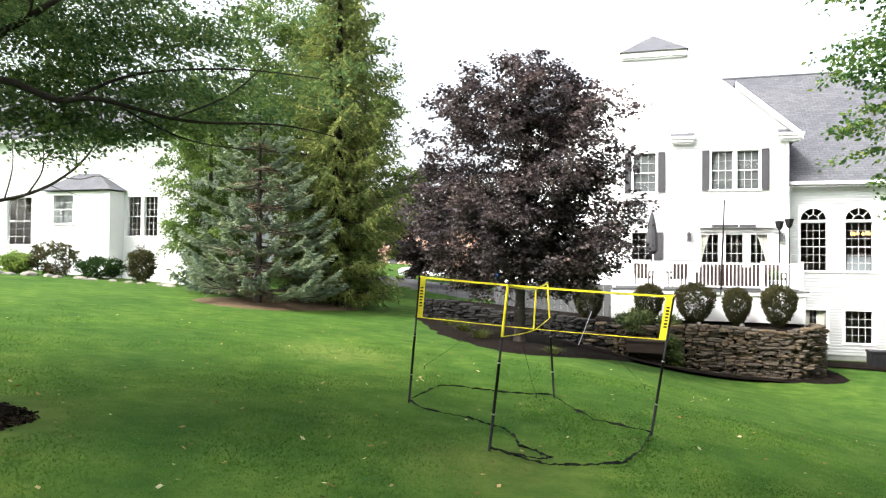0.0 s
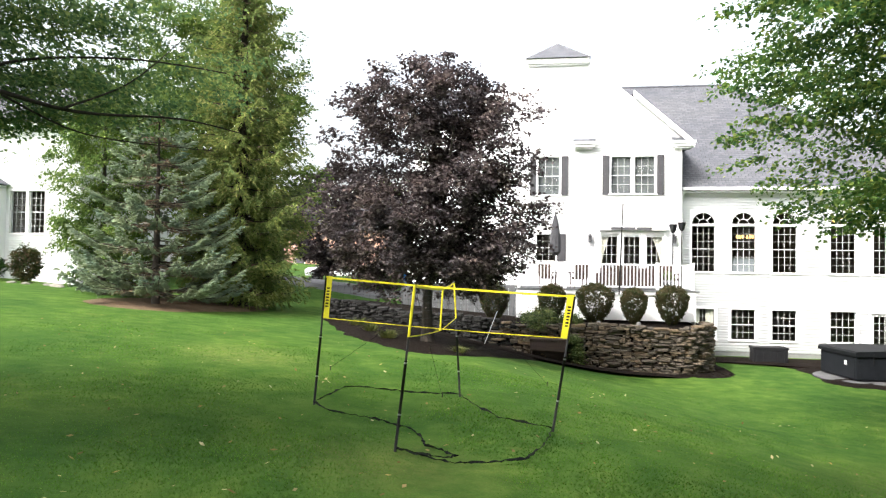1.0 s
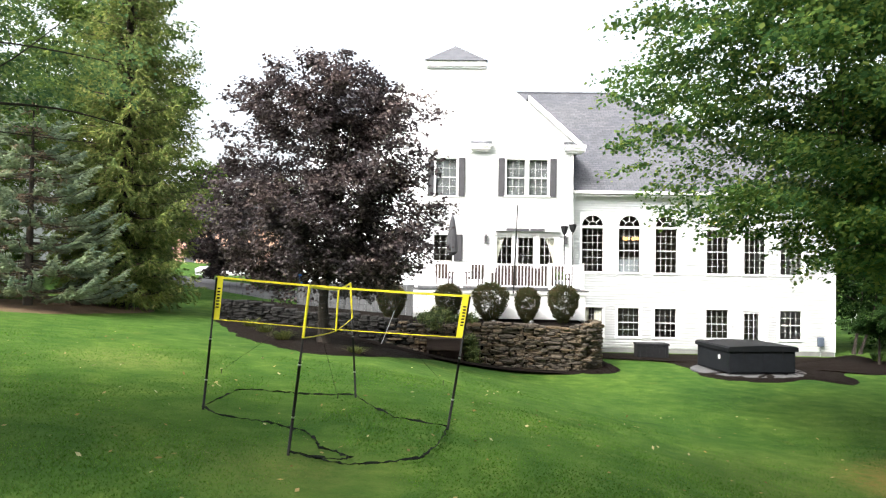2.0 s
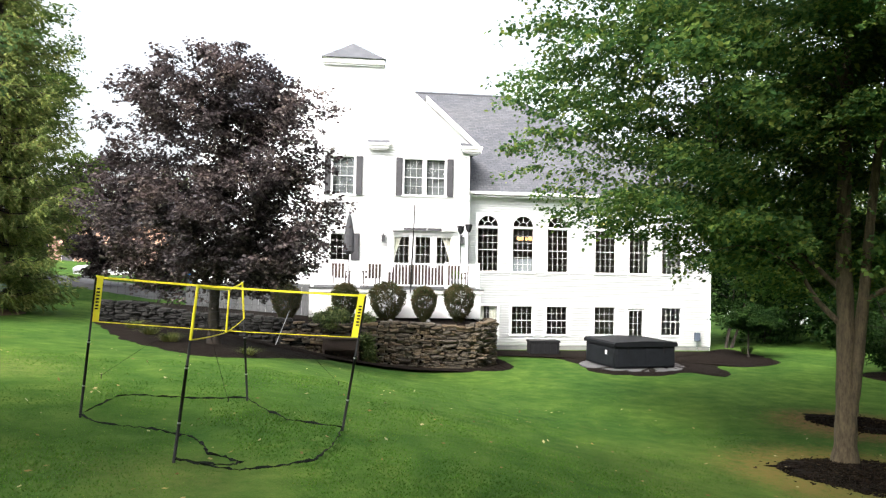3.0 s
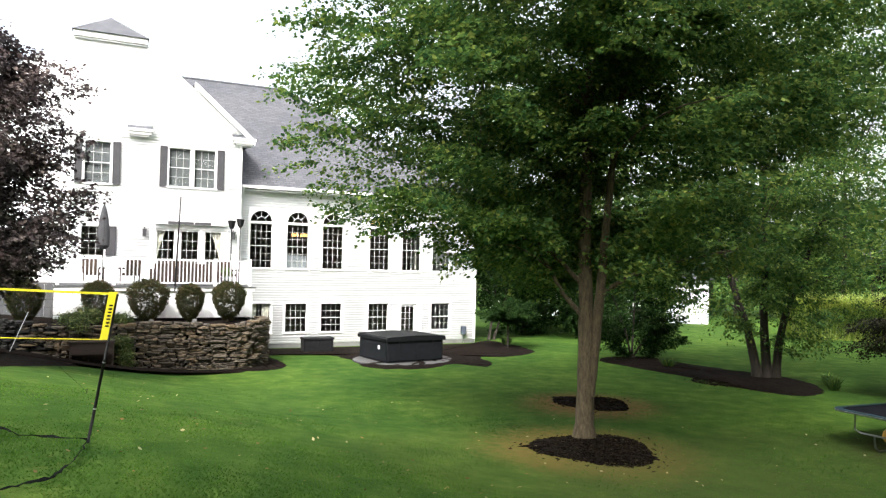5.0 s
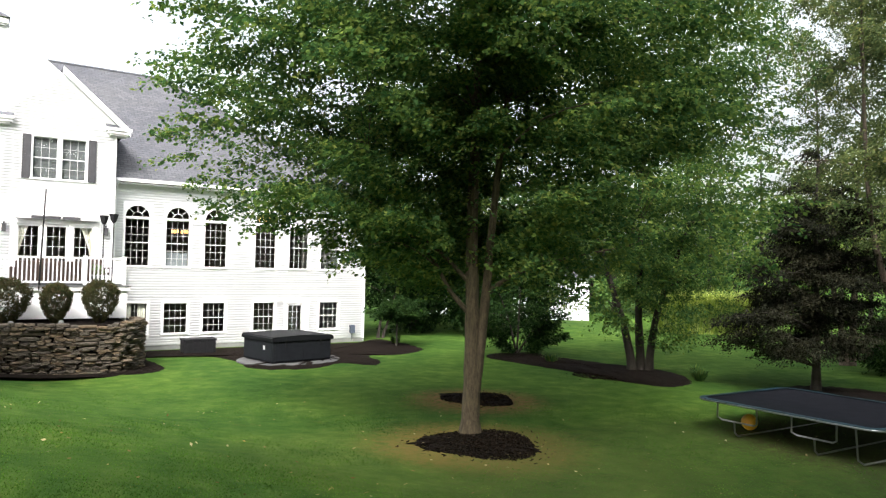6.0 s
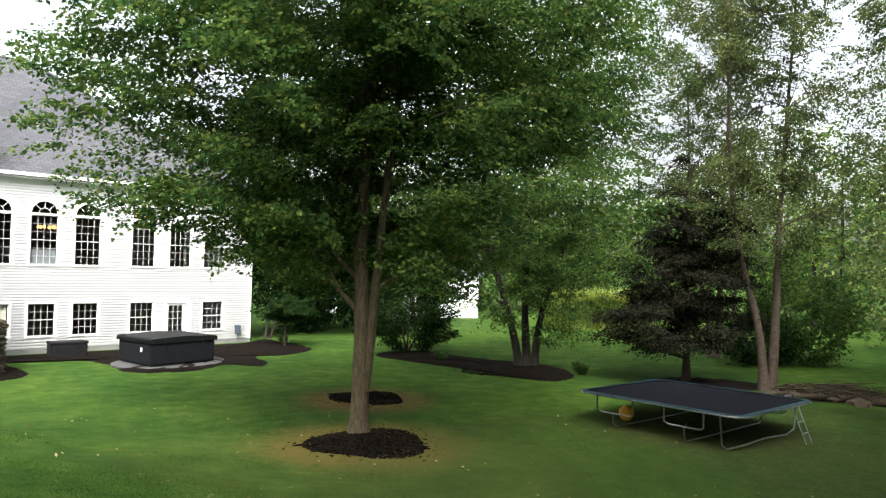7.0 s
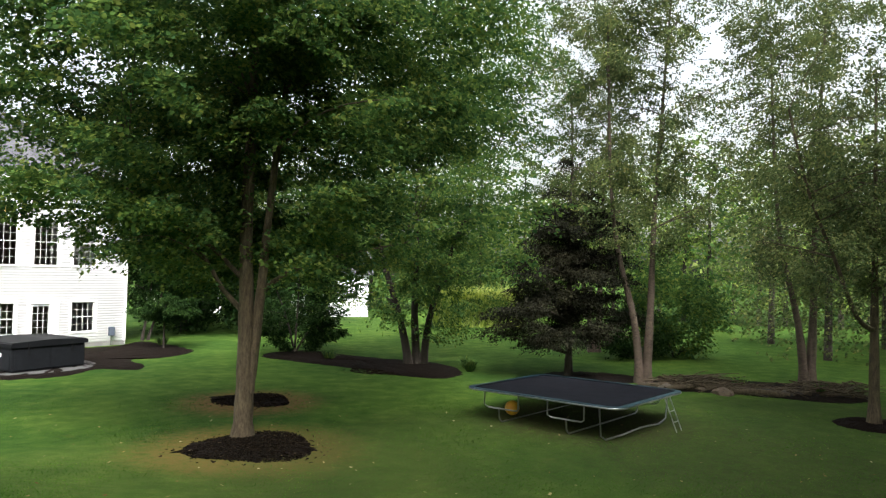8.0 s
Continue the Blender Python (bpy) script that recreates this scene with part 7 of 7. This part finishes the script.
# heap of cut brush behind the edging
br = random.Random(44)
brush = thing("brush_pile", (0, 0, 0), "long low heap of cut brown brush", "brush pile", kind="stuff")
bm = bmesh.new()
for k in range(420):
    s = br.random()
    x, y = 24.4 + 2.6 * s + br.gauss(0, 0.35), 9.2 - 5.2 * s + br.gauss(0, 0.3)
    z = float(land(x, y)) + 0.05 + br.uniform(0, 0.45) * (0.5 + 0.5 * math.sin(s * 9))
    q, ln = br.uniform(-0.9, 0.9) - 1.1, br.uniform(0.25, 0.75)
    d = Vector((math.cos(q) * ln, math.sin(q) * ln, br.uniform(-0.12, 0.15)))
    tube(bm, [Vector((x, y, z)) - d, Vector((x + br.uniform(-0.05, 0.05), y, z + 0.03)), Vector((x, y, z)) + d], [0.022, 0.017, 0.008], 4)
tagged(part("sticks", bm, BARK, brush), kind="stuff")

# ---- neighbouring houses, drive, cars ----
nb = thing("neighbour_house", (0, 0, 0), "white neighbouring house with a hipped bay", "house")
NY = 29.5
nh = [(-25.80, -24.95, 3.45, 5.42), (-24.80, -23.95, 3.45, 5.42), (-33.6, -31.9, 3.0, 5.5)]
part("wall", boxes(wall_rows(-44.0, -22.2, 0.6, 8.5, NY, NY + 0.2, nh) + [(-22.4, -22.2, NY + 0.202, 42, 0.6, 8.5), (-44, -43.8, NY + 0.202, 42, 0.6, 8.5)]), WHITE, nb)
v, f = siding_mesh(-44.0, -22.25, 2.0, 8.3, NY, nh + [(-30.1, -25.95, 1.9, 5.9)])
tagged(raw_part("siding", v, f, WHITE, nb, "white lapped clapboards"), kind="stuff")
part("foundation", boxes([(-44, -22.22, NY - 0.02, NY + 0.18, 0.4, 1.95)]), WHITE, nb)
for a, b, lo, hi in nh[:2]:
    window(nb, a, b, lo, hi, NY, 3, 3, casing=0.05)
window(nb, -33.6, -31.9, 3.0, 5.5, NY, 3, 3, casing=0.07)
part("room", boxes([(-43, -22.6, 34.0, 34.2, 1.0, 8.4), (-43, -22.6, NY + 0.25, 34.0, 2.2, 2.35), (-43, -22.6, NY + 0.25, 34.0, 8.2, 8.4)]), INSIDE, nb, "room interior in darkened plaster")
part("eave", boxes([(-44.4, -21.8, NY - 0.5, NY + 0.02, 8.42, 8.62)]), TRIM, nb)
bm = bmesh.new()
slab(bm, [(-44.6, NY - 0.55, 8.66), (-21.6, NY - 0.55, 8.66), (-26.5, 36, 13.0), (-44.6, 36, 13.0)], 0.1)
slab(bm, [(-21.6, NY - 0.55, 8.66), (-21.6, 42.5, 8.66), (-26.5, 36, 13.0)], 0.1)
slab(bm, [(-21.6, 42.5, 8.66), (-44.6, 42.5, 8.66), (-44.6, 36, 13.0), (-26.5, 36, 13.0)], 0.1)
part("roof", bm, ROOF, nb, "grey shingle roof")
bay = part("bay", boxes(wall_rows(-30.0, -26.0, 1.2, 5.65, NY - 1.0, NY - 0.8, [(-29.45, -28.2, 4.05, 5.45)]) + [(-30.0, -29.8, NY - 0.798, NY - 0.01, 1.2, 5.65), (-26.2, -26.0, NY - 0.798, NY - 0.01, 1.2, 5.65)]), WHITE, nb)
window(nb, -29.45, -28.2, 4.05, 5.45, NY - 1.0, 3, 2, casing=0.06)
bm = bmesh.new()
c = [(-30.2, NY - 1.25, 5.7), (-25.75, NY - 1.25, 5.7), (-25.75, NY - 0.01, 5.7), (-30.2, NY - 0.01, 5.7)]
t = [(-28.8, NY - 0.2, 6.62), (-27.4, NY - 0.2, 6.62)]
vs = [bm.verts.new(p) for p in c + t]
for q in ((3, 2, 1, 0), (0, 1, 5, 4), (1, 2, 5), (3, 0, 4), (2, 3, 4, 5)):
    bm.faces.new([vs[k] for k in q])
part("bay_roof", bm, SHINGLE, nb)

right = thing("far_house", (0, 0, 0), "white house far behind the shrubs", "house")
RH = Matrix.Translation((41.8, 41.2, -1.7)) @ Matrix.Rotation(radians(142), 4, "Z")
part("wall", boxes([(0, 10.5, -6.0, 0, 0, 3.6)], RH), WHITE, right)

bm = bmesh.new()
slab(bm, [(-0.4, 0.4, 3.6), (10.9, 0.4, 3.6), (10.9, -3, 5.8), (-0.4, -3, 5.8)], 0.1)
slab(bm, [(10.9, -6.4, 3.6), (-0.4, -6.4, 3.6), (-0.4, -3, 5.8), (10.9, -3, 5.8)], 0.1)
bmesh.ops.transform(bm, matrix=RH, verts=list(bm.verts))
part("roof", bm, ROOF, right)
shed = thing("far_house", (0, 0, 0), "white cottage with a grey door far behind the lawn", "house")
SH = Matrix.Translation((34.2, 50.5, -1.7)) @ Matrix.Rotation(radians(142), 4, "Z")
part("wall", boxes([(0, 6.0, -4.0, 0, 0, 2.9)], SH), WHITE, shed)
part("door", boxes([(1.0, 2.2, 0.0, 0.06, 0.3, 2.2)], SH), SHUTTER, shed)
bm = bmesh.new()
slab(bm, [(-0.3, 0.3, 2.9), (6.3, 0.3, 2.9), (6.3, -2, 4.4), (-0.3, -2, 4.4)], 0.1)
slab(bm, [(6.3, -4.3, 2.9), (-0.3, -4.3, 2.9), (-0.3, -2, 4.4), (6.3, -2, 4.4)], 0.1)
bmesh.ops.transform(bm, matrix=SH, verts=list(bm.verts))
part("roof", bm, ROOF, shed)

# drive and street houses
blob_sheet("driveway", [(-9.0, 37.0), (-16.0, 39.5), (-30.0, 46.0), (-33.0, 52.0), (-20.0, 49.5), (-10.0, 46.5), (-7.6, 40.0)], ASPHALT, "grey asphalt drive", "driveway", seed=20, mound=0.0)
st = thing("street_house", (0, 0, 0), "pink brick house across the street", "house")
BRICKY = paint("pale_red_brick", (0.36, 0.20, 0.15), (0.48, 0.30, 0.23), 2.0, 0.9, fine=12)
SX = Matrix.Translation((-36, 88, 1.0))
part("wall", boxes([(0, 16, 0, 9, 0, 5.5)], SX), BRICKY, st)
for k in range(4):
    w = part("window", boxes([(1.5 + 3.8 * k, 2.9 + 3.8 * k, -0.06, 0.0, 1.0, 2.8)], SX), TRIM, st)
    part("pane", boxes([(1.6 + 3.8 * k, 2.8 + 3.8 * k, -0.08, -0.061, 1.1, 2.7)], SX), SHUTTER, w)
bm = bmesh.new()
slab(bm, [(-0.5, -0.5, 5.5), (16.5, -0.5, 5.5), (16.5, 4.5, 9), (-0.5, 4.5, 9)], 0.1)
slab(bm, [(16.5, 9.5, 5.5), (-0.5, 9.5, 5.5), (-0.5, 4.5, 9), (16.5, 4.5, 9)], 0.1)
bmesh.ops.transform(bm, matrix=SX, verts=list(bm.verts))
part("roof", bm, ROOF, st)


def car(place, turn, body_mat, label):
    c = thing("car", place, label, "car", "parked cars", turn=turn)
    bm = bmesh.new()
    side = [(-2.2, 0.35), (-2.25, 0.75), (-2.0, 0.9), (-1.3, 0.98), (-0.6, 1.40), (0.7, 1.42), (1.5, 1.0), (2.15, 0.92), (2.25, 0.6), (2.2, 0.35)]
    rows = []
    for y, k in ((-0.85, 0.96), (-0.72, 1.0), (0.72, 1.0), (0.85, 0.96)):
        rows.append([bm.verts.new((x * k, y * (0.86 if z > 1.1 else 1), 0.35 + (z - 0.35) * k)) for x, z in side])
    for a, b in zip(rows, rows[1:]):
        for k in range(len(side)):
            j = (k + 1) % len(side)
            bm.faces.new((a[k], a[j], b[j], b[k]))
    bm.faces.new(rows[0][::-1])
    bm.faces.new(rows[-1])
    part("body", bm, body_mat, c)
    for sy in (-1, 1):
        bm = bmesh.new()
        p = [(-1.15, 1.0), (-0.55, 1.33), (0.62, 1.35), (1.3, 1.02)]
        a = [bm.verts.new((x, sy * 0.835 - sy * (0.09 if z > 1.1 else 0), z)) for x, z in p]
        bm.faces.new(a if sy < 0 else a[::-1])
        ex = bmesh.ops.extrude_face_region(bm, geom=list(bm.faces))
        bmesh.ops.translate(bm, vec=(0, sy * 0.03, 0), verts=[g for g in ex["geom"] if hasattr(g, "co") and len(g.link_faces) and not hasattr(g, "edges")])
        part("side_window", bm, CHAR, c)
        for x in (-1.4, 1.4):
            bm = bmesh.new()
            bmesh.ops.create_cone(bm, cap_ends=True, segments=18, radius1=0.33, radius2=0.33, depth=0.22, matrix=Matrix.Translation((x, sy * 0.80, 0.33)) @ Matrix.Rotation(math.pi / 2, 4, "X"))
            w = part("wheel", bm, CHAR, c)
            bm = bmesh.new()
            bmesh.ops.create_cone(bm, cap_ends=True, segments=14, radius1=0.2, radius2=0.17, depth=0.02, matrix=Matrix.Translation((x, sy * 0.92, 0.33)) @ Matrix.Rotation(-sy * math.pi / 2, 4, "X"))
            part("rim", bm, STEEL, w)
    return c


car((-16.2, 49.4, float(land(-16.2, 49.4)) + 0.03), 14, paint("white_car_paint", (0.70, 0.72, 0.74), (0.78, 0.79, 0.80), 2, 0.25), "white car parked on the drive")
car((-11.0, 51.0, float(land(-11.0, 51.0)) + 0.03), 10, paint("blue_car_paint", (0.02, 0.08, 0.30), (0.03, 0.12, 0.40), 2, 0.25), "blue car parked on the drive")
shrub("round_bush", on_land(-11.5, 43.6), (1.5, 1.3, 0.75), LEAF_GREEN, "low rounded green bush by the drive", 121, 240, 26, 0.13, 0.16)
# shrubs and rocks before the neighbour's house
for k, (x, y, r, h, m, lab) in enumerate(((-25.4, 27.3, 1.05, 0.52, LEAF_DARK, "clipped dark green shrub by the neighbour's house"), (-27.4, 26.6, 1.1, 0.8, LEAF_BOX, "bronze-leaved shrub by the neighbour's house"), (-23.3, 27.6, 0.55, 0.80, LEAF_BOX, "thin dark shrub at the house corner"), (-28.6, 25.6, 0.7, 0.5, LEAF_LIGHT, "low yellow-green shrub among the boulders"))):
    shrub("foundation_shrub", on_land(x, y), (r, r * 0.9, h), m, lab, 130 + k, 260, 26, 0.10, 0.13, "neighbour's shrubs")
rr = random.Random(9)
BOULDER = paint("weathered_boulder", (0.12, 0.11, 0.10), (0.30, 0.28, 0.25), 3.0, 0.95, bump=0.8, dist=0.04, fine=18.0)
for k in range(16):
    s = k / 15
    x, y = -31.0 + 9.6 * s, 23.4 + 4.0 * s + rr.uniform(-0.3, 0.3)
    bm = bmesh.new()
    bmesh.ops.create_icosphere(bm, subdivisions=2, radius=1.0)
    w = rr.uniform(0.2, 0.5)
    for vv in bm.verts:
        vv.co = Vector((vv.co.x * w, vv.co.y * w * 0.7, vv.co.z * w * 0.42)) * (1 + 0.25 * noise.noise(vv.co * 1.7 + Vector((k, 0, 0))))
    g = thing("boulder", on_land(x, y), "pale weathered boulder edging the lawn", "boulder", "edging boulders", turn=rr.uniform(0, 180))
    part("stone", bm, BOULDER, g)

# ---- short grass and fallen leaves on the near lawn ----


def grass_blades(n, seed=200):
    rng = np.random.default_rng(seed)
    q = np.pi / 2 + np.radians(rng.uniform(-92, 54, n))
    d = 4.5 + 20.0 * rng.beta(1.0, 1.9, n)
    x, y = d * np.cos(q), d * np.sin(q)
    keep = np.ones(n, bool)
    for cx, cy, r in ((9.7, 13.1, 1.35), (13.1, 17.2, 0.95), (-7.2, 5.5, 1.15)):
        keep &= np.hypot(x - cx, y - cy) > r
    for cx, cy, r in ((9.8, 13.1, 2.6), (13.0, 17.1, 1.8), (17.2, 8.9, 2.5)):
        keep &= (np.hypot(x - cx, y - cy) > r * rng.uniform(0.7, 1.1, n)) | (rng.uniform(0, 1, n) < 0.5)
    for cx, cy, r in ((12.5, 6.2, 7.0), (19.0, 3.0, 6.5), (8.0, 11.0, 4.5)):
        keep &= (np.hypot(x - cx, y - cy) > r * rng.uniform(0.6, 1.15, n)) | (rng.uniform(0, 1, n) < 0.75)
    keep &= ~((y > 17.0) & (x < 0) & (x > -9))
    x, y = x[keep], y[keep]
    n = len(x)
    p = np.stack([x, y, land(x, y) - 0.005], -1)
    a = rng.uniform(0, 2 * np.pi, n)
    h = rng.uniform(0.012, 0.032, n) * (0.8 + 0.4 * np.sin(x * 1.3) * np.sin(y * 1.1))
    w = 0.003 + 0.0007 * d[keep]
    s = np.stack([np.cos(a), np.sin(a), 0 * a], -1) * w[:, None]
    lean = np.stack([rng.normal(0, 0.6, n), rng.normal(0, 0.6, n), np.ones(n)], -1) * h[:, None]
    v = np.stack([p - s, p + s, p + lean], 1).reshape(-1, 3)
    f = np.arange(3 * n).reshape(-1, 3)
    ob = raw_part("lawn_grass", v, f, BLADE)
    tagged(ob, "short mown grass blades on the near lawn", "grass", kind="stuff")


grass_blades(250000)


def fallen_leaves(n, seed=210):
    rng = np.random.default_rng(seed)
    q = np.pi / 2 + np.radians(rng.uniform(-92, 54, n))
    d = 5 + 16 * rng.uniform(0, 1, n)
    x, y = d * np.cos(q), d * np.sin(q)
    p = np.stack([x, y, land(x, y) + 0.045], -1)
    a = rng.uniform(0, 2 * np.pi, n)
    r = rng.uniform(0.02, 0.045, n)[:, None]
    ax = np.stack([np.cos(a), np.sin(a), rng.normal(0, 0.3, n)], -1)
    sd = np.stack([-np.sin(a), np.cos(a), rng.normal(0, 0.3, n)], -1)
    v = np.stack([p - ax * r, p + sd * r * 0.6, p + ax * r, p - sd * r * 0.6], 1).reshape(-1, 3)
    i = np.arange(n)[:, None] * 4
    f = np.concatenate([i + [0, 1, 2], i + [0, 2, 3]], 1).reshape(-1, 3)
    ob = raw_part("fallen_leaves", v, f, leaf_paint("dry_leaf", [(0.0, (0.10, 0.06, 0.025)), (0.5, (0.24, 0.17, 0.08)), (1.0, (0.45, 0.40, 0.28))], 0.2, gain=1.0))
    tagged(ob, "scattered dry leaves on the lawn", "fallen leaves", kind="stuff")


fallen_leaves(650)
